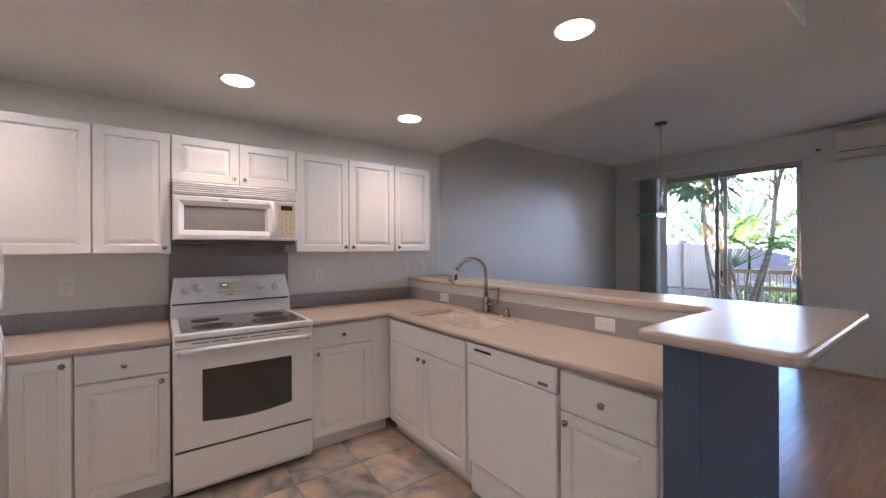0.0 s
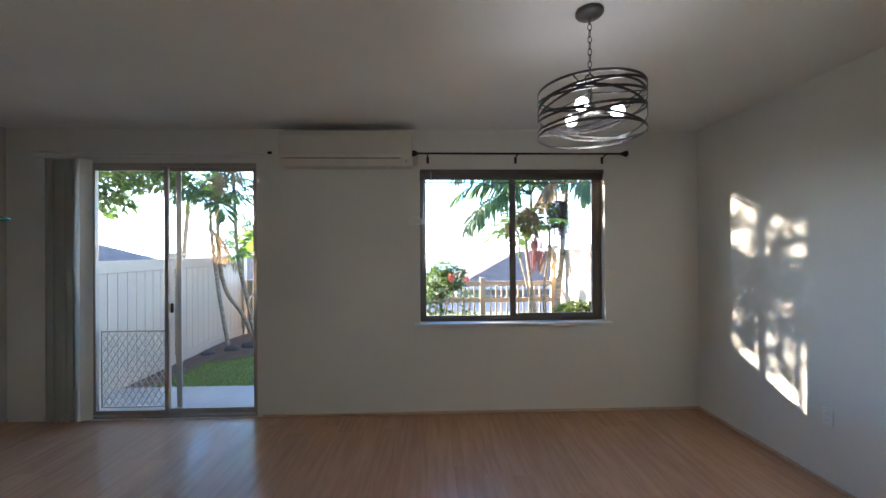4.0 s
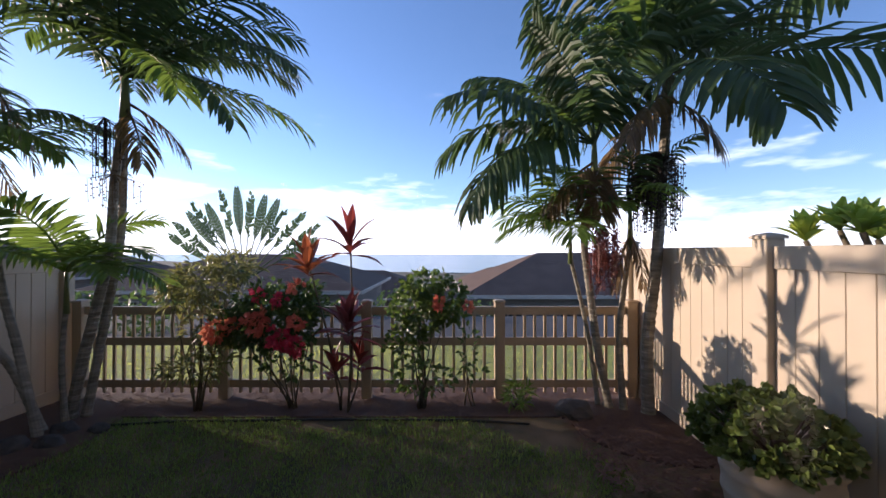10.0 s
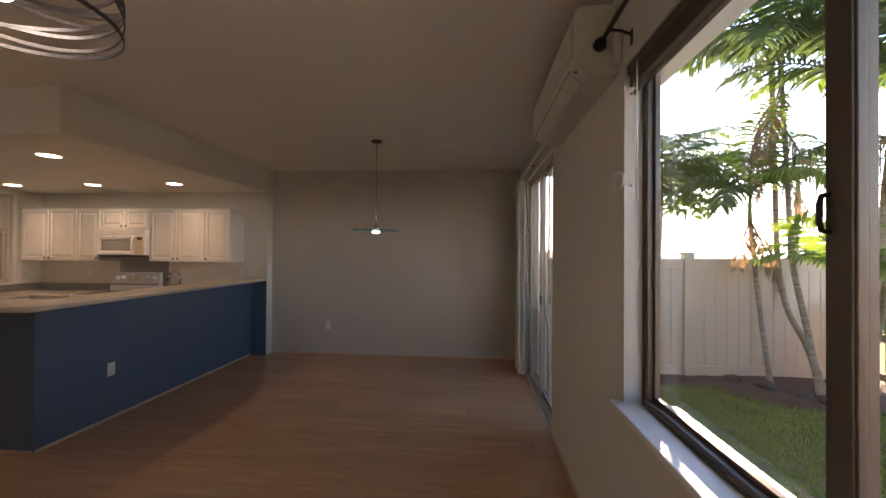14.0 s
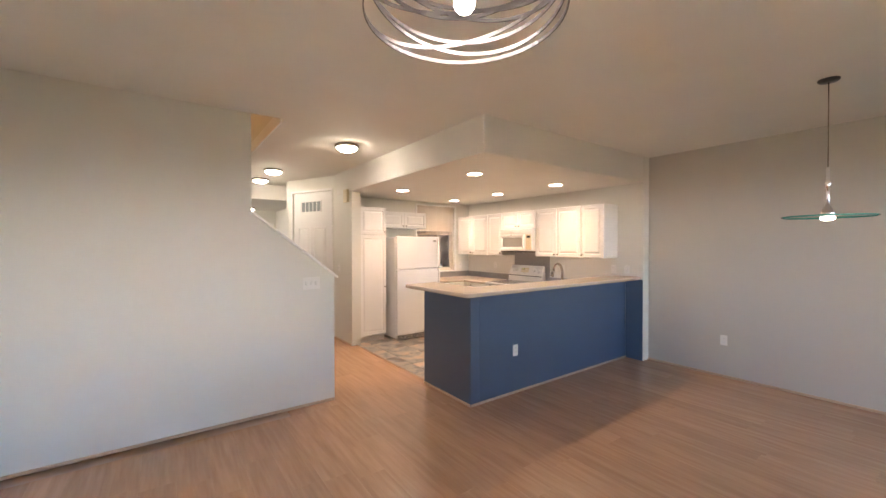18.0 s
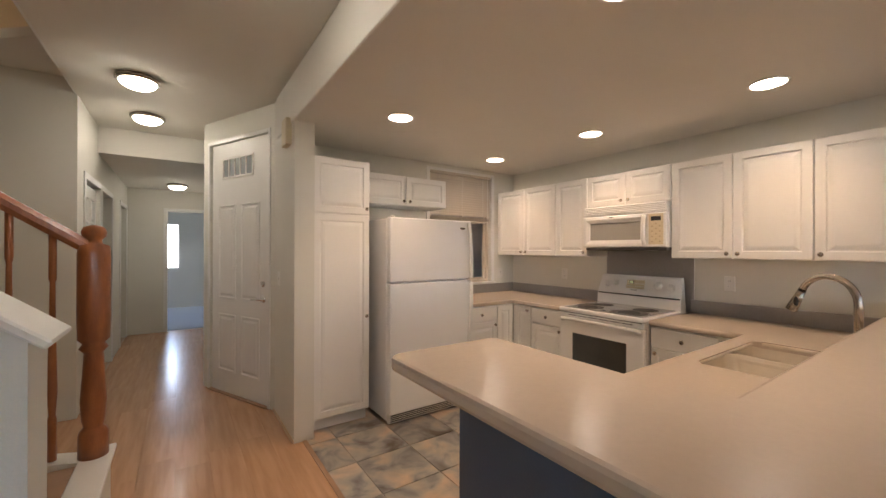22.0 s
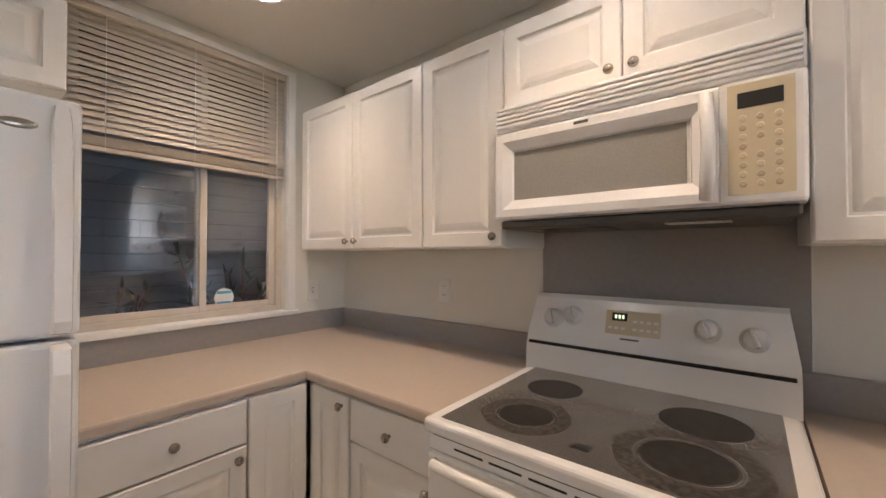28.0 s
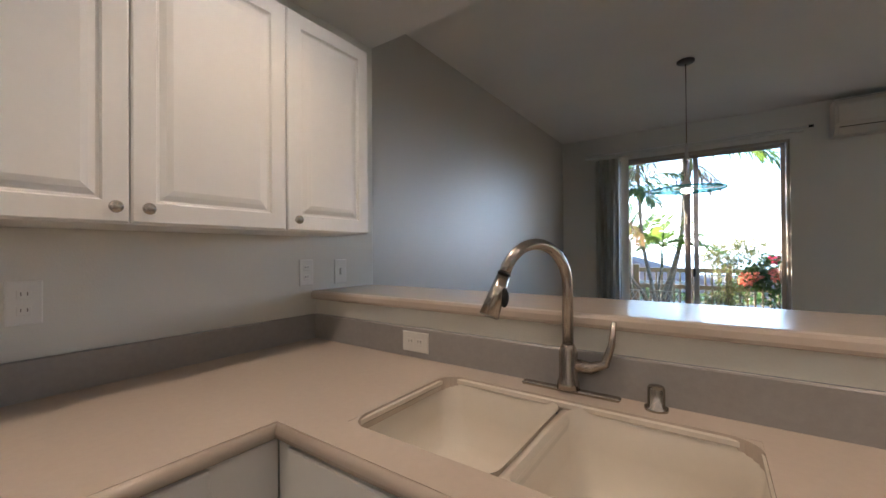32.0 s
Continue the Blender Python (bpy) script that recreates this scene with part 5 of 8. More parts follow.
def living_window():
    x0, x1, z0, z1 = WIN
    t = tagged(thing("window_living", (x0, NY + 0.1, z0), "dark bronze aluminium two-pane sliding window with a white sill", "window"), kind="structure")
    ya, yb = NY + 0.075, NY + 0.14
    part("window_frame", frame_rect(bmesh.new(), x0, x1, z0, z1, ya, yb, 0.016), M_ALU, t)
    part("track_lip", frame_rect(bmesh.new(), x0 + 0.012, x1 - 0.012, z0 + 0.012, z1 - 0.012, NY + 0.126, NY + 0.138, 0.012), M_ALUB, t, "pale weathered track lip")
    mid = 4.534
    for k, (a, b, y) in enumerate(((x0 + 0.042, mid + 0.032, NY + 0.114), (mid, x1 - 0.055, NY + 0.090))):
        w = 0.016 if k == 0 else 0.040
        s = part("sash", frame_rect(bmesh.new(), a, b, z0 + 0.036, z1 - 0.014, y - 0.011, y + 0.011, w), M_ALU, t)
        p = box("pane", M_GLASS, s, (a + w - 0.003, y - 0.003, z0 + 0.033 + w), (b - w + 0.003, y + 0.003, z1 - 0.012 - w))
        p.visible_shadow = False
    box("meeting_stile", M_ALU, t, (mid + 0.017, NY + 0.1025, z0 + 0.016), (mid + 0.034, NY + 0.1255, z1 - 0.016), 0.003)
    box("meeting_stile", M_ALU, t, (mid - 0.0225, NY + 0.0735, z0 + 0.036), (mid + 0.036, NY + 0.0785, z1 - 0.016), 0.002)
    box("bottom_track", M_ALU, t, (x0 + 0.0165, NY + 0.0765, z0 + 0.0165), (x1 - 0.0165, NY + 0.125, z0 + 0.0355), 0.003)
    box("side_track", M_ALU, t, (x0 + 0.0165, NY + 0.079, z0 + 0.036), (x0 + 0.0415, NY + 0.124, z1 - 0.0165), 0.003)
    box("side_track", M_ALU, t, (x1 - 0.0545, NY + 0.079, z0 + 0.036), (x1 - 0.0165, NY + 0.124, z1 - 0.0165), 0.003)
    y = NY + 0.082
    tube("handle", M_BLACK, t, [(mid - 0.010, y - 0.006, 1.555), (mid - 0.018, y - 0.018, 1.558), (mid - 0.020, y - 0.021, 1.575), (mid - 0.020, y - 0.021, 1.615), (mid - 0.018, y - 0.018, 1.63), (mid - 0.010, y, 1.634)], 0.006, 8)
    box("window_sill", M_TRIM, t, (x0 - 0.05, NY - 0.045, z0 - 0.025), (x1 + 0.05, NY + 0.0745, z0 + 0.004), 0.006, seg=2)
    box("exterior_ledge", M_TRIM, t, (3.49, NY + 0.152, 0.70), (5.60, NY + 0.30, 0.80), 0.006)
    # shade rolled up under the head
    b = thing("raised_blind", ((x0 + x1) / 2, NY + 0.04, z1), "dark bronze mini blind drawn fully up at the window head", "window blind")
    box("headrail", M_ALU, b, (x0 + 0.004, NY + 0.008, z1 - 0.045), (x1 - 0.004, NY + 0.050, z1 - 0.001), 0.003)
    st = bmesh.new()
    for k in range(9):
        add_box(st, (x0 + 0.01, NY + 0.018, z1 - 0.0505 - k * 0.0058), (x1 - 0.01, NY + 0.044, z1 - 0.0465 - k * 0.0058))
    part("stacked_slats", st, M_ALU, b)
    box("bottom_rail", M_ALU, b, (x0 + 0.01, NY + 0.018, z1 - 0.131), (x1 - 0.01, NY + 0.042, z1 - 0.122), 0.003)
    for xx in (x0 + 0.12, mid, x1 - 0.12):
        tube("lift_cord", M_TRIM, b, [(xx, NY + 0.03, z1 - 0.022), (xx, NY + 0.03, z1 - 0.124)], 0.0012, 5)
    tube("wand", M_TRIM, b, [(x0 + 0.11, NY + 0.008, z1 - 0.03), (x0 + 0.112, NY + 0.006, z1 - 0.60)], 0.0035, 6)
    c = bmesh.new()
    pc = Vector((x0 - 0.02, NY - 0.006, 1.84))
    for q in range(3):
        pts = []
        for k in range(20):
            a = 2 * math.pi * k / 19
            pts.append(pc + Vector(((0.055 + 0.007 * q) * math.cos(a) - 0.025, -0.004 * q, (0.036 + 0.004 * q) * math.sin(a) - 0.01)))
        add_tube(c, pts, 0.0022, 5)
    add_tube(c, [pc + Vector((0.02, 0, 0.02)), Vector((x0 + 0.03, NY + 0.01, 1.82)), Vector((x0 + 0.05, NY + 0.02, z1 - 0.05))], 0.0014, 5)
    part("looped_cord", c, M_TRIM, b, "coiled white blind cord")
    cyl("cord_cleat", M_TRIM, b, (x0 + 0.002, NY + 0.03, 1.805), (x0 + 0.018, NY + 0.03, 1.805), 0.006, seg=8)
    # curtain rod
    r = thing("curtain_rod", (4.5, NY - 0.1, 2.40), "dark bronze curtain rod with finials above the window", "curtain rod")
    cyl("rod", M_BLACK, r, (3.635, NY - 0.09, 2.452), (5.545, NY - 0.09, 2.452), 0.0095)
    for xx, s in ((3.635, -1), (5.545, 1)):
        lathe("finial", M_BLACK, r, [(0.010, 0), (0.018, 0.006), (0.014, 0.016), (0.026, 0.030), (0.030, 0.055), (0.020, 0.062)], Matrix.Translation((xx, NY - 0.09, 2.452)) @ Matrix.Rotation(radians(90 * s), 4, "Y"), 16)
    for xx in (3.72, 4.56, 5.40):
        tube("bracket", M_BLACK, r, [(xx, NY, 2.407), (xx, NY - 0.006, 2.422), (xx, NY - 0.05, 2.439), (xx, NY - 0.09, 2.443)], 0.006, 6)
        box("bracket_plate", M_BLACK, r, (xx - 0.012, NY - 0.005, 2.377), (xx + 0.012, NY - 0.0005, 2.442), 0.002)


living_window()


def air_conditioner():
    x0, x1, z0, z1, y0 = 2.395, 3.575, 2.325, 2.640, NY - 0.205
    t = thing("wall_air_conditioner", ((x0 + x1) / 2, NY, z0), "cream wall-mounted split air conditioner between door and window", "air conditioner")
    bm = bmesh.new()
    prof = [(NY - 0.001, z0), (y0 + 0.075, z0), (y0 + 0.012, z0 + 0.055), (y0, z0 + 0.09), (y0, z1 - 0.05), (y0 + 0.015, z1 - 0.012), (y0 + 0.05, z1), (NY - 0.001, z1)]
    rows = [[bm.verts.new((xx, yy, zz)) for yy, zz in prof] for xx in (x0, x1)]
    for k in range(len(prof)):
        q = (k + 1) % len(prof)
        bm.faces.new((rows[0][k], rows[0][q], rows[1][q], rows[1][k]))
    bm.faces.new(rows[0])
    bm.faces.new(list(reversed(rows[1])))
    part("casing", bm, M_AC, t)
    box("front_panel", M_AC, t, (x0 + 0.02, y0 - 0.006, z0 + 0.095), (x1 - 0.02, y0 + 0.004, z1 - 0.055), 0.004, seg=2)
    g = box("top_grille", M_GREYPL, t, (x0 + 0.03, y0 + 0.05, z1 - 0.004), (x1 - 0.03, NY - 0.02, z1 + 0.003))
    for k in range(26):
        xx = x0 + 0.06 + k * 0.043
        box("slat", M_AC, g, (xx, y0 + 0.055, z1 + 0.0032), (xx + 0.012, NY - 0.025, z1 + 0.008))
    m = Matrix.Translation((0, y0 + 0.040, z0 + 0.030)) @ Matrix.Rotation(radians(-42), 4, "X")
    bm = add_box(bmesh.new(), (x0 + 0.03, -0.040, -0.006), (x1 - 0.10, 0.040, 0.002), 0.002)
    part("louvre", bm, M_AC, t, m=m)
    bm = add_box(bmesh.new(), (x0 + 0.028, -0.044, -0.003), (x1 - 0.098, -0.041, 0.004))
    part("louvre_gap", bm, M_DARK, t, m=m)
    cyl("indicator", M_DARK, t, (x1 - 0.05, y0 + 0.030, z0 + 0.035), (x1 - 0.05, y0 + 0.022, z0 + 0.032), 0.006, seg=8)
    pr = thing("line_cover", (3.66, NY, 2.33), "cream plastic line-set cover beside the air conditioner", "line cover")
    box("cover", M_AC, pr, (x1 + 0.004, NY - 0.035, 2.35), (x1 + 0.05, NY - 0.001, 2.50), 0.01, seg=2)


air_conditioner()


# ---- pendants ----
def drum_pendant():
    x, y = DRUM
    t = thing("drum_pendant_lamp", (x, y, CEIL), "black iron drum pendant of interlaced bands with three lit bulbs", "pendant lamp")
    lathe("canopy", M_DRUM, t, [(0.066, 0), (0.066, -0.012), (0.058, -0.022), (0.012, -0.026)], Matrix.Translation((x, y, CEIL - 0.0005)), 28)
    zt, zb, R = 2.308, 2.104, 0.245
    ch = bmesh.new()
    z = CEIL - 0.03
    k = 0
    while z > zt + 0.085:
        pts = []
        for q in range(10):
            a = 2 * math.pi * q / 10
            u, v = 0.0085 * math.cos(a), 0.019 * math.sin(a)
            pts.append((x + (u if k % 2 else 0), y + (0 if k % 2 else u), z - 0.017 + v))
        add_tube(ch, pts, 0.0022, 5, True)
        z -= 0.030
        k += 1
    part("chain", ch, M_DRUM, t)
    tube("loop", M_DRUM, t, [(x + 0.024 * math.cos(2 * math.pi * q / 16), y, zt + 0.062 + 0.024 * math.sin(2 * math.pi * q / 16)) for q in range(16)], 0.004, 6, True)
    cyl("stem", M_DRUM, t, (x, y, zt + 0.04), (x, y, 2.232), 0.011)
    hub = cyl("hub", M_DRUM, t, (x, y, 2.242), (x, y, 2.207), 0.026, 0.022)

    def band(za, zb_, ph, name="band"):
        bm = bmesh.new()
        n = 64
        ring = []
        for q in range(n):
            a = 2 * math.pi * q / n
            zc = (za + zb_) / 2 + (za - zb_) / 2 * math.sin(a + ph)
            row = []
            for rr, dz in ((R - 0.0015, -0.0055), (R + 0.0015, -0.0055), (R + 0.0015, 0.0055), (R - 0.0015, 0.0055)):
                row.append(bm.verts.new((x + rr * math.cos(a), y + rr * math.sin(a), zc + dz)))
            ring.append(row)
        for q in range(n):
            a, b = ring[q], ring[(q + 1) % n]
            for s in range(4):
                bm.faces.new((a[s], a[(s + 1) % 4], b[(s + 1) % 4], b[s]))
        return part(name, bm, M_DRUM, t)
    band(zt, zt, 0)
    band(zb, zb, 0)
    for za, zb_, ph in ((zt, zt - 0.07, 0.3), (zt - 0.01, zt - 0.12, 2.2), (zt - 0.05, zb + 0.03, 4.0), (zb + 0.12, zb + 0.02, 1.2), (zb + 0.10, zb, 5.2), (zt - 0.03, zb + 0.08, 3.1), (zt - 0.08, zb + 0.06, 0.9)):
        band(za, zb_, ph)
    for q in range(3):
        a = radians(120 * q + 231)
        d = Vector((math.cos(a), math.sin(a), 0))
        p = Vector((x, y, zt - 0.004))
        tube("spoke", M_DRUM, t, [p, p + d * (R - 0.002)], 0.0035, 6)
        h = Vector((x, y, 2.220))
        s = cyl("socket", M_DRUM, t, h + d * 0.015, h + d * 0.095 + Vector((0, 0, -0.006)), 0.0165, 0.0165, 14)
        bm = bmesh.new()
        bmesh.ops.create_uvsphere(bm, u_segments=16, v_segments=10, radius=0.030, matrix=Matrix.Translation(h + d * 0.128 + Vector((0, 0, -0.006))))
        add_cyl(bm, h + d * 0.094 + Vector((0, 0, -0.006)), h + d * 0.112 + Vector((0, 0, -0.006)), 0.014, 0.022, 14)
        part("bulb", bm, M_BULB, s, "lit frosted bulb", True)


drum_pendant()


def glass_pendant():
    x, y = 1.32, 4.24
    t = thing("glass_disc_pendant", (x, y, CEIL), "chrome pendant on a cable, clear green-edged glass disc, lit", "pendant lamp")
    lathe("canopy", M_DRUM, t, [(0.06, 0), (0.06, -0.010), (0.05, -0.018), (0.008, -0.022)], Matrix.Translation((x, y, CEIL - 0.0005)), 24)
    cyl("cord", M_STEEL, t, (x, y, CEIL - 0.02), (x, y, 2.06), 0.0034, seg=8)
    lathe("stem", M_CHROME, t, [(0.006, 0.34), (0.012, 0.33), (0.012, 0.24), (0.018, 0.23), (0.018, 0.20), (0.010, 0.19), (0.012, 0.08), (0.024, 0.05), (0.040, 0.02), (0.044, 0.0)], Matrix.Translation((x, y, 1.745)), 20)
    lathe("glass_disc", M_GREENG, t, [(0.02, 0.006), (0.241, 0.003), (0.244, 0.0), (0.241, -0.003), (0.02, 0.0)], Matrix.Translation((x, y, 1.735)), 40)
    bm = bmesh.new()
    add_tube(bm, [(x + 0.245 * math.cos(2 * math.pi * k / 40), y + 0.245 * math.sin(2 * math.pi * k / 40), 1.735) for k in range(40)], 0.0055, 6, True)
    part("disc_edge", bm, M_GEDGE, t, "green polished glass edge")
    lathe("lamp", M_FLUSHG, t, [(0.040, 0), (0.038, -0.010), (0.025, -0.018), (0.004, -0.021)], Matrix.Translation((x, y, 1.728)), 20)


glass_pendant()


# ---- stairs ----
def stairs():
    bm = bmesh.new()
    pts = [(3.748, 0), (4.49, 0), (4.49, 1.822), (3.748, 1.232)]
    a = [bm.verts.new((x, 0.97, z)) for x, z in pts]
    b = [bm.verts.new((x, 1.11, z)) for x, z in pts]
    bm.faces.new(a)
    bm.faces.new(list(reversed(b)))
    for k in range(4):
        bm.faces.new((a[k], a[(k + 1) % 4], b[(k + 1) % 4], b[k]))
    half = tagged(link("wall_stair_half", bm, M_WALL), kind="structure")
    slope = math.atan2(1.822 - 1.232, 0.742)
    cap = add_box(bmesh.new(), (-0.035, -0.02, 0.001), (0.945, 0.16, 0.022), 0.005)
    tagged(link("wall_cap", cap, M_TRIM, m=Matrix.Translation((3.748, 0.97, 1.232)) @ Matrix.Rotation(-slope, 4, "Y")), kind="structure")
    t = tagged(thing("staircase", (4.6, 0.4, 0), "white closed staircase with a stained wood handrail and balusters", "staircase"), kind="structure")
    rise, going = 0.186, 0.262
    x = 3.83
    z = 0.50
    box("landing", M_OAK, t, (3.83, 0.005, 0.0), (4.10, 0.968, z - 0.002))
    n = 0
    while x + going < EX - 0.03:
        xx = x + 0.22 + n * going
        if xx + going > EX - 0.02:
            break
        box("step", M_CARPET, t, (xx, 0.007, 0.0), (xx + going + 0.01, 0.968, z + (n + 1) * rise), 0.01)
        n += 1
    bm = bmesh.new()
    pts = [(3.80, 0), (EX - 0.03, 0), (EX - 0.03, 0.53 + (EX - 0.03 - 3.95) * rise / going), (3.95, 0.53), (3.80, 0.50)]
    a = [bm.verts.new((x_, -0.105, z_)) for x_, z_ in pts]
    b = [bm.verts.new((x_, 0.005, z_)) for x_, z_ in pts]
    bm.faces.new(a)
    bm.faces.new(list(reversed(b)))
    for k in range(5):
        bm.faces.new((a[k], a[(k + 1) % 5], b[(k + 1) % 5], b[k]))
    part("side_wall", bm, M_WALL, t)
    box("front_curb", M_WALL, t, (3.755, -0.105, 0), (3.829, 0.968, 0.495))
    box("curb_cap", M_TRIM, t, (3.735, -0.120, 0.4955), (3.85, 0.968, 0.515), 0.004)
    nx, ny = 3.804, -0.030
    nw = lathe("newel", M_RAIL, t, [(0.052, 0.0), (0.052, 0.10), (0.046, 0.115), (0.034, 0.13), (0.041, 0.16), (0.046, 0.24), (0.038, 0.36), (0.033, 0.45), (0.050, 0.47), (0.038, 0.49), (0.055, 0.51), (0.057, 0.60), (0.057, 0.88), (0.053, 0.915), (0.030, 0.925), (0.026, 0.94), (0.040, 0.955), (0.044, 0.975), (0.036, 0.995), (0.012, 1.005)], Matrix.Translation((nx, ny, 0.515)), 20, "stained wood newel post with a turned finial")
    k = rise / going
    p0 = Vector((nx, ny, 1.41))
    L = 2.2
    sl = math.atan(k)
    rail = bmesh.new()
    prof = [(-0.022, -0.028), (0.022, -0.028), (0.030, -0.008), (0.030, 0.012), (0.018, 0.028), (-0.018, 0.028), (-0.030, 0.012), (-0.030, -0.008)]
    rows = [[rail.verts.new((xx, u, v)) for u, v in prof] for xx in (0.0, L / math.cos(sl))]
    for q in range(8):
        rail.faces.new((rows[0][q], rows[0][(q + 1) % 8], rows[1][(q + 1) % 8], rows[1][q]))
    rail.faces.new(rows[0])
    rail.faces.new(list(reversed(rows[1])))
    part("handrail", rail, M_RAIL, t, "stained wood handrail", m=Matrix.Translation(p0) @ Matrix.Rotation(-sl, 4, "Y"))
    for q in range(17):
        bx_ = nx + 0.13 + q * 0.125
        zb = 0.53 + max(0, bx_ - 3.95) * k
        zt = 1.39 + (bx_ - nx) * k
        h = zt - zb
        lathe("baluster", M_RAIL, t, [(0.015, 0.0), (0.015, h * 0.18), (0.011, h * 0.2), (0.017, h * 0.3), (0.012, h * 0.55), (0.009, h * 0.78), (0.013, h * 0.8), (0.013, h)], Matrix.Translation((bx_, ny, zb)), 10)
    # upper landing guard, seen through the stairwell
    u = thing("upper_balustrade", (4.6, 0.9, 2.9), "stained wood balustrade on the upper landing", "balustrade")
    box("top_rail", M_RAIL, u, (4.21, -1.29, 4.15), (EX - 0.01, -1.23, 4.21), 0.01)
    box("shoe_rail", M_RAIL, u, (4.21, -1.285, 3.271), (EX - 0.01, -1.235, 3.295), 0.004)
    for q in range(13):
        xx = 4.30 + q * 0.155
        box("baluster", M_RAIL, u, (xx - 0.016, -1.276, 3.294), (xx + 0.016, -1.244, 4.152), 0.003)
    tagged(box("upper_landing_edge", M_TRIM, None, (4.2, -2.15, 2.70), (4.215, 0.97, 2.83)), kind="structure")


stairs()


# ---- doors of the hall ----
def panel_door(name, m, w, h, panels, label, knob_u=None, lever=False, lites=None):
    """A moulded door leaf; local x across, y out of the face, z up. panels: (u, v, width, height)."""
    t = tagged(thing(name, (0, 0, 0), label, "door"), kind="structure")
    leaf = box("leaf", M_TRIM, t, (0, -0.042, 0.006), (w, 0, h), 0.002)
    for u, v, pw, ph in panels:
        part("panel", add_panel(bmesh.new(), pw, ph, [(0, 0.0005), (0.004, 0.011), (0.014, 0.011), (0.022, 0.001), (0.034, 0.001), (0.052, 0.011)], u, v), M_TRIM, leaf)
    if lites:
        u, v, pw, ph, n = lites
        f = bmesh.new()
        for lo, hi in (((u - 0.02, 0, v - 0.02), (u + pw + 0.02, 0.010, v)), ((u - 0.02, 0, v + ph), (u + pw + 0.02, 0.010, v + ph + 0.02)), ((u - 0.02, 0, v), (u, 0.010, v + ph)), ((u + pw, 0, v), (u + pw + 0.02, 0.010, v + ph))):
            add_box(f, lo, hi, 0.002)
        part("lite_frame", f, M_TRIM, leaf)
        for k in range(n):
            a = u + pw * k / n
            box("lite", M_LITE, leaf, (a + 0.007, 0.001, v), (a + pw / n - 0.007, 0.004, v + ph), 0.0, "dark glass lite")
        for k in range(1, n):
            a = u + pw * k / n
            box("muntin", M_TRIM, leaf, (a - 0.007, 0.001, v), (a + 0.007, 0.009, v + ph), 0.002)
    if knob_u is not None:
        r = Matrix.Translation((knob_u, 0, 0.96)) @ Matrix.Rotation(radians(-90), 4, "X")
        lathe("rose", M_CHROME, leaf, [(0.030, 0), (0.030, 0.006), (0.014, 0.012), (0.011, 0.045)], r, 18, "chrome lock rose")
        if lever:
            s = 1 if knob_u < w / 2 else -1
            tube("lever", M_CHROME, leaf, [(knob_u, 0.045, 0.96), (knob_u + s * 0.03, 0.052, 0.962), (knob_u + s * 0.11, 0.050, 0.956)], 0.009, 8, taper=0.006, label="chrome lever handle")
            lathe("deadbolt", M_CHROME, leaf, [(0.026, 0), (0.026, 0.010), (0.012, 0.014)], Matrix.Translation((knob_u, 0, 1.10)) @ Matrix.Rotation(radians(-90), 4, "X"), 18, "chrome deadbolt")
        else:
            lathe("door_knob", M_STEEL, leaf, [(0.012, 0), (0.027, 0.02), (0.029, 0.035), (0.018, 0.05)], Matrix.Translation((knob_u, 0.030, 0.96)) @ Matrix.Rotation(radians(-90), 4, "X"), 16)
    t.matrix_world = m
    return t


# front door in the angled wall: local x from the hall corner to the kitchen corner, faces the hall
fd_at = ENT0 + along * 1.02
FD_M = Matrix(((-along.x, -along.y, 0, fd_at.x), (-along.y, along.x, 0, fd_at.y), (0, 0, 1, 0), (0, 0, 0, 1)))
W = 0.915
sx = (0.12, 0.50)
pw = 0.295
panel_door("front_door", FD_M @ Matrix.Translation((0, -0.010, 0)), W, 2.452,
           [(u, v, pw, h) for u in sx for v, h in ((0.22, 0.56), (0.93, 0.92))],
           "closed off-white panelled front door with a row of five small lites", W - 0.07, True, (0.205, 2.125, 0.47, 0.165, 5))


def casing(name, m, w, h, d=0.012, cw=0.06):
    bm = bmesh.new()
    for lo, hi in (((-cw, 0.0005, 0), (0, d, h + cw)), ((w, 0.0005, 0), (w + cw, d, h + cw)), ((0, 0.0005, h), (w, d, h + cw))):
        add_box(bm, lo, hi, 0.003)
    return tagged(link(name, bm, M_TRIM, m=m), kind="structure")


casing("trim_front_door", FD_M @ Matrix.Translation((-0.02, 0, 0)), 0.95, 2.46, cw=0.035)
tagged(link("threshold", add_box(bmesh.new(), (-0.02, -0.10, 0.0), (0.93, 0.03, 0.012), 0.004), M_OAK, m=FD_M), kind="structure")
six = [(u, v, 0.245, h) for u in (0.10, 0.425) for v, h in ((0.20, 0.58), (0.90, 0.66), (1.66, 0.26))]


def hall_door_m(y):
    return Matrix(((0, -1, 0, 4.20), (-1, 0, 0, y), (0, 0, 1, 0), (0, 0, 0, 1)))


panel_door("closet_door", hall_door_m(-2.465) @ Matrix.Translation((0, -0.03, 0)), 0.77, 2.03, six, "closed white six-panel closet door in the hall", 0.07)
for ya, yb in ((-3.24, -2.46), (-4.12, -3.38), (-5.74, -4.98)):
    casing("trim_hall_door", hall_door_m(yb), yb - ya, 2.05)
panel_door("bathroom_door", Matrix.Translation((4.335, -4.11, 0)) @ Matrix.Rotation(radians(12), 4, "Z"), 0.72, 2.03, six, "white six-panel door standing open into a side room", 0.65)
casing("trim_hall_end", Matrix(((1, 0, 0, 2.86), (0, 1, 0, -5.88), (0, 0, 1, 0), (0, 0, 0, 1))), 0.80, 2.05)
tw = tagged(thing("window_far_room", (3.93, -9.1, 0.93), "white framed window in the far carpeted bedroom", "window"), kind="structure")
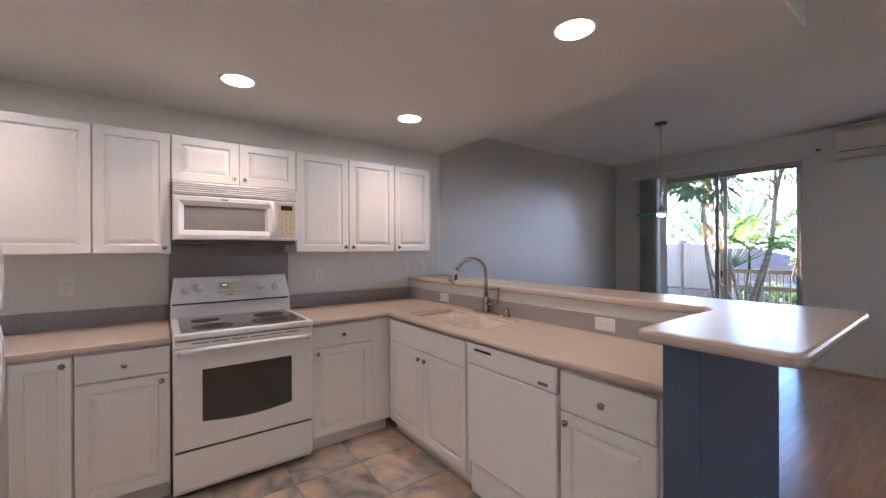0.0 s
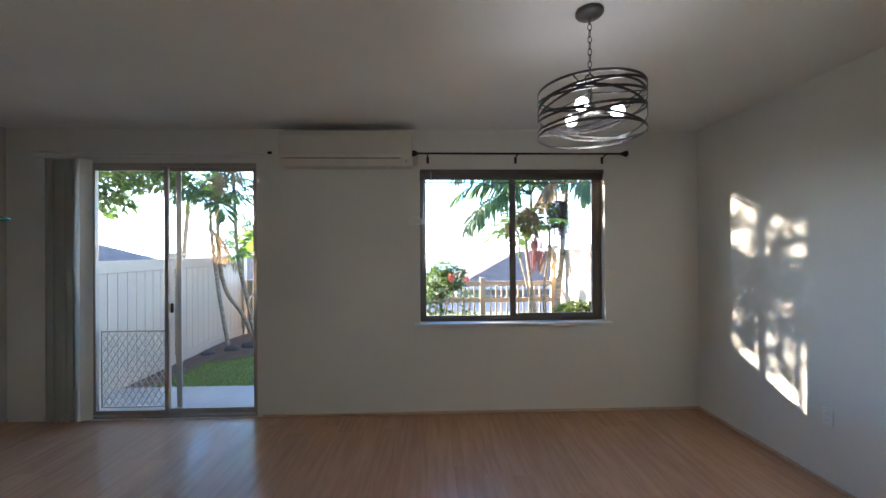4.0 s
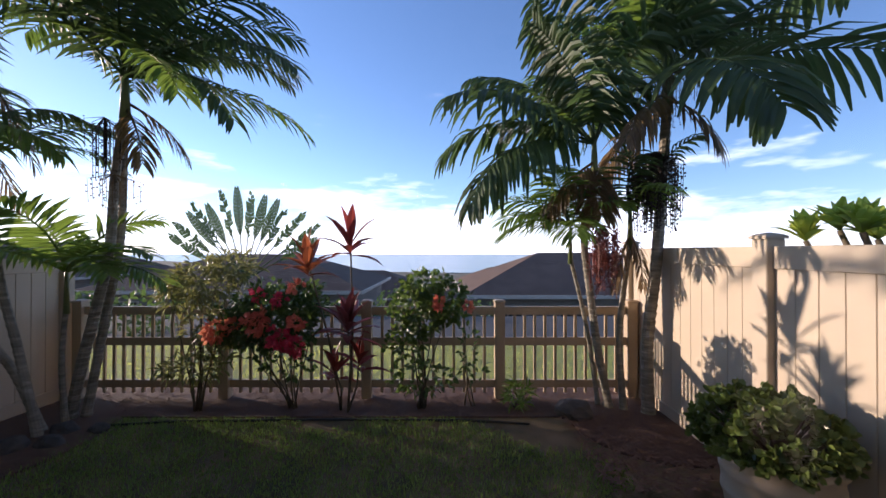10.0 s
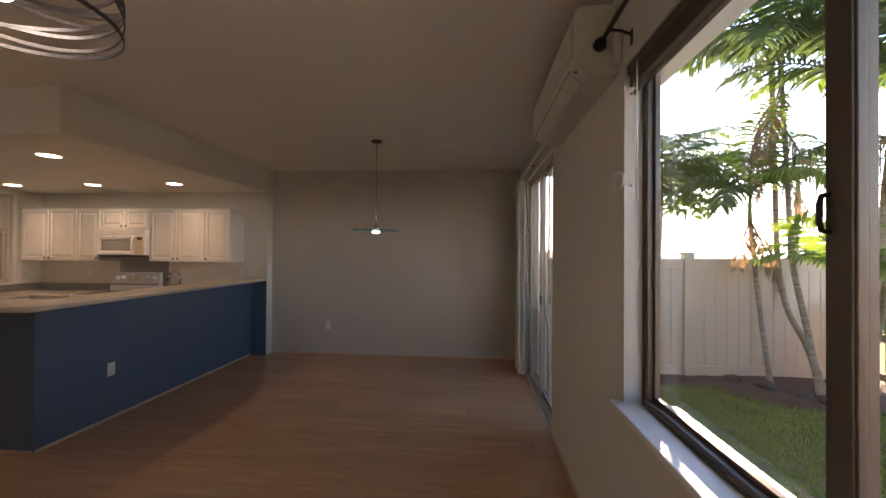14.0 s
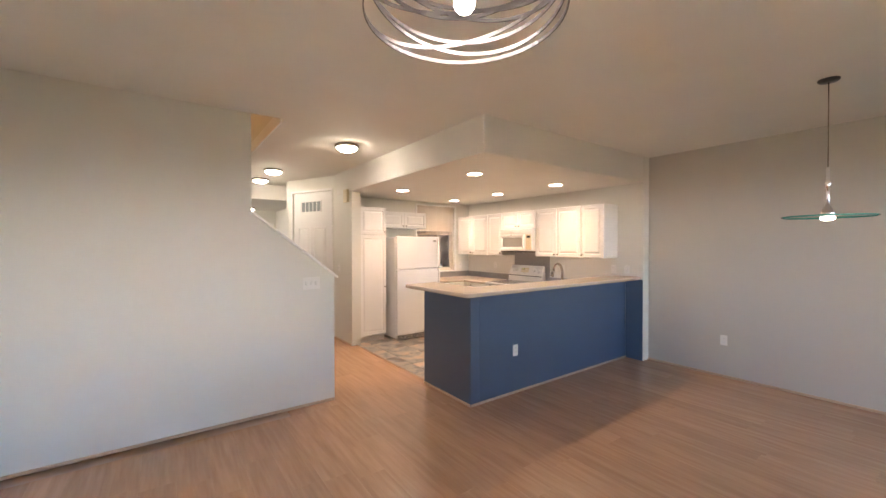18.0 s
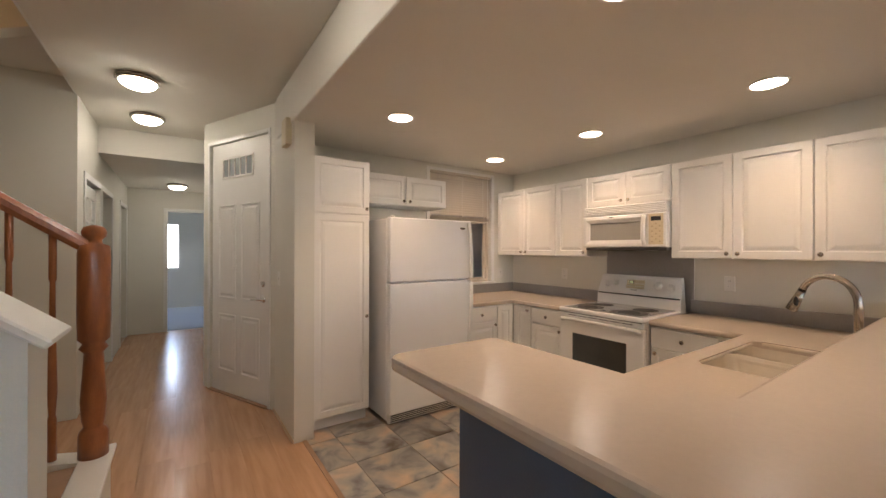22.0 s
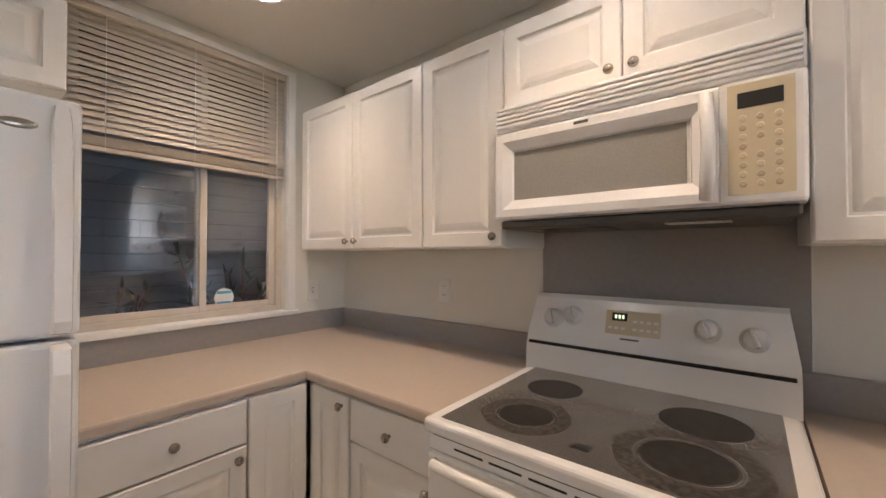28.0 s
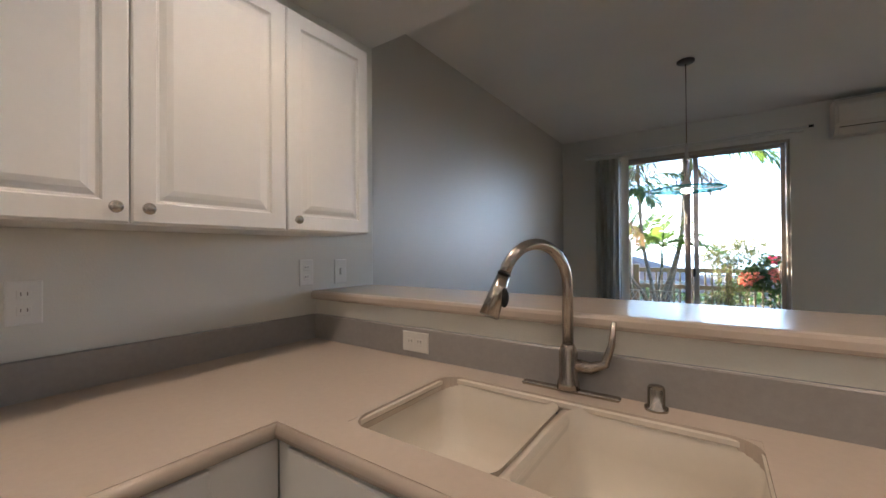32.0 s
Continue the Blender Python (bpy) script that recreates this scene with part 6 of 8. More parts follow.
f = bmesh.new()
for lo, hi in (((3.48, -9.16, 0.93), (3.515, -9.08, 2.03)), ((4.345, -9.16, 0.93), (4.38, -9.08, 2.03)), ((3.515, -9.16, 0.93), (4.345, -9.08, 0.965)), ((3.515, -9.16, 1.995), (4.345, -9.08, 2.03))):
    add_box(f, lo, hi, 0.003)
part("frame", f, M_TRIM, tw)
pn = box("pane", M_GLASS, tw, (3.515, -9.125, 0.965), (4.345, -9.119, 1.995))
pn.visible_shadow = False
chime = thing("door_chime", (2.81, -0.86, 2.26), "yellowed plastic door chime box high on the wall corner", "door chime")
box("cover", M_BISQ, chime, (2.8055, -0.93, 2.20), (2.85, -0.79, 2.40), 0.006, seg=2)
box("side_grille", M_AC, chime, (2.8055, -0.94, 2.21), (2.842, -0.93, 2.39), 0.002)
tagged(box("door_threshold_strip", M_OAK, None, (2.715, -1.28, -0.004), (2.745, 1.25, 0.006), 0.002), kind="structure")


# ---- floor planks and tiles ----
def planks(region, parent, seed):
    rnd = random.Random(seed)
    x0, x1, y0, y1 = region
    w = 0.193
    meshes = {}
    x = x0
    while x < x1 - 0.01:
        ww = min(w, x1 - x)
        y = y0
        L = rnd.uniform(0.4, 1.3)
        while y < y1 - 0.01:
            L = min(L, y1 - y)
            key = (round(ww, 3), round(L, 3))
            if key not in meshes:
                bm = add_box(bmesh.new(), (0, 0, -0.0075), (ww - 0.0006, L - 0.0006, 0.0), 0)
                me = bpy.data.meshes.new("plank")
                bm.to_mesh(me)
                bm.free()
                me.materials.append(M_WOODF)
                meshes[key] = me
            o = new("plank", meshes[key])
            o.parent = parent
            o.location = (x, y, 0)
            y += L
            L = 1.285
        x += w


planks((GX, 2.745, 2.05, NY), floor, 3)
planks((2.745, EX, 1.255, NY), floor, 4)
planks((2.745, 4.20, -5.88, 1.255), floor, 5)
planks((4.20, EX, -2.15, -0.20), floor, 7)


def tiles():
    s = 0.402
    bm = add_box(bmesh.new(), (0.003, 0.003, -0.006), (s - 0.003, s - 0.003, 0.0), 0.0015)
    me = bpy.data.meshes.new("tile")
    bm.to_mesh(me)
    bm.free()
    me.materials.append(M_TILE)
    i0 = -3
    for i in range(-3, 9):
        for j in range(-6, 8):
            x, y = 2.52 - 0.402 * i - 0.402, -0.215 + 0.43 * 0 + 0.402 * j
            if x + s <= 0.01 or x >= 2.71 or y + s < -1.29 or y > 1.41:
                continue
            if 0.0 <= x and x + s <= 2.715 and y >= -1.30 and y + s <= 1.40:
                o = new("tile", me)
            else:
                b2 = add_box(bmesh.new(), (max(0.003, -x), max(0.003, -1.30 - y), -0.006), (min(s - 0.003, 2.713 - x), min(s - 0.003, 1.42 - y), 0), 0.0015)
                m2 = bpy.data.meshes.new("tile")
                b2.to_mesh(m2)
                b2.free()
                m2.materials.append(M_TILE)
                o = new("tile", m2)
            o.parent = tile_floor
            o.location = (x, y, 0)


tiles()

# ---- garden materials ----
def leaf_mat(name, colour, second, rough=0.4, through=0.3, per=0.15):
    m = node_mat(name, colour, rough, spread=0.2, scale=5, second=second, per=per, bump_scale=30)
    nt = m.node_tree
    p = nt.nodes["Principled BSDF"]
    tr = nt.nodes.new("ShaderNodeBsdfTranslucent")
    tr.inputs[0].default_value = (*[min(1, c * 2.2) for c in colour], 1)
    mx = nt.nodes.new("ShaderNodeMixShader")
    mx.inputs[0].default_value = through
    nt.links.new(p.outputs[0], mx.inputs[1])
    nt.links.new(tr.outputs[0], mx.inputs[2])
    nt.links.new(mx.outputs[0], nt.nodes["Material Output"].inputs[0])
    return m


M_PALM = leaf_mat("palm_leaf", (0.058, 0.098, 0.030), (0.030, 0.058, 0.018), 0.58)
M_PALMY = leaf_mat("palm_leaf_young", (0.13, 0.20, 0.03), (0.06, 0.12, 0.02), 0.55)
M_PALMD = leaf_mat("palm_leaf_dry", (0.16, 0.105, 0.05), (0.09, 0.06, 0.03))
M_SHAFT = node_mat("palm_crown_shaft", (0.16, 0.20, 0.07), 0.45, spread=0.2, scale=4, stretch=(1, 1, 0.3))
M_TIB = leaf_mat("ti_leaf_bronze", (0.26, 0.075, 0.03), (0.10, 0.03, 0.02))
M_BUSHG = leaf_mat("rose_leaf", (0.085, 0.13, 0.025), (0.035, 0.065, 0.015))
# outer lawn blade and soil: low sunlight is put into these paler colours
M_GRASS_SUNLIT = leaf_mat("lawn_blade_sun_painted", (0.36, 0.38, 0.09), (0.24, 0.28, 0.06), 0.6, 0.45)
M_SOIL_SUNLIT = node_mat("lawn_soil_sun_painted", (0.33, 0.34, 0.10), 0.95, spread=0.3, scale=2.2, bump=0.6, bump_scale=60, second=(0.24, 0.25, 0.08))
M_TI = leaf_mat("ti_leaf_red", (0.20, 0.035, 0.028), (0.06, 0.022, 0.02))
M_BUSH = leaf_mat("shrub_leaf", (0.06, 0.10, 0.022), (0.028, 0.055, 0.014))
M_BUSHY = leaf_mat("shrub_leaf_yellow", (0.17, 0.17, 0.055), (0.07, 0.09, 0.03))
M_JADE = leaf_mat("jade_leaf", (0.13, 0.17, 0.04), (0.06, 0.095, 0.025), 0.28, 0.12)
M_FLOWER = leaf_mat("bougainvillea_flower", (0.72, 0.055, 0.10), (0.60, 0.04, 0.07), 0.5, 0.3)
M_FLOWERO = leaf_mat("orange_flower", (0.78, 0.20, 0.12), (0.70, 0.10, 0.08), 0.5, 0.3)
M_SEED = node_mat("palm_fruit_red", (0.20, 0.035, 0.02), 0.5, spread=0.3, scale=30)
M_SEEDD = node_mat("palm_fruit_dark", (0.035, 0.022, 0.018), 0.6, spread=0.3, scale=30)
M_TRUNK = node_mat("palm_trunk", (0.34, 0.30, 0.24), 0.75, spread=0.3, scale=7, bump=0.5, bump_scale=25, stretch=(1, 1, 5), second=(0.14, 0.12, 0.09))
M_STEM = node_mat("shrub_stem", (0.12, 0.095, 0.06), 0.8, spread=0.25, scale=12, bump=0.3)
M_VINYL = node_mat("fence_vinyl_tan", (0.50, 0.415, 0.31), 0.5, spread=0.05, scale=2.0, bump=0.03, second=(0.45, 0.37, 0.285))
M_PICKET = node_mat("picket_vinyl_tan", (0.44, 0.33, 0.22), 0.5, spread=0.06, scale=3.0, bump=0.03)
M_GRASS = leaf_mat("lawn_blade", (0.19, 0.27, 0.055), (0.12, 0.19, 0.035), 0.6, 0.25)
M_SOIL = node_mat("lawn_soil", (0.20, 0.135, 0.075), 0.95, spread=0.45, scale=2.6, bump=0.8, bump_scale=75, second=(0.055, 0.055, 0.022))
M_MULCH = node_mat("bark_mulch", (0.135, 0.08, 0.055), 0.9, spread=0.4, scale=14, bump=0.7, bump_scale=70, second=(0.08, 0.04, 0.03))
M_CHIP = node_mat("mulch_chip", (0.155, 0.09, 0.062), 0.9, spread=0.4, scale=20, second=(0.10, 0.05, 0.036))
M_CONC = node_mat("patio_concrete", (0.40, 0.37, 0.34), 0.8, spread=0.12, scale=3, bump=0.3, bump_scale=90)
M_ROCK = node_mat("dark_rock", (0.075, 0.068, 0.065), 0.85, spread=0.4, scale=9, bump=0.8, bump_scale=25)
M_POT = node_mat("plant_pot_stone", (0.42, 0.34, 0.26), 0.7, spread=0.14, scale=5, bump=0.2, bump_scale=60)
M_ROOF = node_mat("roof_shingle_brown", (0.135, 0.092, 0.070), 0.95, spec=0.15, spread=0.25, scale=1.2, bump=0.4, bump_scale=12, per=0.1)
M_STUCCO = node_mat("house_stucco", (0.20, 0.18, 0.16), 0.85, spread=0.08, scale=1.5, bump=0.2)
M_FASCIA = node_mat("house_fascia", (0.42, 0.38, 0.33), 0.6, spread=0.06)
M_DARKEDGE = node_mat("edging_plastic", (0.02, 0.018, 0.016), 0.7)
M_PLUM = leaf_mat("plumeria_leaf", (0.30, 0.36, 0.06), (0.16, 0.24, 0.04), 0.4, 0.5)
M_LAND = node_mat("distant_land", (0.085, 0.085, 0.045), 0.95, spread=0.4, scale=0.02, bump_scale=0.3, second=(0.16, 0.13, 0.09))
M_SEA = node_mat("sea_water", (0.055, 0.11, 0.16), 0.22, spread=0.1, scale=0.004, bump=0.25, bump_scale=0.08)
M_STREET = node_mat("street_asphalt", (0.07, 0.068, 0.066), 0.9, spread=0.2, scale=1, bump=0.3)

GZ = -0.13


def terrain():
    """One sheet from behind the house to the sea."""
    bm = bmesh.new()
    ys = [-60, -20, -10, 0, 6, 10, 11.2, 14, 18, 24, 32, 45, 70, 120, 220, 400, 700, 1000]
    zs = [-1.0, -0.5, -0.35, -0.35, -0.35, -0.35, -0.36, -0.9, -1.8, -3.0, -4.2, -6.0, -9.0, -14, -20, -28, -38, -44]
    xs = [-900, -400, -150, -60, -25, -10, 0, 7, 15, 30, 70, 180, 450, 1000]
    rnd = random.Random(4)
    grid = []
    for y, z in zip(ys, zs):
        row = []
        for x in xs:
            k = min(1, max(0, (y - 20) / 120))
            hill = 10 * max(0, (-x - 90) / 300) * k
            row.append(bm.verts.new((x, y, z + min(hill, 26) + (rnd.uniform(-1, 1) * 1.5 * k))))
        grid.append(row)
    for a, b in zip(grid, grid[1:]):
        for k in range(len(xs) - 1):
            bm.faces.new((a[k], a[k + 1], b[k + 1], b[k]))
    return bm


tagged(link("ground", terrain(), M_LAND, smooth=True), kind="structure")
tagged(box("sea", M_SEA, None, (-4500, 720, -46), (4500, 4800, -38)), kind="structure")
# the garden: lawn, mulch bed, patio
tagged(box("lawn", M_SOIL, None, (-0.10, 7.10, -0.6), (6.40, 9.70, GZ)), kind="structure")
tagged(box("lawn_beside_patio", M_SOIL, None, (2.60, 6.10, -0.6), (6.40, 7.0995, GZ)), kind="structure")
tagged(box("mulch_bed", M_MULCH, None, (-0.10, 9.7005, -0.6), (6.40, 10.55, GZ + 0.012)), kind="structure")
tagged(box("patio_slab", M_CONC, None, (-0.10, 6.095, -0.6), (2.5995, 7.0995, GZ + 0.03), 0.004), kind="structure")
# this strip's soil and blades carry painted sunlight in their colour
tagged(box("outer_lawn", M_SOIL_SUNLIT, None, (-30, 10.56, -0.9), (40, 13.5, GZ - 0.15)), kind="structure")
tagged(box("street", M_STREET, None, (-60, 14.2, -1.2), (70, 20.5, -0.95)), kind="structure")
edge = thing("bed_edging", (3, 9.70, GZ), "dark plastic edging strip along the mulch bed", "garden edging")
tube("strip", M_DARKEDGE, edge, [(0.9, 9.50, GZ + 0.006), (1.6, 9.60, GZ + 0.008), (3.2, 9.64, GZ + 0.008), (4.4, 9.62, GZ + 0.008), (5.0, 9.55, GZ + 0.002)], 0.014, 6)


def soil_mound():
    bm = bmesh.new()
    for (cx, cy, rx, ry, h) in ((6.15, 9.55, 0.75, 0.75, 0.05), (0.35, 9.2, 0.75, 1.0, 0.05), (0.05, 8.0, 0.35, 1.2, 0.03)):
        bmesh.ops.create_uvsphere(bm, u_segments=24, v_segments=10, radius=1, matrix=Matrix.LocRotScale((cx, cy, GZ), None, (rx, ry, h)))
    return bm


tagged(link("soil_bed", soil_mound(), M_MULCH, smooth=True), kind="structure")


def blades(name, region, n, h, material, seed, label, cat, skip=None):
    rnd = random.Random(seed)
    x0, x1, y0, y1, z = region
    vs, fs = [], []
    for _ in range(n):
        x, y = rnd.uniform(x0, x1), rnd.uniform(y0, y1)
        if skip and skip(x, y):
            continue
        a = rnd.uniform(0, math.pi)
        w, hh = rnd.uniform(0.003, 0.006), h * rnd.uniform(0.5, 1.2)
        dx, dy = math.cos(a) * w, math.sin(a) * w
        lx, ly = rnd.uniform(-0.6, 0.6) * hh, rnd.uniform(-0.6, 0.6) * hh
        i = len(vs)
        vs += [(x - dx, y - dy, z - 0.004), (x + dx, y + dy, z - 0.004), (x + lx, y + ly, z + hh)]
        fs.append((i, i + 1, i + 2))
    me = bpy.data.meshes.new(name)
    me.from_pydata(vs, [], fs)
    me.materials.append(material)
    return tagged(new(name, me), label, cat, kind="stuff")


def bare(x, y):
    """Grass thins out towards the beds and in patches; the speckle makes the border ragged."""
    thin = 0.75 * noise.noise(Vector((x * 1.3, y * 1.3, 0))) + 0.35 * noise.noise(Vector((x * 4.5, y * 4.5, 3))) + 0.30 * noise.noise(Vector((x * 23, y * 23, 7)))
    corner = 1.25 - ((x - 6.1) ** 2 / 1.3 + (y - 9.3) ** 2 / 2.6)
    shade = 1.0 - ((x - 0.3) ** 2 / 0.6 + (y - 9.2) ** 2)
    back = (y - 9.15) / 0.6
    return thin + max(0, corner) * 0.75 + max(0, shade) * 0.8 + max(0, back) * 0.45 > 0.40


blades("lawn_grass", (0.2, 6.38, 7.10, 9.68, GZ), 60000, 0.035, M_GRASS, 1, "short green lawn grass with thin patches", "grass", bare)
blades("lawn_grass", (2.62, 6.38, 6.12, 7.10, GZ), 14000, 0.035, M_GRASS, 2, "short green lawn grass by the house wall", "grass")
blades("outer_grass", (-7, 14, 10.6, 13.4, GZ - 0.15), 30000, 0.05, M_GRASS_SUNLIT, 3, "green grass strip beyond the picket fence, sunlight painted into its colour", "grass")


def chips():
    rnd = random.Random(8)
    vs, fs = [], []
    for _ in range(5200):
        if rnd.random() < 0.7:
            x, y = rnd.uniform(0.0, 6.35), rnd.uniform(9.72, 10.5)
        else:
            x, y = rnd.uniform(5.3, 6.35), rnd.uniform(8.4, 9.7)
        z = GZ + 0.014 + rnd.uniform(0, 0.012) + (0.03 if y < 9.7 else 0)
        a, L, w = rnd.uniform(0, math.pi), rnd.uniform(0.012, 0.035), rnd.uniform(0.004, 0.009)
        ux, uy = math.cos(a), math.sin(a)
        i = len(vs)
        t = rnd.uniform(-0.008, 0.008)
        vs += [(x - ux * L - uy * w, y - uy * L + ux * w, z - t), (x - ux * L + uy * w, y - uy * L - ux * w, z - t), (x + ux * L + uy * w, y + uy * L - ux * w, z + t), (x + ux * L - uy * w, y + uy * L + ux * w, z + t)]
        fs.append((i, i + 1, i + 2, i + 3))
    me = bpy.data.meshes.new("mulch_chips")
    me.from_pydata(vs, [], fs)
    me.materials.append(M_CHIP)
    tagged(new("mulch_chips", me), "reddish bark mulch chips scattered over the bed", "mulch", kind="stuff")


chips()


# ---- fences ----
def privacy_fence(x, y0, y1, top, posts, face, label, name="privacy_fence"):
    """A tan vinyl board fence along y; face: the side (+1, -1) that shows its boards to the garden."""
    t = thing(name, (x, (y0 + y1) / 2, GZ), label, "fence")
    for py in posts:
        p = box("post", M_VINYL, t, (x - 0.064, py - 0.064, GZ - 0.1), (x + 0.064, py + 0.064, top + 0.05), 0.006)
        c = add_panel(bmesh.new(), 0.15, 0.15, [(0, 0), (0, 0.02), (0.03, 0.035), (0.07, 0.045)])
        part("cap", c, M_VINYL, p, m=Matrix.Translation((x - 0.075, py - 0.075, top + 0.05)) @ Matrix(((1, 0, 0, 0), (0, 0, 1, 0), (0, 1, 0, 0), (0, 0, 0, 1))))
    ps = sorted(posts)
    for a, b in zip(ps, ps[1:]):
        box("top_rail", M_VINYL, t, (x - 0.025, a + 0.06, top - 0.15), (x + 0.025, b - 0.06, top), 0.004)
        box("bottom_rail", M_VINYL, t, (x - 0.025, a + 0.06, GZ + 0.02), (x + 0.025, b - 0.06, GZ + 0.16), 0.004)
        n = max(1, round((b - a - 0.128) / 0.148))
        w = (b - a - 0.128) / n
        for k in range(n):
            yy = a + 0.064 + k * w
            box("board", M_VINYL, t, (x - 0.012, yy + 0.0012, GZ + 0.15), (x + 0.012, yy + w - 0.0012, top - 0.14), 0.0035)
    return t


privacy_fence(-0.05, 6.2, 10.3, 1.45, (6.25, 8.15, 10.16), 1, "tall tan vinyl privacy fence along the garden, in shade")
privacy_fence(6.375, 6.2, 10.4, 1.56, (6.25, 8.47, 10.36), -1, "tall tan vinyl privacy fence along the garden, sunlit")


def picket_fence():
    t = thing("picket_fence", (3.2, 10.2, GZ), "tan vinyl picket fence with three rails at the garden's end", "fence")
    y = 10.2
    posts = (0.10, 1.73, 3.32, 4.81, 6.29)
    for px in posts:
        p = box("post", M_PICKET, t, (px - 0.055, y - 0.055, GZ - 0.05), (px + 0.055, y + 0.055, 0.955), 0.005)
        c = add_panel(bmesh.new(), 0.126, 0.126, [(0, 0), (0, 0.012), (0.02, 0.024), (0.058, 0.032)])
        part("cap", c, M_PICKET, p, m=Matrix.Translation((px - 0.063, y - 0.063, 0.955)) @ Matrix(((1, 0, 0, 0), (0, 0, 1, 0), (0, 1, 0, 0), (0, 0, 0, 1))))
    pk = None
    for a, b in zip(posts, posts[1:]):
        for z0, z1 in ((0.815, 0.905), (0.47, 0.56), (0.0, 0.085)):
            box("rail", M_PICKET, t, (a + 0.056, y - 0.022, z0), (b - 0.056, y + 0.022, z1), 0.004)
        n = round((b - a - 0.11) / 0.112)
        for k in range(1, n):
            xx = a + 0.055 + (b - a - 0.11) * k / n
            if pk is None:
                pk = box("picket", M_PICKET, t, (xx - 0.016, y - 0.012, -0.06), (xx + 0.016, y + 0.012, 0.84), 0.002)
                x_first = xx
            else:
                o = pk.copy()
                scene.collection.objects.link(o)
                o.location = (xx - x_first, 0, 0)


picket_fence()


# ---- plants ----
def add_leaf(bm, p, way, side, L, w, fold=0.25, bend=0.2):
    """A pointed, folded leaf of four faces."""
    up = side.cross(way)
    m1 = p + way * L * 0.45 + up * (bend * L * 0.10)
    tip = p + way * L - Vector((0, 0, bend * L))
    c = m1 - up * (w * fold)
    v = [bm.verts.new(q) for q in (p, m1 - side * w, c, m1 + side * w, tip)]
    bm.faces.new((v[0], v[1], v[2]))
    bm.faces.new((v[0], v[2], v[3]))
    bm.faces.new((v[1], v[4], v[2]))
    bm.faces.new((v[2], v[4], v[3]))


def add_blade(bm, p, way, side, L, w, bend=0.3, segs=3, widths=(0.35, 1.0, 0.85, 0.0)):
    """A long strap of a leaf, folded along its midrib, that bends over by its weight."""
    q, d, last = Vector(p), Vector(way), None
    for k in range(segs + 1):
        u = widths[k] * w
        up = side.cross(d)
        if u:
            row = [bm.verts.new(q - side * u + up * u * 0.35), bm.verts.new(q), bm.verts.new(q + side * u + up * u * 0.35)]
        else:
            row = [bm.verts.new(q)]
        if last:
            if len(row) == 3:
                bm.faces.new((last[0], last[1], row[1], row[0]))
                bm.faces.new((last[1], last[2], row[2], row[1]))
            else:
                bm.faces.new((last[0], last[1], row[0]))
                bm.faces.new((last[1], last[2], row[0]))
        last = row
        d = (d + Vector((0, 0, -bend * (0.5 + k) / segs))).normalized()
        q = q + d * (L / segs)


def frond_mesh(base, az, el, L, droop, n=36, lw=0.022, ll=0.5, hang=0.5, seed=0):
    rnd = random.Random(seed)
    bm = bmesh.new()
    az, el = radians(az + rnd.uniform(-6, 6)), radians(el + rnd.uniform(-4, 4))
    p = Vector(base)
    d = Vector((math.cos(az) * math.cos(el), math.sin(az) * math.cos(el), math.sin(el)))
    pts, ways = [p.copy()], [d.copy()]
    steps = 14
    sway = Vector((-math.sin(az), math.cos(az), 0)) * rnd.uniform(-0.03, 0.03)
    for k in range(steps):
        d = (d + sway + Vector((0, 0, -droop / steps * (0.3 + 1.5 * k / steps)))).normalized()
        p = p + d * (L / steps)
        pts.append(p.copy())
        ways.append(d.copy())
    add_tube(bm, pts, 0.016, 5, taper=0.003)
    flat = Vector((math.sin(az), -math.cos(az), 0))
    twist = rnd.uniform(-0.35, 0.35)
    for k in range(n):
        f = 0.17 + 0.83 * k / (n - 1)
        x = f * steps
        i = min(int(x), steps - 1)
        q = pts[i].lerp(pts[i + 1], x - i)
        w = ways[i]
        s = (flat - w * flat.dot(w)).normalized()
        up = s.cross(w)
        s = (s + up * twist).normalized()
        up = s.cross(w)
        size = ll * (math.sin(math.pi * min(1, 0.16 + 0.76 * f)) ** 0.55)
        for g in (-1, 1):
            if rnd.random() < 0.05:
                continue
            out = (s * g * rnd.uniform(0.80, 0.95) + w * (0.35 + 0.55 * f) + up * rnd.uniform(0.10, 0.35) - Vector((0, 0, hang * rnd.uniform(0.35, 0.7)))).normalized()
            side = out.cross(up)
            if side.length < 0.1:
                side = w.copy()
            side.normalize()
            add_blade(bm, q, out, side, size * rnd.uniform(0.82, 1.10), lw * rnd.uniform(0.75, 1.2), hang * rnd.uniform(0.5, 1.1), 3, (0.45, 1.0, 0.85, 0.22) if lw > 0.025 else (0.35, 1.0, 0.85, 0.0))
    return bm


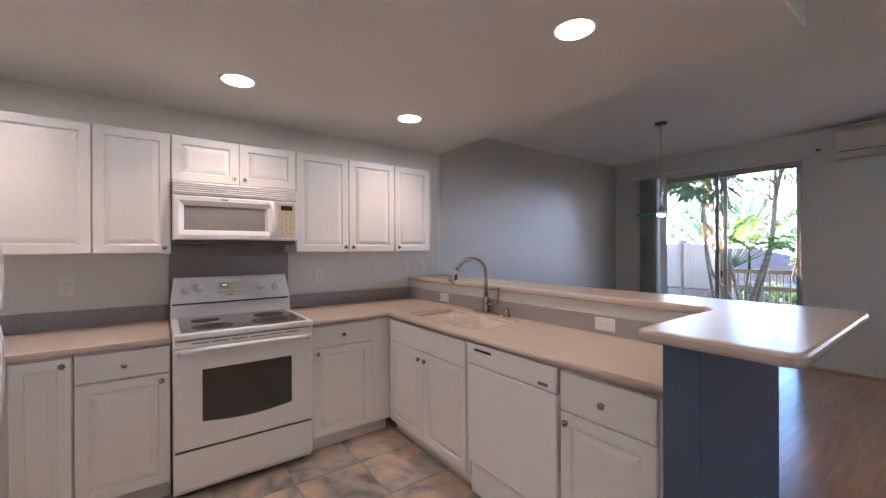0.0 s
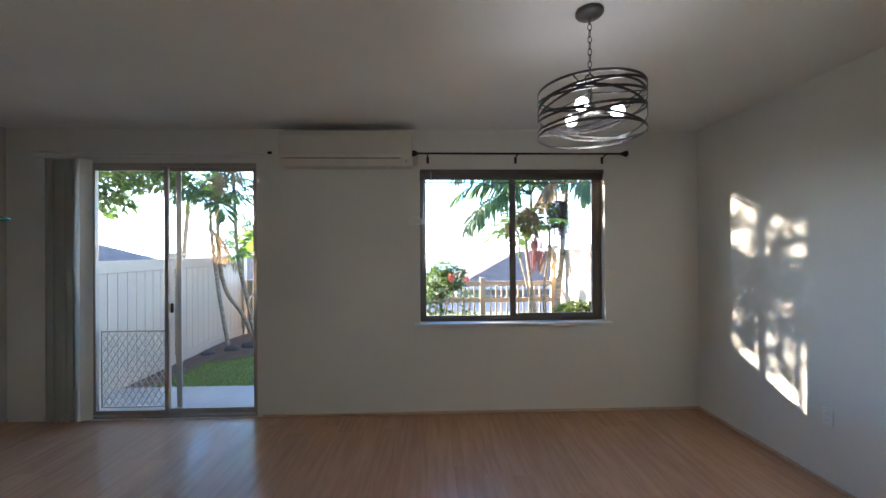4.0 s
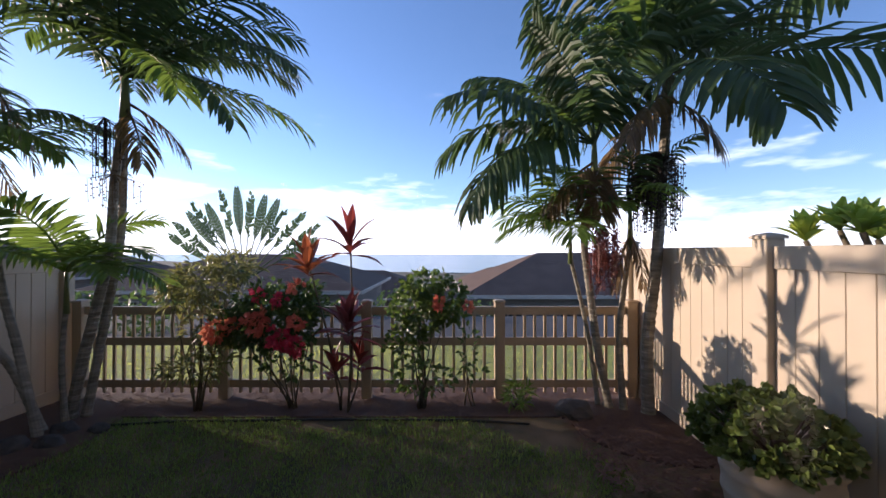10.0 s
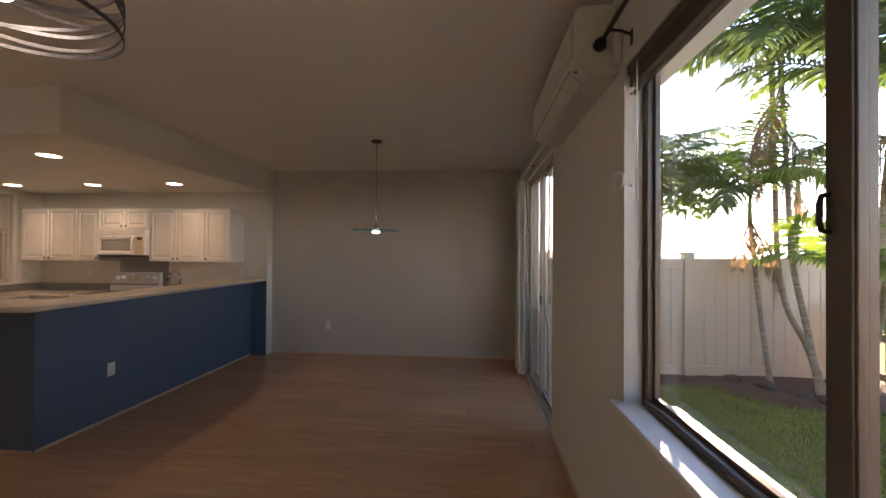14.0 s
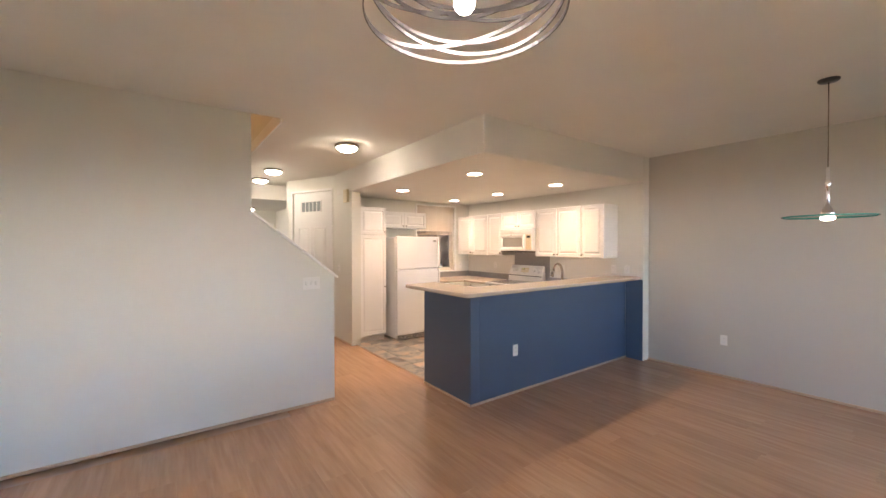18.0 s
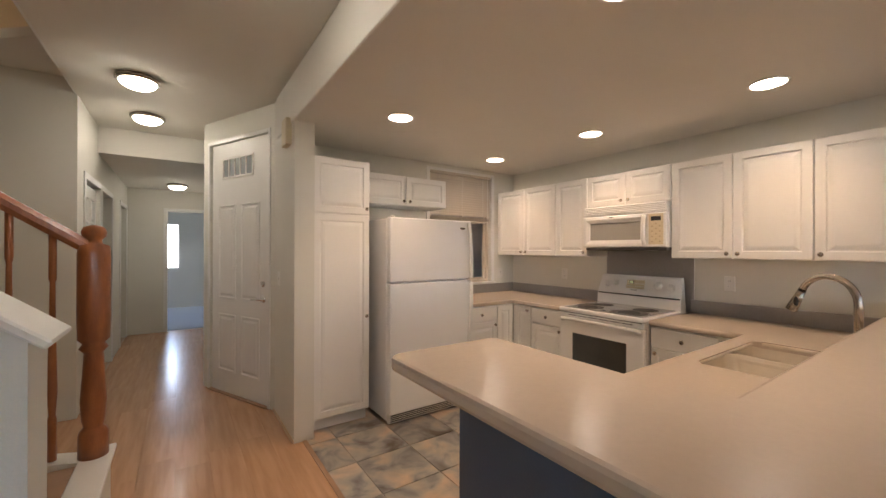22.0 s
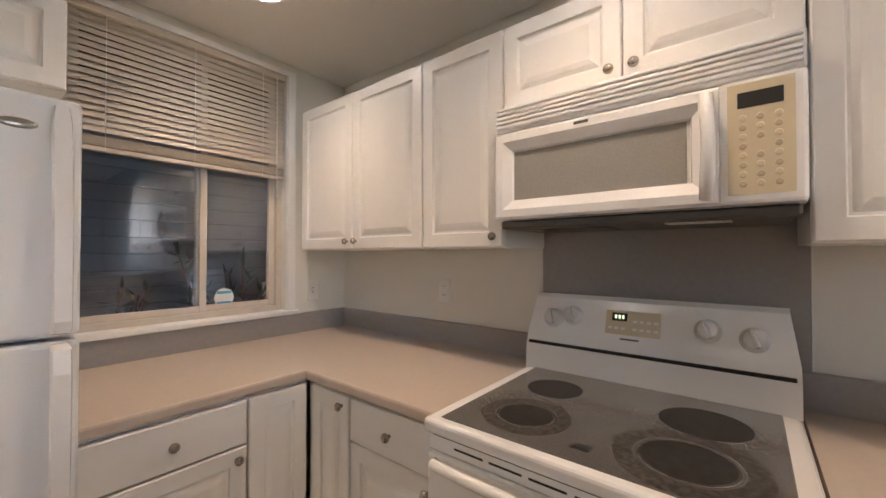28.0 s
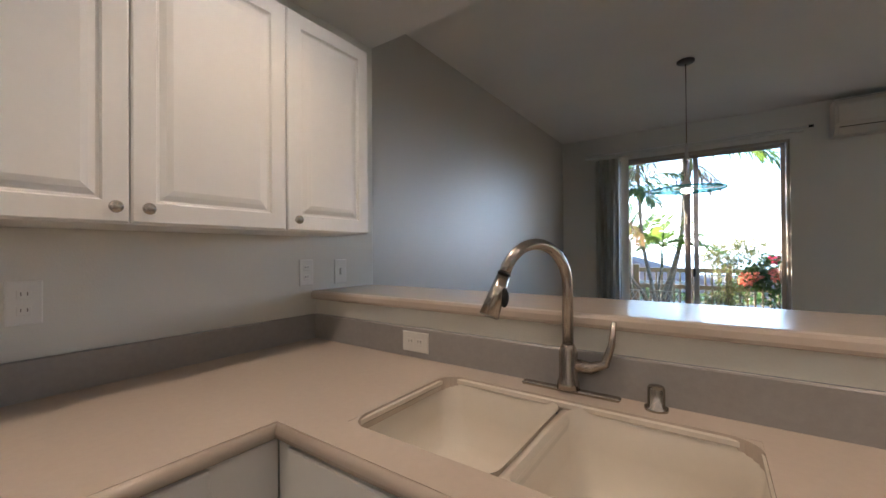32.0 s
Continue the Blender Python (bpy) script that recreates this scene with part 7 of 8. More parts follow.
def trunk_mesh(pts, r0, r1):
    """A ringed palm trunk along a curve."""
    bm = bmesh.new()
    P = [Vector(p) for p in pts]
    fine = []
    for k in range(len(P) - 1):
        a, b = P[max(k - 1, 0)], P[min(k + 2, len(P) - 1)]
        for q in range(10):
            u = q / 10
            c = P[k] * (2 * u ** 3 - 3 * u ** 2 + 1) + (P[k + 1] - a) * 0.5 * (u ** 3 - 2 * u ** 2 + u) + P[k + 1] * (3 * u ** 2 - 2 * u ** 3) + (b - P[k]) * 0.5 * (u ** 3 - u ** 2)
            fine.append(c)
    fine.append(P[-1])
    n = len(fine)
    rings = []
    for i, c in enumerate(fine):
        r = r0 + (r1 - r0) * i / (n - 1)
        if i < 3:
            r *= 1.0 + 0.22 * (3 - i) / 3
        for k, rr in ((0, r * 1.08), (1, r * 0.96)):
            cc = c + Vector((0, 0, 0.012 * k))
            rings.append([bm.verts.new(cc + Vector((rr * math.cos(2 * math.pi * s / 10), rr * math.sin(2 * math.pi * s / 10), 0))) for s in range(10)])
    for a, b in zip(rings, rings[1:]):
        for s in range(10):
            bm.faces.new((a[s], a[(s + 1) % 10], b[(s + 1) % 10], b[s]))
    bm.faces.new(list(reversed(rings[0])))
    bm.faces.new(rings[-1])
    return bm


def fruit_mesh(top, n, L, seed, r=0.009, beads=9, wide=0.26):
    """Hanging strings of small fruit from one stalk."""
    rnd = random.Random(seed)
    bm = bmesh.new()
    for _ in range(n):
        a, s = rnd.uniform(0, 2 * math.pi), wide * rnd.uniform(0.1, 1.0)
        q = Vector(top)
        e = q + Vector((math.cos(a) * s, math.sin(a) * s, -L * rnd.uniform(0.45, 1.0)))
        m = q.lerp(e, 0.35) + Vector((math.cos(a) * s * 0.7, math.sin(a) * s * 0.7, 0.10 * L))
        add_tube(bm, [q, m, e], 0.0035, 3)
        for k in range(beads):
            c = m.lerp(e, k / (beads - 1)) + Vector((rnd.uniform(-1, 1), rnd.uniform(-1, 1), rnd.uniform(-1, 1))) * 0.022
            bmesh.ops.create_icosphere(bm, subdivisions=1, radius=r * rnd.uniform(0.7, 1.2), matrix=Matrix.Translation(c))
    return bm


def palm(name, trunk, r0, r1, fronds, label, seed, wide=0.022, long=0.5, hang=0.5, mat_=None, shaft=True, n=36, dead=()):
    t = thing(name, trunk[0], label, "palm tree")
    part("trunk", trunk_mesh(trunk, r0, r1), M_TRUNK, t, smooth=False)
    top = Vector(trunk[-1])
    if shaft:
        part("crown_shaft", add_cyl(bmesh.new(), top - Vector((0, 0, 0.06)), top + Vector((0, 0, 0.40)), r1 * 1.35, r1 * 0.6, 12), M_SHAFT, t, smooth=True)
    for k, (az, el, L, dr) in enumerate(fronds):
        part("frond", frond_mesh(top + Vector((0, 0, 0.34 if shaft else 0)), az, el, L, dr, n, wide, long, hang, seed * 50 + k), mat_ or (M_PALM if (k + seed) % 6 else M_PALMY), t)
    for k, (az, el, L, z) in enumerate(dead):
        part("dead_frond", frond_mesh(top + Vector((0, 0, z)), az, el, L, 0.9, 18, wide * 0.6, long * 0.7, 0.9, seed * 70 + k), M_PALMD, t, "dry brown hanging frond")
    return t


PALM_R = [(6.22, 9.70, GZ), (6.21, 9.70, 0.6), (6.30, 9.70, 1.4), (6.36, 9.70, 2.2), (6.40, 9.68, 2.95)]
pr = palm("palm_tree", PALM_R, 0.060, 0.046,
          [(264, -6, 1.65, 1.15), (346, 9, 2.0, 0.75), (343, 44, 1.9, 0.75), (20, 42, 1.8, 1.2), (95, 58, 1.7, 1.1), (150, 52, 1.8, 1.1), (205, 72, 1.7, 1.0), (232, 78, 1.7, 0.9), (310, 68, 1.6, 1.1), (60, 70, 1.8, 0.9), (120, 78, 1.8, 0.8), (285, 82, 1.7, 0.8)],
          "tall feather palm with a ringed trunk by the sunlit fence", 1, 0.036, 0.72, 0.68, n=26, dead=[(210, -20, 0.9, 0.15), (300, -35, 0.8, 0.1), (120, -30, 0.9, 0.1)])
part("flower_stalk", fruit_mesh((6.36, 9.60, 3.25), 40, 0.55, 26, 0.007, 7, 0.34), M_PALMD, pr, "dry brown flower stalks")
part("fruit_cluster", fruit_mesh((6.24, 9.62, 2.50), 120, 0.80, 5, 0.011, 15, 0.26), M_SEEDD, pr, "dark hanging fruit cluster")
PALM_M = [(5.90, 9.86, GZ), (5.78, 9.86, 0.5), (5.70, 9.86, 1.1), (5.64, 9.86, 1.7), (5.74, 9.84, 2.30)]
pm_ = palm("palm_tree", PALM_M, 0.044, 0.034,
           [(199, 33, 1.75, 1.1), (197, 8, 1.8, 1.5), (214, 70, 1.4, 0.7), (140, 55, 1.7, 1.1), (90, 60, 1.6, 1.0), (20, 62, 1.6, 1.1), (240, 76, 1.6, 0.9), (300, 70, 1.4, 1.0), (176, 26, 1.7, 1.5)],
           "slender feather palm with red fruit beside the picket fence", 2, 0.032, 0.62, 1.0, n=26, dead=[(200, -25, 0.7, 0.15), (250, -45, 0.6, 0.1), (170, -35, 0.7, 0.1)])
part("fruit_cluster", fruit_mesh((5.80, 9.80, 1.80), 60, 0.75, 6, 0.010, 14, 0.17), M_SEED, pm_, "red hanging fruit cluster")
part("flower_stalk", fruit_mesh((5.76, 9.78, 2.35), 26, 0.45, 16, 0.006, 6, 0.22), M_PALMD, pm_, "dry brown flower stalks")
PALM_S = [(6.02, 9.80, GZ), (5.98, 9.80, 0.7), (6.10, 9.82, 1.6)]
palm("palm_tree", PALM_S, 0.035, 0.026, [(190, 30, 0.9, 1.1), (230, 50, 0.9, 1.1), (150, 55, 0.95, 1.0), (270, 35, 0.8, 1.0), (330, 60, 0.9, 1.0)], "small palm stem with drooping dry and green fronds", 3, 0.016, 0.34, 0.7, n=20, dead=[(200, -60, 0.6, 0.1), (280, -50, 0.6, 0.1)])
palm("palm_tree", [(5.82, 9.95, GZ), (5.70, 9.95, 0.7), (5.52, 9.93, 1.45)], 0.026, 0.02, [(180, 45, 0.85, 1.3), (205, 20, 0.8, 1.2), (150, 30, 0.8, 1.2), (230, 60, 0.75, 1.1), (255, 20, 0.7, 1.2), (100, 50, 0.8, 1.1), (185, 70, 0.8, 1.2), (300, 40, 0.7, 1.2)], "young yellow-green palm among the older stems", 4, 0.015, 0.40, 0.6, M_PALMY, n=24)
PALM_B = [(0.56, 9.60, GZ), (0.70, 9.58, 0.45), (0.85, 9.55, 0.94), (0.98, 9.55, 1.52), (1.04, 9.54, 2.22), (1.14, 9.53, 2.85)]
pb = palm("palm_tree", PALM_B, 0.050, 0.036,
          [(350, 22, 1.85, 1.2), (12, 5, 1.7, 0.8), (335, 42, 1.9, 1.3), (300, 35, 1.7, 1.3), (40, 40, 1.7, 1.1), (85, 50, 1.6, 1.1), (130, 40, 1.5, 1.2), (200, 50, 1.6, 1.3), (245, 40, 1.6, 1.2), (275, 60, 1.7, 1.3), (5, 62, 1.9, 1.2), (320, 70, 1.8, 1.1), (345, 5, 1.5, 1.3), (310, 10, 1.4, 1.5), (20, 48, 1.8, 1.3), (240, 72, 1.8, 1.0)],
          "leaning feather palm in the shaded corner bed", 5, 0.021, 0.50, 0.6, n=30, dead=[(20, -30, 0.7, 0.1), (330, -45, 0.7, 0.05)])
part("fruit_cluster", fruit_mesh((1.00, 9.46, 2.78), 30, 0.62, 7, 0.008, 8, 0.16), M_SEEDD, pb, "dry hanging flower stalks")
part("fruit_cluster", fruit_mesh((1.08, 9.48, 2.25), 18, 0.40, 8, 0.008, 6, 0.2), M_PALMD, pb, "dry hanging flower stalks")
palm("palm_tree", [(0.66, 9.66, GZ), (0.86, 9.66, 0.9), (0.99, 9.66, 1.6), (1.02, 9.66, 2.4), (1.02, 9.66, 3.3)], 0.040, 0.030,
     [(345, 45, 1.8, 1.2), (20, 25, 1.7, 1.0), (70, 40, 1.6, 1.1), (150, 40, 1.6, 1.2), (210, 45, 1.6, 1.2), (260, 35, 1.6, 1.3), (310, 30, 1.7, 1.2), (0, 70, 1.8, 1.1)], "second slim palm stem twined with the leaning one", 15, 0.022, 0.54, 0.55, n=32)
PALM_C = [(0.64, 9.24, GZ), (0.50, 9.20, 0.66), (0.36, 9.15, 1.46), (0.31, 9.13, 2.52), (0.26, 9.10, 3.75)]
palm("palm_tree", PALM_C, 0.036, 0.028, [(340, 35, 1.6, 1.2), (20, 40, 1.6, 1.1), (70, 45, 1.5, 1.1), (130, 35, 1.5, 1.1), (190, 40, 1.5, 1.1), (240, 35, 1.6, 1.2), (290, 25, 1.5, 1.2), (310, 55, 1.6, 1.1), (325, 5, 1.5, 1.2)],
     "tall slim feather palm leaning by the fence corner", 6, 0.020, 0.5, 0.6, n=30, dead=[(320, -50, 1.1, -0.1), (260, -55, 1.0, -0.3), (20, -60, 0.9, -0.6)])
PALM_D = [(0.58, 9.34, GZ), (0.35, 9.32, 0.41), (0.08, 9.30, 0.83), (-0.04, 9.28, 1.47), (-0.06, 9.26, 2.6), (-0.10, 9.25, 3.9)]
palm("palm_tree", PALM_D, 0.040, 0.030, [(300, 30, 1.5, 1.2), (350, 40, 1.6, 1.2), (40, 35, 1.5, 1.1), (100, 40, 1.4, 1.1), (170, 35, 1.4, 1.1), (220, 40, 1.4, 1.2), (265, 30, 1.5, 1.2), (330, 10, 1.5, 1.2)],
     "tall slim feather palm behind the leaning one", 7, 0.020, 0.48, 0.6, n=30, dead=[(310, -55, 1.1, -0.3), (280, -60, 1.0, -0.8), (350, -55, 1.0, -1.1)])
palm("palm_tree", [(0.30, 8.95, GZ), (0.16, 8.92, 0.8), (0.08, 8.90, 1.5), (0.04, 8.88, 1.95)], 0.032, 0.024,
     [(350, 35, 1.2, 1.5), (310, 20, 1.1, 1.4), (270, 30, 1.1, 1.4), (30, 45, 1.2, 1.3), (200, 40, 1.1, 1.3), (120, 45, 1.2, 1.2), (330, 65, 1.3, 1.3), (240, 60, 1.2, 1.3)], "shorter drooping palm beside the shaded fence", 18, 0.017, 0.42, 0.8, n=26, dead=[(320, -30, 0.8, 0.0), (0, -45, 0.8, 0.0)])
PALM_J = [(0.62, 9.50, GZ), (0.60, 9.48, 0.5), (0.66, 9.46, 1.0)]
palm("palm_tree", PALM_J, 0.028, 0.02, [(345, 38, 0.95, 1.2), (20, 58, 0.9, 1.2), (200, 45, 0.9, 1.2), (250, 35, 0.85, 1.2), (300, 60, 0.9, 1.1), (150, 50, 0.8, 1.1), (0, 15, 1.0, 0.9), (320, 30, 0.9, 1.2)], "young bright green palm under the tall ones", 8, 0.019, 0.36, 0.4, M_PALMY, n=20)
# neighbouring palms beyond the fence on the sun's side
for k, (bx_, by, bz) in enumerate(((-1.9, 8.3, 2.5), (-2.6, 7.4, 2.9), (-1.5, 10.6, 2.4), (-3.4, 9.2, 3.2), (-1.4, 7.8, 2.2), (-2.5, 8.9, 2.6))):
    palm("palm_tree", [(bx_ - 0.1, by, -0.35), (bx_, by, bz * 0.5), (bx_ + 0.1, by, bz)], 0.06, 0.04,
         [(az + 17 * k, el, 1.7, 1.15) for az, el in ((0, 35), (50, 25), (95, 45), (140, 30), (185, 40), (230, 25), (275, 40), (320, 30))], "neighbouring feather palm beyond the shaded fence", 20 + k, 0.022, 0.5, 0.5, n=26)


def shrub(name, at, stems, clumps, L, w, mat_, label, seed, cat="shrub", flowers=(), strap=False):
    """Stems from the foot to each clump; a clump is an uneven cloud of leaves: x, y, z, rx, ry, rz, leaves."""
    rnd = random.Random(seed)
    t = thing(name, at, label, cat)
    sb, fb = bmesh.new(), bmesh.new()
    base = Vector(at)
    for k in range(stems):
        c = clumps[k % len(clumps)]
        e = Vector(c[:3]) + Vector((rnd.uniform(-0.6, 0.6) * c[3], rnd.uniform(-0.6, 0.6) * c[4], rnd.uniform(0, 0.6) * c[5]))
        b = base + Vector((rnd.uniform(-0.07, 0.07), rnd.uniform(-0.04, 0.04), -0.02))
        mid = b.lerp(e, 0.5) + Vector((rnd.uniform(-0.07, 0.07), rnd.uniform(-0.05, 0.05), 0))
        add_tube(sb, [b, b.lerp(mid, 0.5) + Vector((rnd.uniform(-0.03, 0.03), 0, 0)), mid, e], 0.011, 5, taper=0.004)
    for (cx, cy, cz, rx, ry, rz, n) in clumps:
        for _ in range(n):
            d = Vector((rnd.gauss(0, 1), rnd.gauss(0, 1), rnd.gauss(0, 1))).normalized()
            k = rnd.uniform(0.35, 1.0) ** 0.5 * (1 + 0.45 * noise.noise(d * 2.3 + Vector((seed, cx, cz))))
            p = Vector((cx + d.x * rx * k, cy + d.y * ry * k, cz + d.z * rz * k))
            d = (d * 0.8 + Vector((rnd.gauss(0, 0.8), rnd.gauss(0, 0.8), rnd.gauss(0.25, 0.7)))).normalized()
            s = d.cross(Vector((rnd.gauss(0, 1), rnd.gauss(0, 1), rnd.gauss(0, 1)))).normalized()
            if strap:
                add_blade(fb, p, d, s, L * rnd.uniform(0.7, 1.2), w * rnd.uniform(0.7, 1.2), 0.5)
            else:
                add_leaf(fb, p, d, s, L * rnd.uniform(0.6, 1.2), w * rnd.uniform(0.7, 1.2), 0.2, 0.15)
    part("stems", sb, M_STEM, t, smooth=True)
    part("foliage", fb, mat_, t)
    for cx, cy, cz, r, count, fm in flowers:
        b = bmesh.new()
        for _ in range(count):
            d = Vector((rnd.gauss(0, 1), rnd.gauss(0, 1), rnd.gauss(0, 1))).normalized()
            p = Vector((cx, cy, cz)) + d * r * rnd.uniform(0.3, 1.0) * (1 + 0.5 * noise.noise(d * 2 + Vector((cx * 9, 0, 0))))
            s = d.cross(Vector((rnd.gauss(0, 1), rnd.gauss(0, 1), rnd.gauss(0, 1)))).normalized()
            add_leaf(b, p, (d + Vector((0, -0.4, 0))).normalized(), s, 0.062, 0.030, 0.3, 0.1)
        part("flower_cluster", b, fm, t, "bright flower cluster")
    return t


shrub("variegated_shrub", (1.66, 9.86, GZ), 9, [(1.72, 9.82, 1.22, 0.36, 0.26, 0.20, 420), (1.45, 9.82, 1.08, 0.20, 0.18, 0.16, 170), (2.02, 9.82, 1.36, 0.22, 0.18, 0.14, 190), (1.74, 9.84, 0.78, 0.22, 0.18, 0.28, 240), (1.58, 9.82, 0.32, 0.28, 0.18, 0.13, 190), (1.85, 9.84, 0.40, 0.14, 0.14, 0.2, 80)],
      0.13, 0.011, M_BUSHY, "leggy yellow-green variegated shrub in the mulch bed", 11, strap=True)
shrub("bougainvillea", (2.62, 9.92, GZ), 8, [(2.45, 9.82, 0.86, 0.46, 0.32, 0.34, 1500), (2.10, 9.80, 0.74, 0.24, 0.22, 0.20, 420), (2.72, 9.82, 0.98, 0.24, 0.24, 0.24, 420), (2.55, 9.84, 0.40, 0.34, 0.2, 0.22, 150)],
      0.075, 0.026, M_BUSH, "dense bougainvillea bush with red and coral flowers against the fence", 12,
      flowers=[(2.40, 9.52, 0.86, 0.11, 110, M_FLOWERO), (2.62, 9.52, 0.70, 0.10, 90, M_FLOWER), (2.76, 9.54, 0.62, 0.08, 60, M_FLOWER), (2.76, 9.56, 0.84, 0.06, 36, M_FLOWERO), (1.96, 9.60, 0.74, 0.10, 90, M_FLOWERO), (2.12, 9.60, 0.80, 0.06, 40, M_FLOWERO), (2.58, 9.60, 1.06, 0.06, 26, M_FLOWER), (2.36, 9.62, 1.10, 0.05, 20, M_FLOWER), (2.72, 9.66, 1.18, 0.06, 30, M_FLOWERO)])
shrub("rose_bush", (3.94, 9.92, GZ), 8, [(3.92, 9.84, 0.92, 0.30, 0.24, 0.26, 560), (4.20, 9.84, 1.00, 0.26, 0.22, 0.22, 380), (4.00, 9.84, 1.20, 0.26, 0.2, 0.14, 200), (3.80, 9.84, 0.62, 0.2, 0.2, 0.2, 180), (3.95, 9.86, 0.22, 0.34, 0.2, 0.18, 150)],
      0.080, 0.027, M_BUSHG, "green flowering shrub with thin stems by the picket fence", 13,
      flowers=[(4.13, 9.60, 1.03, 0.045, 34, M_FLOWERO), (4.42, 9.7, 0.98, 0.03, 18, M_FLOWERO)])
shrub("neighbour_bush", (-1.7, 8.3, -0.35), 9, [(-1.6, 8.80, 2.74, 0.45, 0.46, 0.34, 210), (-1.9, 7.7, 2.2, 0.6, 0.6, 0.45, 300), (-2.1, 9.35, 2.65, 0.5, 0.5, 0.42, 300)],
      0.20, 0.045, M_BUSH, "leafy dark green bush beyond the shaded fence", 41)
shrub("young_shrub", (4.45, 9.98, GZ), 3, [(4.44, 9.95, 0.50, 0.10, 0.10, 0.30, 46), (4.50, 9.95, 0.25, 0.16, 0.12, 0.10, 24)], 0.10, 0.018, M_BUSH, "thin young shrub with few leaves by the fence", 14)
shrub("small_fern", (4.96, 9.90, GZ), 3, [(4.96, 9.88, 0.02, 0.14, 0.12, 0.14, 120)], 0.13, 0.010, M_PALMY, "small bright green plant at the fence foot", 15, "plant", strap=True)


def ti_plant(at, canes, label, seed):
    rnd = random.Random(seed)
    t = thing("ti_plant", at, label, "plant")
    for (tx, ty, tz, n, L, spread, fm) in canes:
        top = Vector((tx, ty, tz))
        b = Vector(at)
        tube("cane", M_STEM, t, [b, b.lerp(top, 0.5) + Vector((0.04, 0, 0)), top], 0.012, 6, taper=0.009)
        bm = bmesh.new()
        for k in range(n):
            az = 2.4 * k + rnd.uniform(-0.25, 0.25)
            el = radians(84 - spread * (1 - k / n) + rnd.uniform(-9, 9))
            d = Vector((math.cos(az) * math.cos(el), math.sin(az) * math.cos(el), math.sin(el)))
            s = d.cross(Vector((0, 0, 1))).normalized()
            add_blade(bm, top - Vector((0, 0, 0.14 * (1 - k / n))), d, s, L * rnd.uniform(0.85, 1.2), 0.050, 0.28, 4, (0.22, 0.8, 1.0, 0.65, 0.0))
        part("leaf_rosette", bm, fm, t, "dark red leaf rosette" if fm is M_TI else "bronze leaf rosette")


ti_plant((3.20, 9.80, GZ), [(3.25, 9.70, 1.62, 11, 0.37, 78, M_TI), (3.22, 9.72, 0.80, 20, 0.38, 84, M_TI), (3.32, 9.78, 0.45, 9, 0.3, 80, M_TI)], "red-leaved ti plant with tall thin canes", 31)
ti_plant((3.12, 9.86, GZ), [(2.84, 9.66, 1.42, 17, 0.36, 66, M_TIB), (3.06, 9.80, 0.35, 9, 0.28, 70, M_TI)], "bronze-red ti plant leaning over the fence bed", 32)


def traveller_palm():
    at = Vector((-2.35, 18.5, -1.95))
    t = thing("travellers_palm", at, "fan-shaped traveller's palm beyond the fence", "palm tree")
    c = Vector((-2.35, 18.5, 0.55))
    part("trunk", trunk_mesh([at, at.lerp(c, 0.5), c], 0.16, 0.13), M_TRUNK, t)
    rnd = random.Random(9)
    for k in range(14):
        a = radians(30 + 120 * k / 13 + rnd.uniform(-2, 2))
        d = Vector((math.cos(a), 0.06 * rnd.uniform(-1, 1), math.sin(a)))
        L = 2.95 * rnd.uniform(0.92, 1.05)
        bm = bmesh.new()
        add_tube(bm, [c, c + d * L * 0.5, c + d * L], 0.028, 5, taper=0.01)
        s = Vector((-d.z, 0, d.x))
        torn = rnd.random() < 0.55
        n = 13
        for q in range(n):
            f0, f1 = 0.48 + 0.52 * q / n, 0.48 + 0.52 * (q + 0.94) / n
            w0, w1 = [0.165 * math.sin(math.pi * min(1, max(0.02, (f - 0.46) / 0.56))) ** 0.6 for f in (f0, f1)]
            for g in (-1, 1):
                if torn and rnd.random() < 0.14:
                    continue
                sag = Vector((0, rnd.uniform(-0.06, 0.06), -0.03)) if torn else Vector((0, 0, 0))
                k = rnd.uniform(0.75, 1.05) if torn else 1.0
                lean = d * 0.10
                vs = [c + d * L * f0, c + d * L * f1, c + d * L * f1 + s * g * w1 * k + lean + sag, c + d * L * f0 + s * g * w0 * k + lean + sag]
                bm.faces.new([bm.verts.new(v) for v in vs])
        part("leaf", bm, M_PALM, t)


traveller_palm()


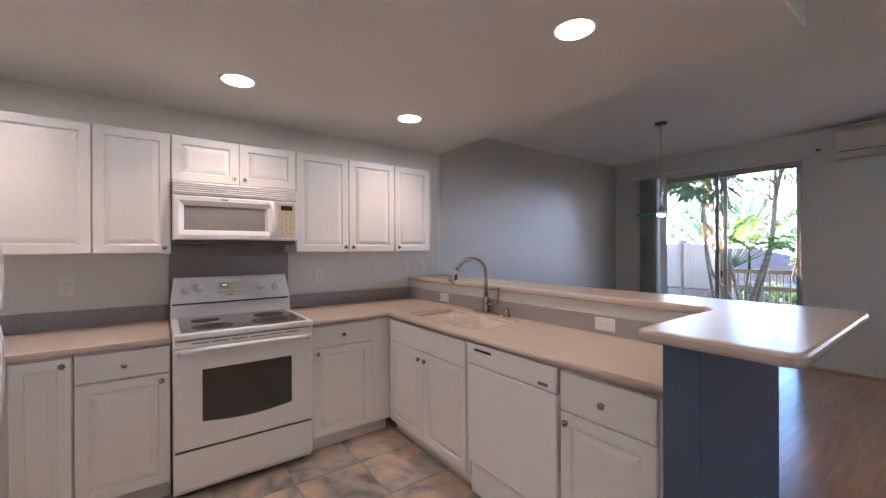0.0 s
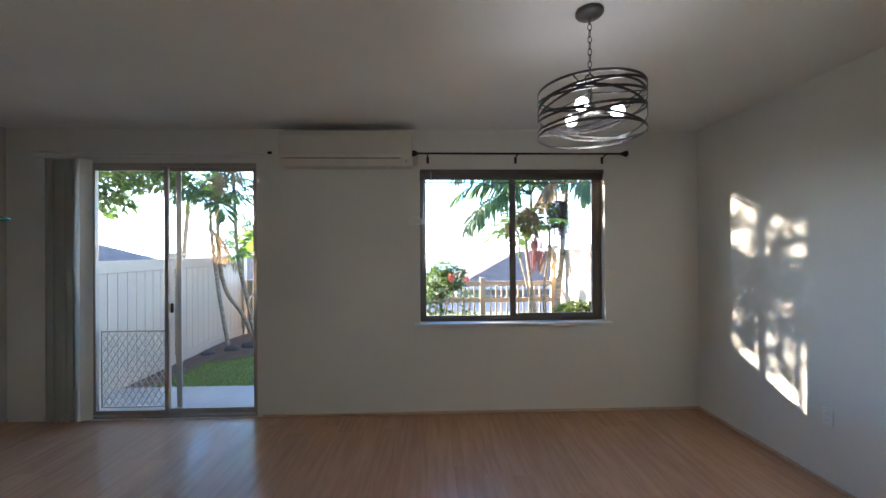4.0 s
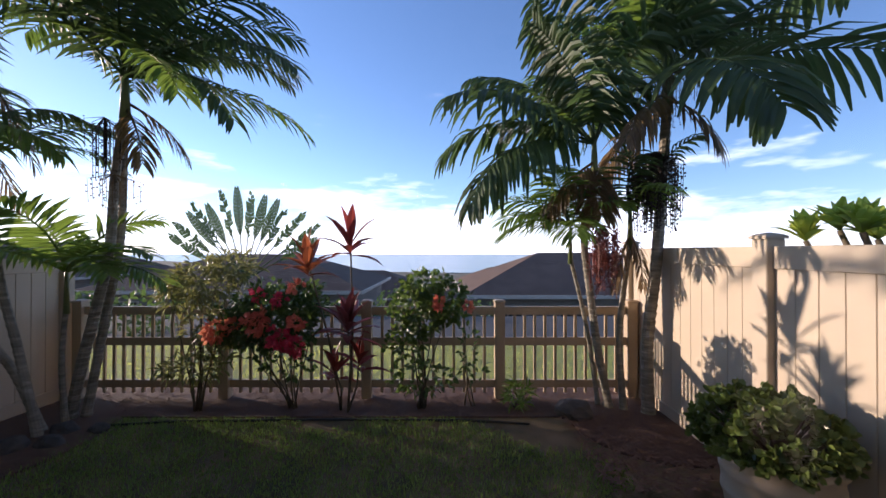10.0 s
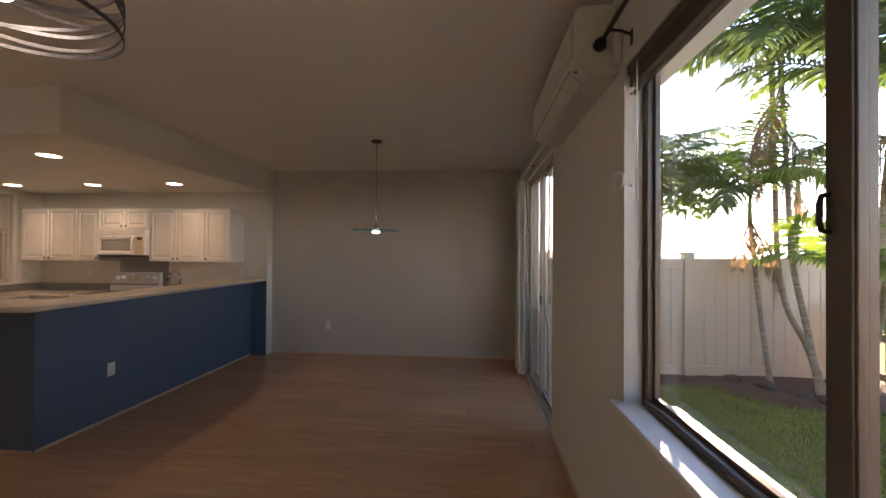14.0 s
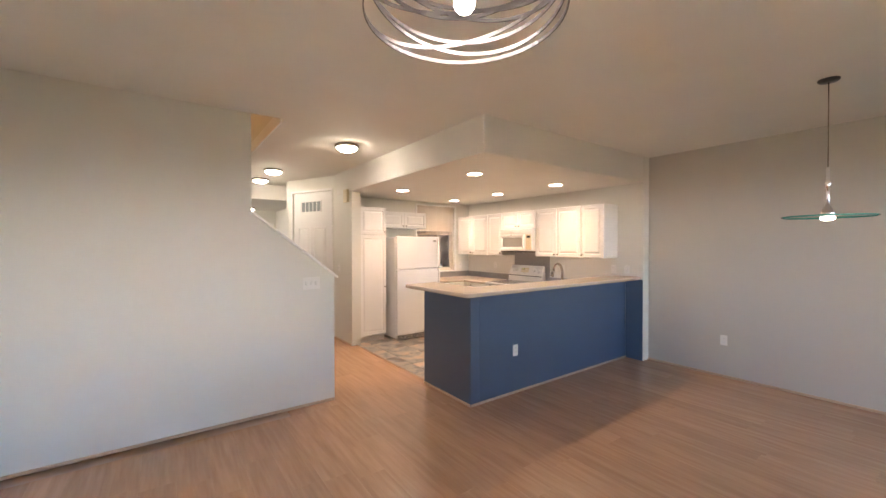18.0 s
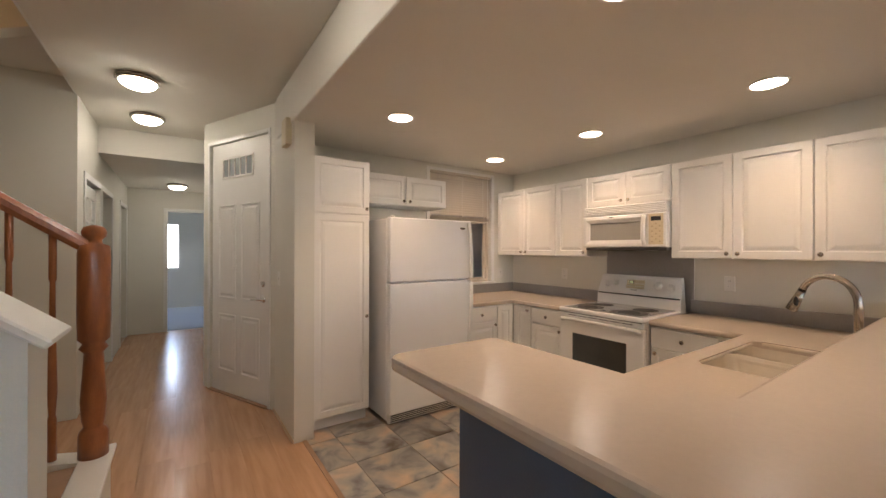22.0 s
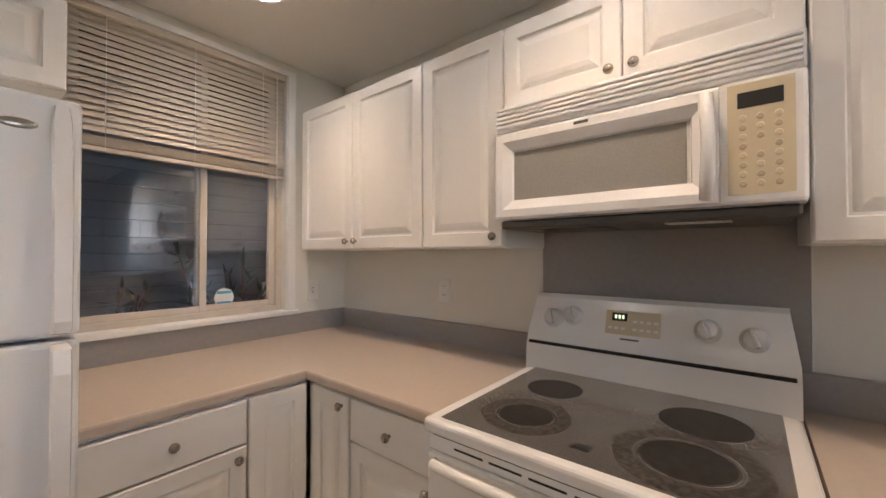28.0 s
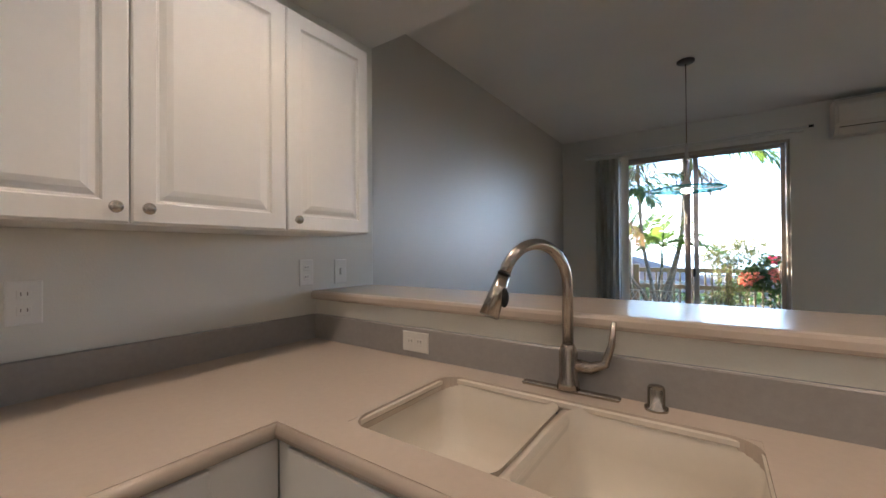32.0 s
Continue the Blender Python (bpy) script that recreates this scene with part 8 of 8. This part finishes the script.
def jade_pot():
    at = (6.00, 7.97, GZ)
    t = thing("plant_pot", at, "round tan stone plant pot with moulded bands on the lawn", "plant pot")
    lathe("pot", M_POT, t, [(0.19, 0), (0.205, 0.02), (0.245, 0.16), (0.268, 0.30), (0.278, 0.31), (0.278, 0.335), (0.272, 0.34), (0.278, 0.42), (0.288, 0.43), (0.288, 0.45), (0.280, 0.46), (0.283, 0.53), (0.305, 0.54), (0.312, 0.56), (0.305, 0.585), (0.28, 0.588), (0.265, 0.52)], Matrix.Translation(at) @ Matrix.Diagonal((0.93, 0.93, 1.0, 1.0)), 32)
    lathe("soil", M_MULCH, t, [(0.262, 0.48), (0.268, 0.53), (0.1, 0.545)], Matrix.Translation(at) @ Matrix.Diagonal((0.93, 0.93, 1.0, 1.0)), 24)
    rnd = random.Random(77)
    p = thing("jade_plant", (at[0], at[1], at[2] + 0.535), "dense green jade plant filling the tan pot", "plant")
    sb, fb = bmesh.new(), bmesh.new()
    b = Vector((at[0], at[1], at[2] + 0.53))
    for k in range(430):
        a, u = rnd.uniform(0, 2 * math.pi), rnd.uniform(-0.45, 1)
        out = Vector((math.cos(a) * math.sqrt(1 - u * u), math.sin(a) * math.sqrt(1 - u * u), u))
        r = rnd.uniform(0.80, 1.0) * (1 + 0.34 * noise.noise(out * 2.8))
        e = b + Vector((-0.05 + out.x * 0.325 * r, out.y * 0.325 * r, 0.13 + 0.205 * out.z * r))
        if k % 5 == 0:
            add_tube(sb, [b + (e - b) * 0.1, b.lerp(e, 0.6), b.lerp(e, 0.92)], 0.009, 4, taper=0.005)
        for q in range(8):
            d = (out * 0.8 + Vector((rnd.gauss(0, 1), rnd.gauss(0, 1), rnd.gauss(0.3, 1))) * 0.75).normalized()
            s = d.cross(Vector((rnd.gauss(0, 1), rnd.gauss(0, 1), rnd.gauss(0, 1)))).normalized()
            L, w = rnd.uniform(0.036, 0.062), rnd.uniform(0.014, 0.022)
            vs = [fb.verts.new(e + d * L * f + s * w * g) for f, g in ((0, 0), (0.35, -0.8), (0.75, -0.9), (1, 0), (0.75, 0.9), (0.35, 0.8))]
            fb.faces.new(vs)
    part("stems", sb, M_STEM, p, smooth=True)
    part("foliage", fb, M_JADE, p)


jade_pot()


def plumeria():
    """Broad leaves in upright rosettes at the branch ends, just over the fence."""
    rnd = random.Random(51)
    t = thing("plumeria", (7.5, 8.4, -0.35), "broad-leaved plumeria rising over the sunlit fence", "tree")
    sb = bmesh.new()
    tops = [(6.76 + 0.13 * (k % 3) + 0.05 * rnd.random(), 8.62 - 0.115 * k, 1.57 + 0.05 * (k % 2) + 0.06 * rnd.random()) for k in range(12)]
    for x, y, z in tops:
        e = Vector((x, y, z))
        b = Vector((7.5, 8.2, -0.35))
        add_tube(sb, [b, b.lerp(e, 0.5) + Vector((0.1, 0, -0.1)), e], 0.035, 6, taper=0.018)
        bm = bmesh.new()
        for k in range(22):
            az, el = 2.4 * k + rnd.uniform(-0.3, 0.3), radians(rnd.uniform(28, 84))
            d = Vector((math.cos(az) * math.cos(el), math.sin(az) * math.cos(el), math.sin(el)))
            s = d.cross(Vector((0, 0, 1))).normalized()
            add_blade(bm, e, d, s, rnd.uniform(0.15, 0.26), 0.040, 0.25, 4, (0.2, 0.75, 1.0, 0.85, 0.1))
        part("leaf_rosette", bm, M_PLUM, t)
    part("branches", sb, M_STEM, t, smooth=True)


plumeria()


def rock(at, r, seed, label):
    bm = bmesh.new()
    bmesh.ops.create_icosphere(bm, subdivisions=3, radius=1)
    for v in bm.verts:
        k = 1 + 0.28 * noise.noise(v.co * 1.4 + Vector((seed, 0, 0)))
        v.co = Vector((v.co.x * r[0] * k, v.co.y * r[1] * k, v.co.z * r[2] * k))
    tagged(link("garden_rock", bm, M_ROCK, m=Matrix.Translation(at)), label, "rock", "bed rocks")


for k, (x, y, s) in enumerate(((5.50, 9.72, 0.16), (0.62, 9.02, 0.12), (0.86, 9.12, 0.09), (0.42, 8.82, 0.11), (0.75, 9.35, 0.10), (0.15, 8.6, 0.09), (1.02, 9.4, 0.07))):
    rock((x, y, GZ + s * 0.35), (s * 1.2, s, s * 0.75), k * 3.1, "dark rounded lava rock lying in the bed")


# ---- houses and trees beyond ----
def house(at, w, d, wall_h, roof_h, label, over=0.6, windows=4):
    x, y, z = at
    t = thing("house", at, label, "house")
    box("wall", M_STUCCO, t, (x - w / 2, y, z), (x + w / 2, y + d, z + wall_h))
    bm = bmesh.new()
    e = [(x - w / 2 - over, y - over), (x + w / 2 + over, y - over), (x + w / 2 + over, y + d + over), (x - w / 2 - over, y + d + over)]
    zz = z + wall_h
    lo = [bm.verts.new((a, b, zz)) for a, b in e]
    hi = [bm.verts.new((x - w / 2 + d / 2 - 0.3, y + d / 2, zz + roof_h)), bm.verts.new((x + w / 2 - d / 2 + 0.3, y + d / 2, zz + roof_h))]
    bm.faces.new((lo[0], lo[1], hi[1], hi[0]))
    bm.faces.new((lo[1], lo[2], hi[1]))
    bm.faces.new((lo[2], lo[3], hi[0], hi[1]))
    bm.faces.new((lo[3], lo[0], hi[0]))
    bm.faces.new(list(reversed(lo)))
    r = part("roof", bm, M_ROOF, t, "brown shingle hip roof")
    f = bmesh.new()
    for a, b in zip(e, e[1:] + e[:1]):
        add_box(f, (min(a[0], b[0]) - 0.02, min(a[1], b[1]) - 0.02, zz - 0.16), (max(a[0], b[0]) + 0.02, max(a[1], b[1]) + 0.02, zz + 0.02))
    part("fascia", f, M_FASCIA, t)
    add = bmesh.new()
    add_cyl(add, (x + w * 0.12, y + d * 0.35, zz + roof_h * 0.5), (x + w * 0.12, y + d * 0.35, zz + roof_h * 0.5 + 0.7), 0.06, seg=8)
    part("vent_pipe", add, M_GREYPL, r)
    for k in range(windows):
        wx = x - w / 2 + w * (k + 0.5) / windows
        wd = box("window", M_FASCIA, t, (wx - 0.75, y - 0.04, z + wall_h - 1.75), (wx + 0.75, y + 0.02, z + wall_h - 0.55), 0.01)
        box("pane", M_OVENW, wd, (wx - 0.68, y - 0.05, z + wall_h - 1.68), (wx - 0.03, y - 0.03, z + wall_h - 0.62))
        box("pane", M_OVENW, wd, (wx + 0.03, y - 0.05, z + wall_h - 1.68), (wx + 0.68, y - 0.03, z + wall_h - 0.62))
    return t


house((12.2, 24.5, -3.3), 13.0, 9.0, 2.75, 2.0, "single-storey house with a brown hip roof beyond the fence")
house((10.5, 38, -5.2), 13.0, 10.0, 2.9, 2.3, "single-storey brown-roofed house down the slope")
house((-6.8, 25, -3.4), 13.0, 9.0, 3.0, 1.75, "single-storey grey house with a dark hip roof beyond the palms")
house((-3.0, 40, -5.6), 12.0, 10.0, 3.0, 2.2, "brown-roofed house further down the slope")
house((26.0, 30, -4.0), 14.0, 9.0, 2.8, 2.2, "brown-roofed house behind the sunlit fence")
house((-26.0, 30, -3.0), 14.0, 9.0, 2.9, 2.3, "single-storey house behind the shaded fence")


def hedge(name, x0, x1, y, z, h, n, seed, label):
    rnd = random.Random(seed)
    bm = bmesh.new()
    for _ in range(n):
        x = rnd.uniform(x0, x1)
        top = h * (0.65 + 0.35 * noise.noise(Vector((x * 0.7, seed, 0))))
        p = Vector((x, y + rnd.gauss(0, 0.5), z + rnd.uniform(0.1, 1) * top))
        d = Vector((rnd.gauss(0, 1), rnd.gauss(0, 1), rnd.gauss(0.2, 1))).normalized()
        s = d.cross(Vector((rnd.gauss(0, 1), rnd.gauss(0, 1), rnd.gauss(0, 1)))).normalized()
        add_leaf(bm, p, d, s, rnd.uniform(0.16, 0.32), rnd.uniform(0.04, 0.08), 0.2, 0.15)
    tagged(link(name, bm, M_BUSH), label, "hedge", kind="stuff")


hedge("hedge", -8, 3.0, 21.5, -2.3, 2.9, 2600, 61, "dark green hedge and trees before the houses")
hedge("hedge", 2.5, 6.5, 22.0, -2.4, 2.6, 900, 62, "dark green shrubs between the houses")
hedge("hedge", -16, -4.0, 17.4, -1.8, 3.6, 2200, 63, "green shrubs beyond the shaded fence")
hedge("far_trees", -60, 40, 70, -9.5, 7.0, 2500, 64, "distant trees on the slope toward the sea")
# roof eave over the garden side of the house
tagged(box("eave", M_TRIM, None, (-0.4, NY + 0.151, 2.72), (6.6, NY + 0.70, 2.88), 0.01), kind="structure")
tagged(box("roof_slab", M_ROOF, None, (-0.45, -1.5, 5.32), (6.6, NY + 0.5, 5.45)), kind="structure")
slab_wall("wall_upper_north", M_STUCCO, "x", -0.4, 6.6, NY, NY + 0.15, 2.90, 5.3)
slab_wall("wall_upper_west", M_STUCCO, "y", -1.4, NY, -0.4, -0.29, 2.83, 5.3)
slab_wall("wall_upper_east", M_STUCCO, "y", 1.2, NY, EX + 0.14, EX + 0.25, 2.83, 5.3)
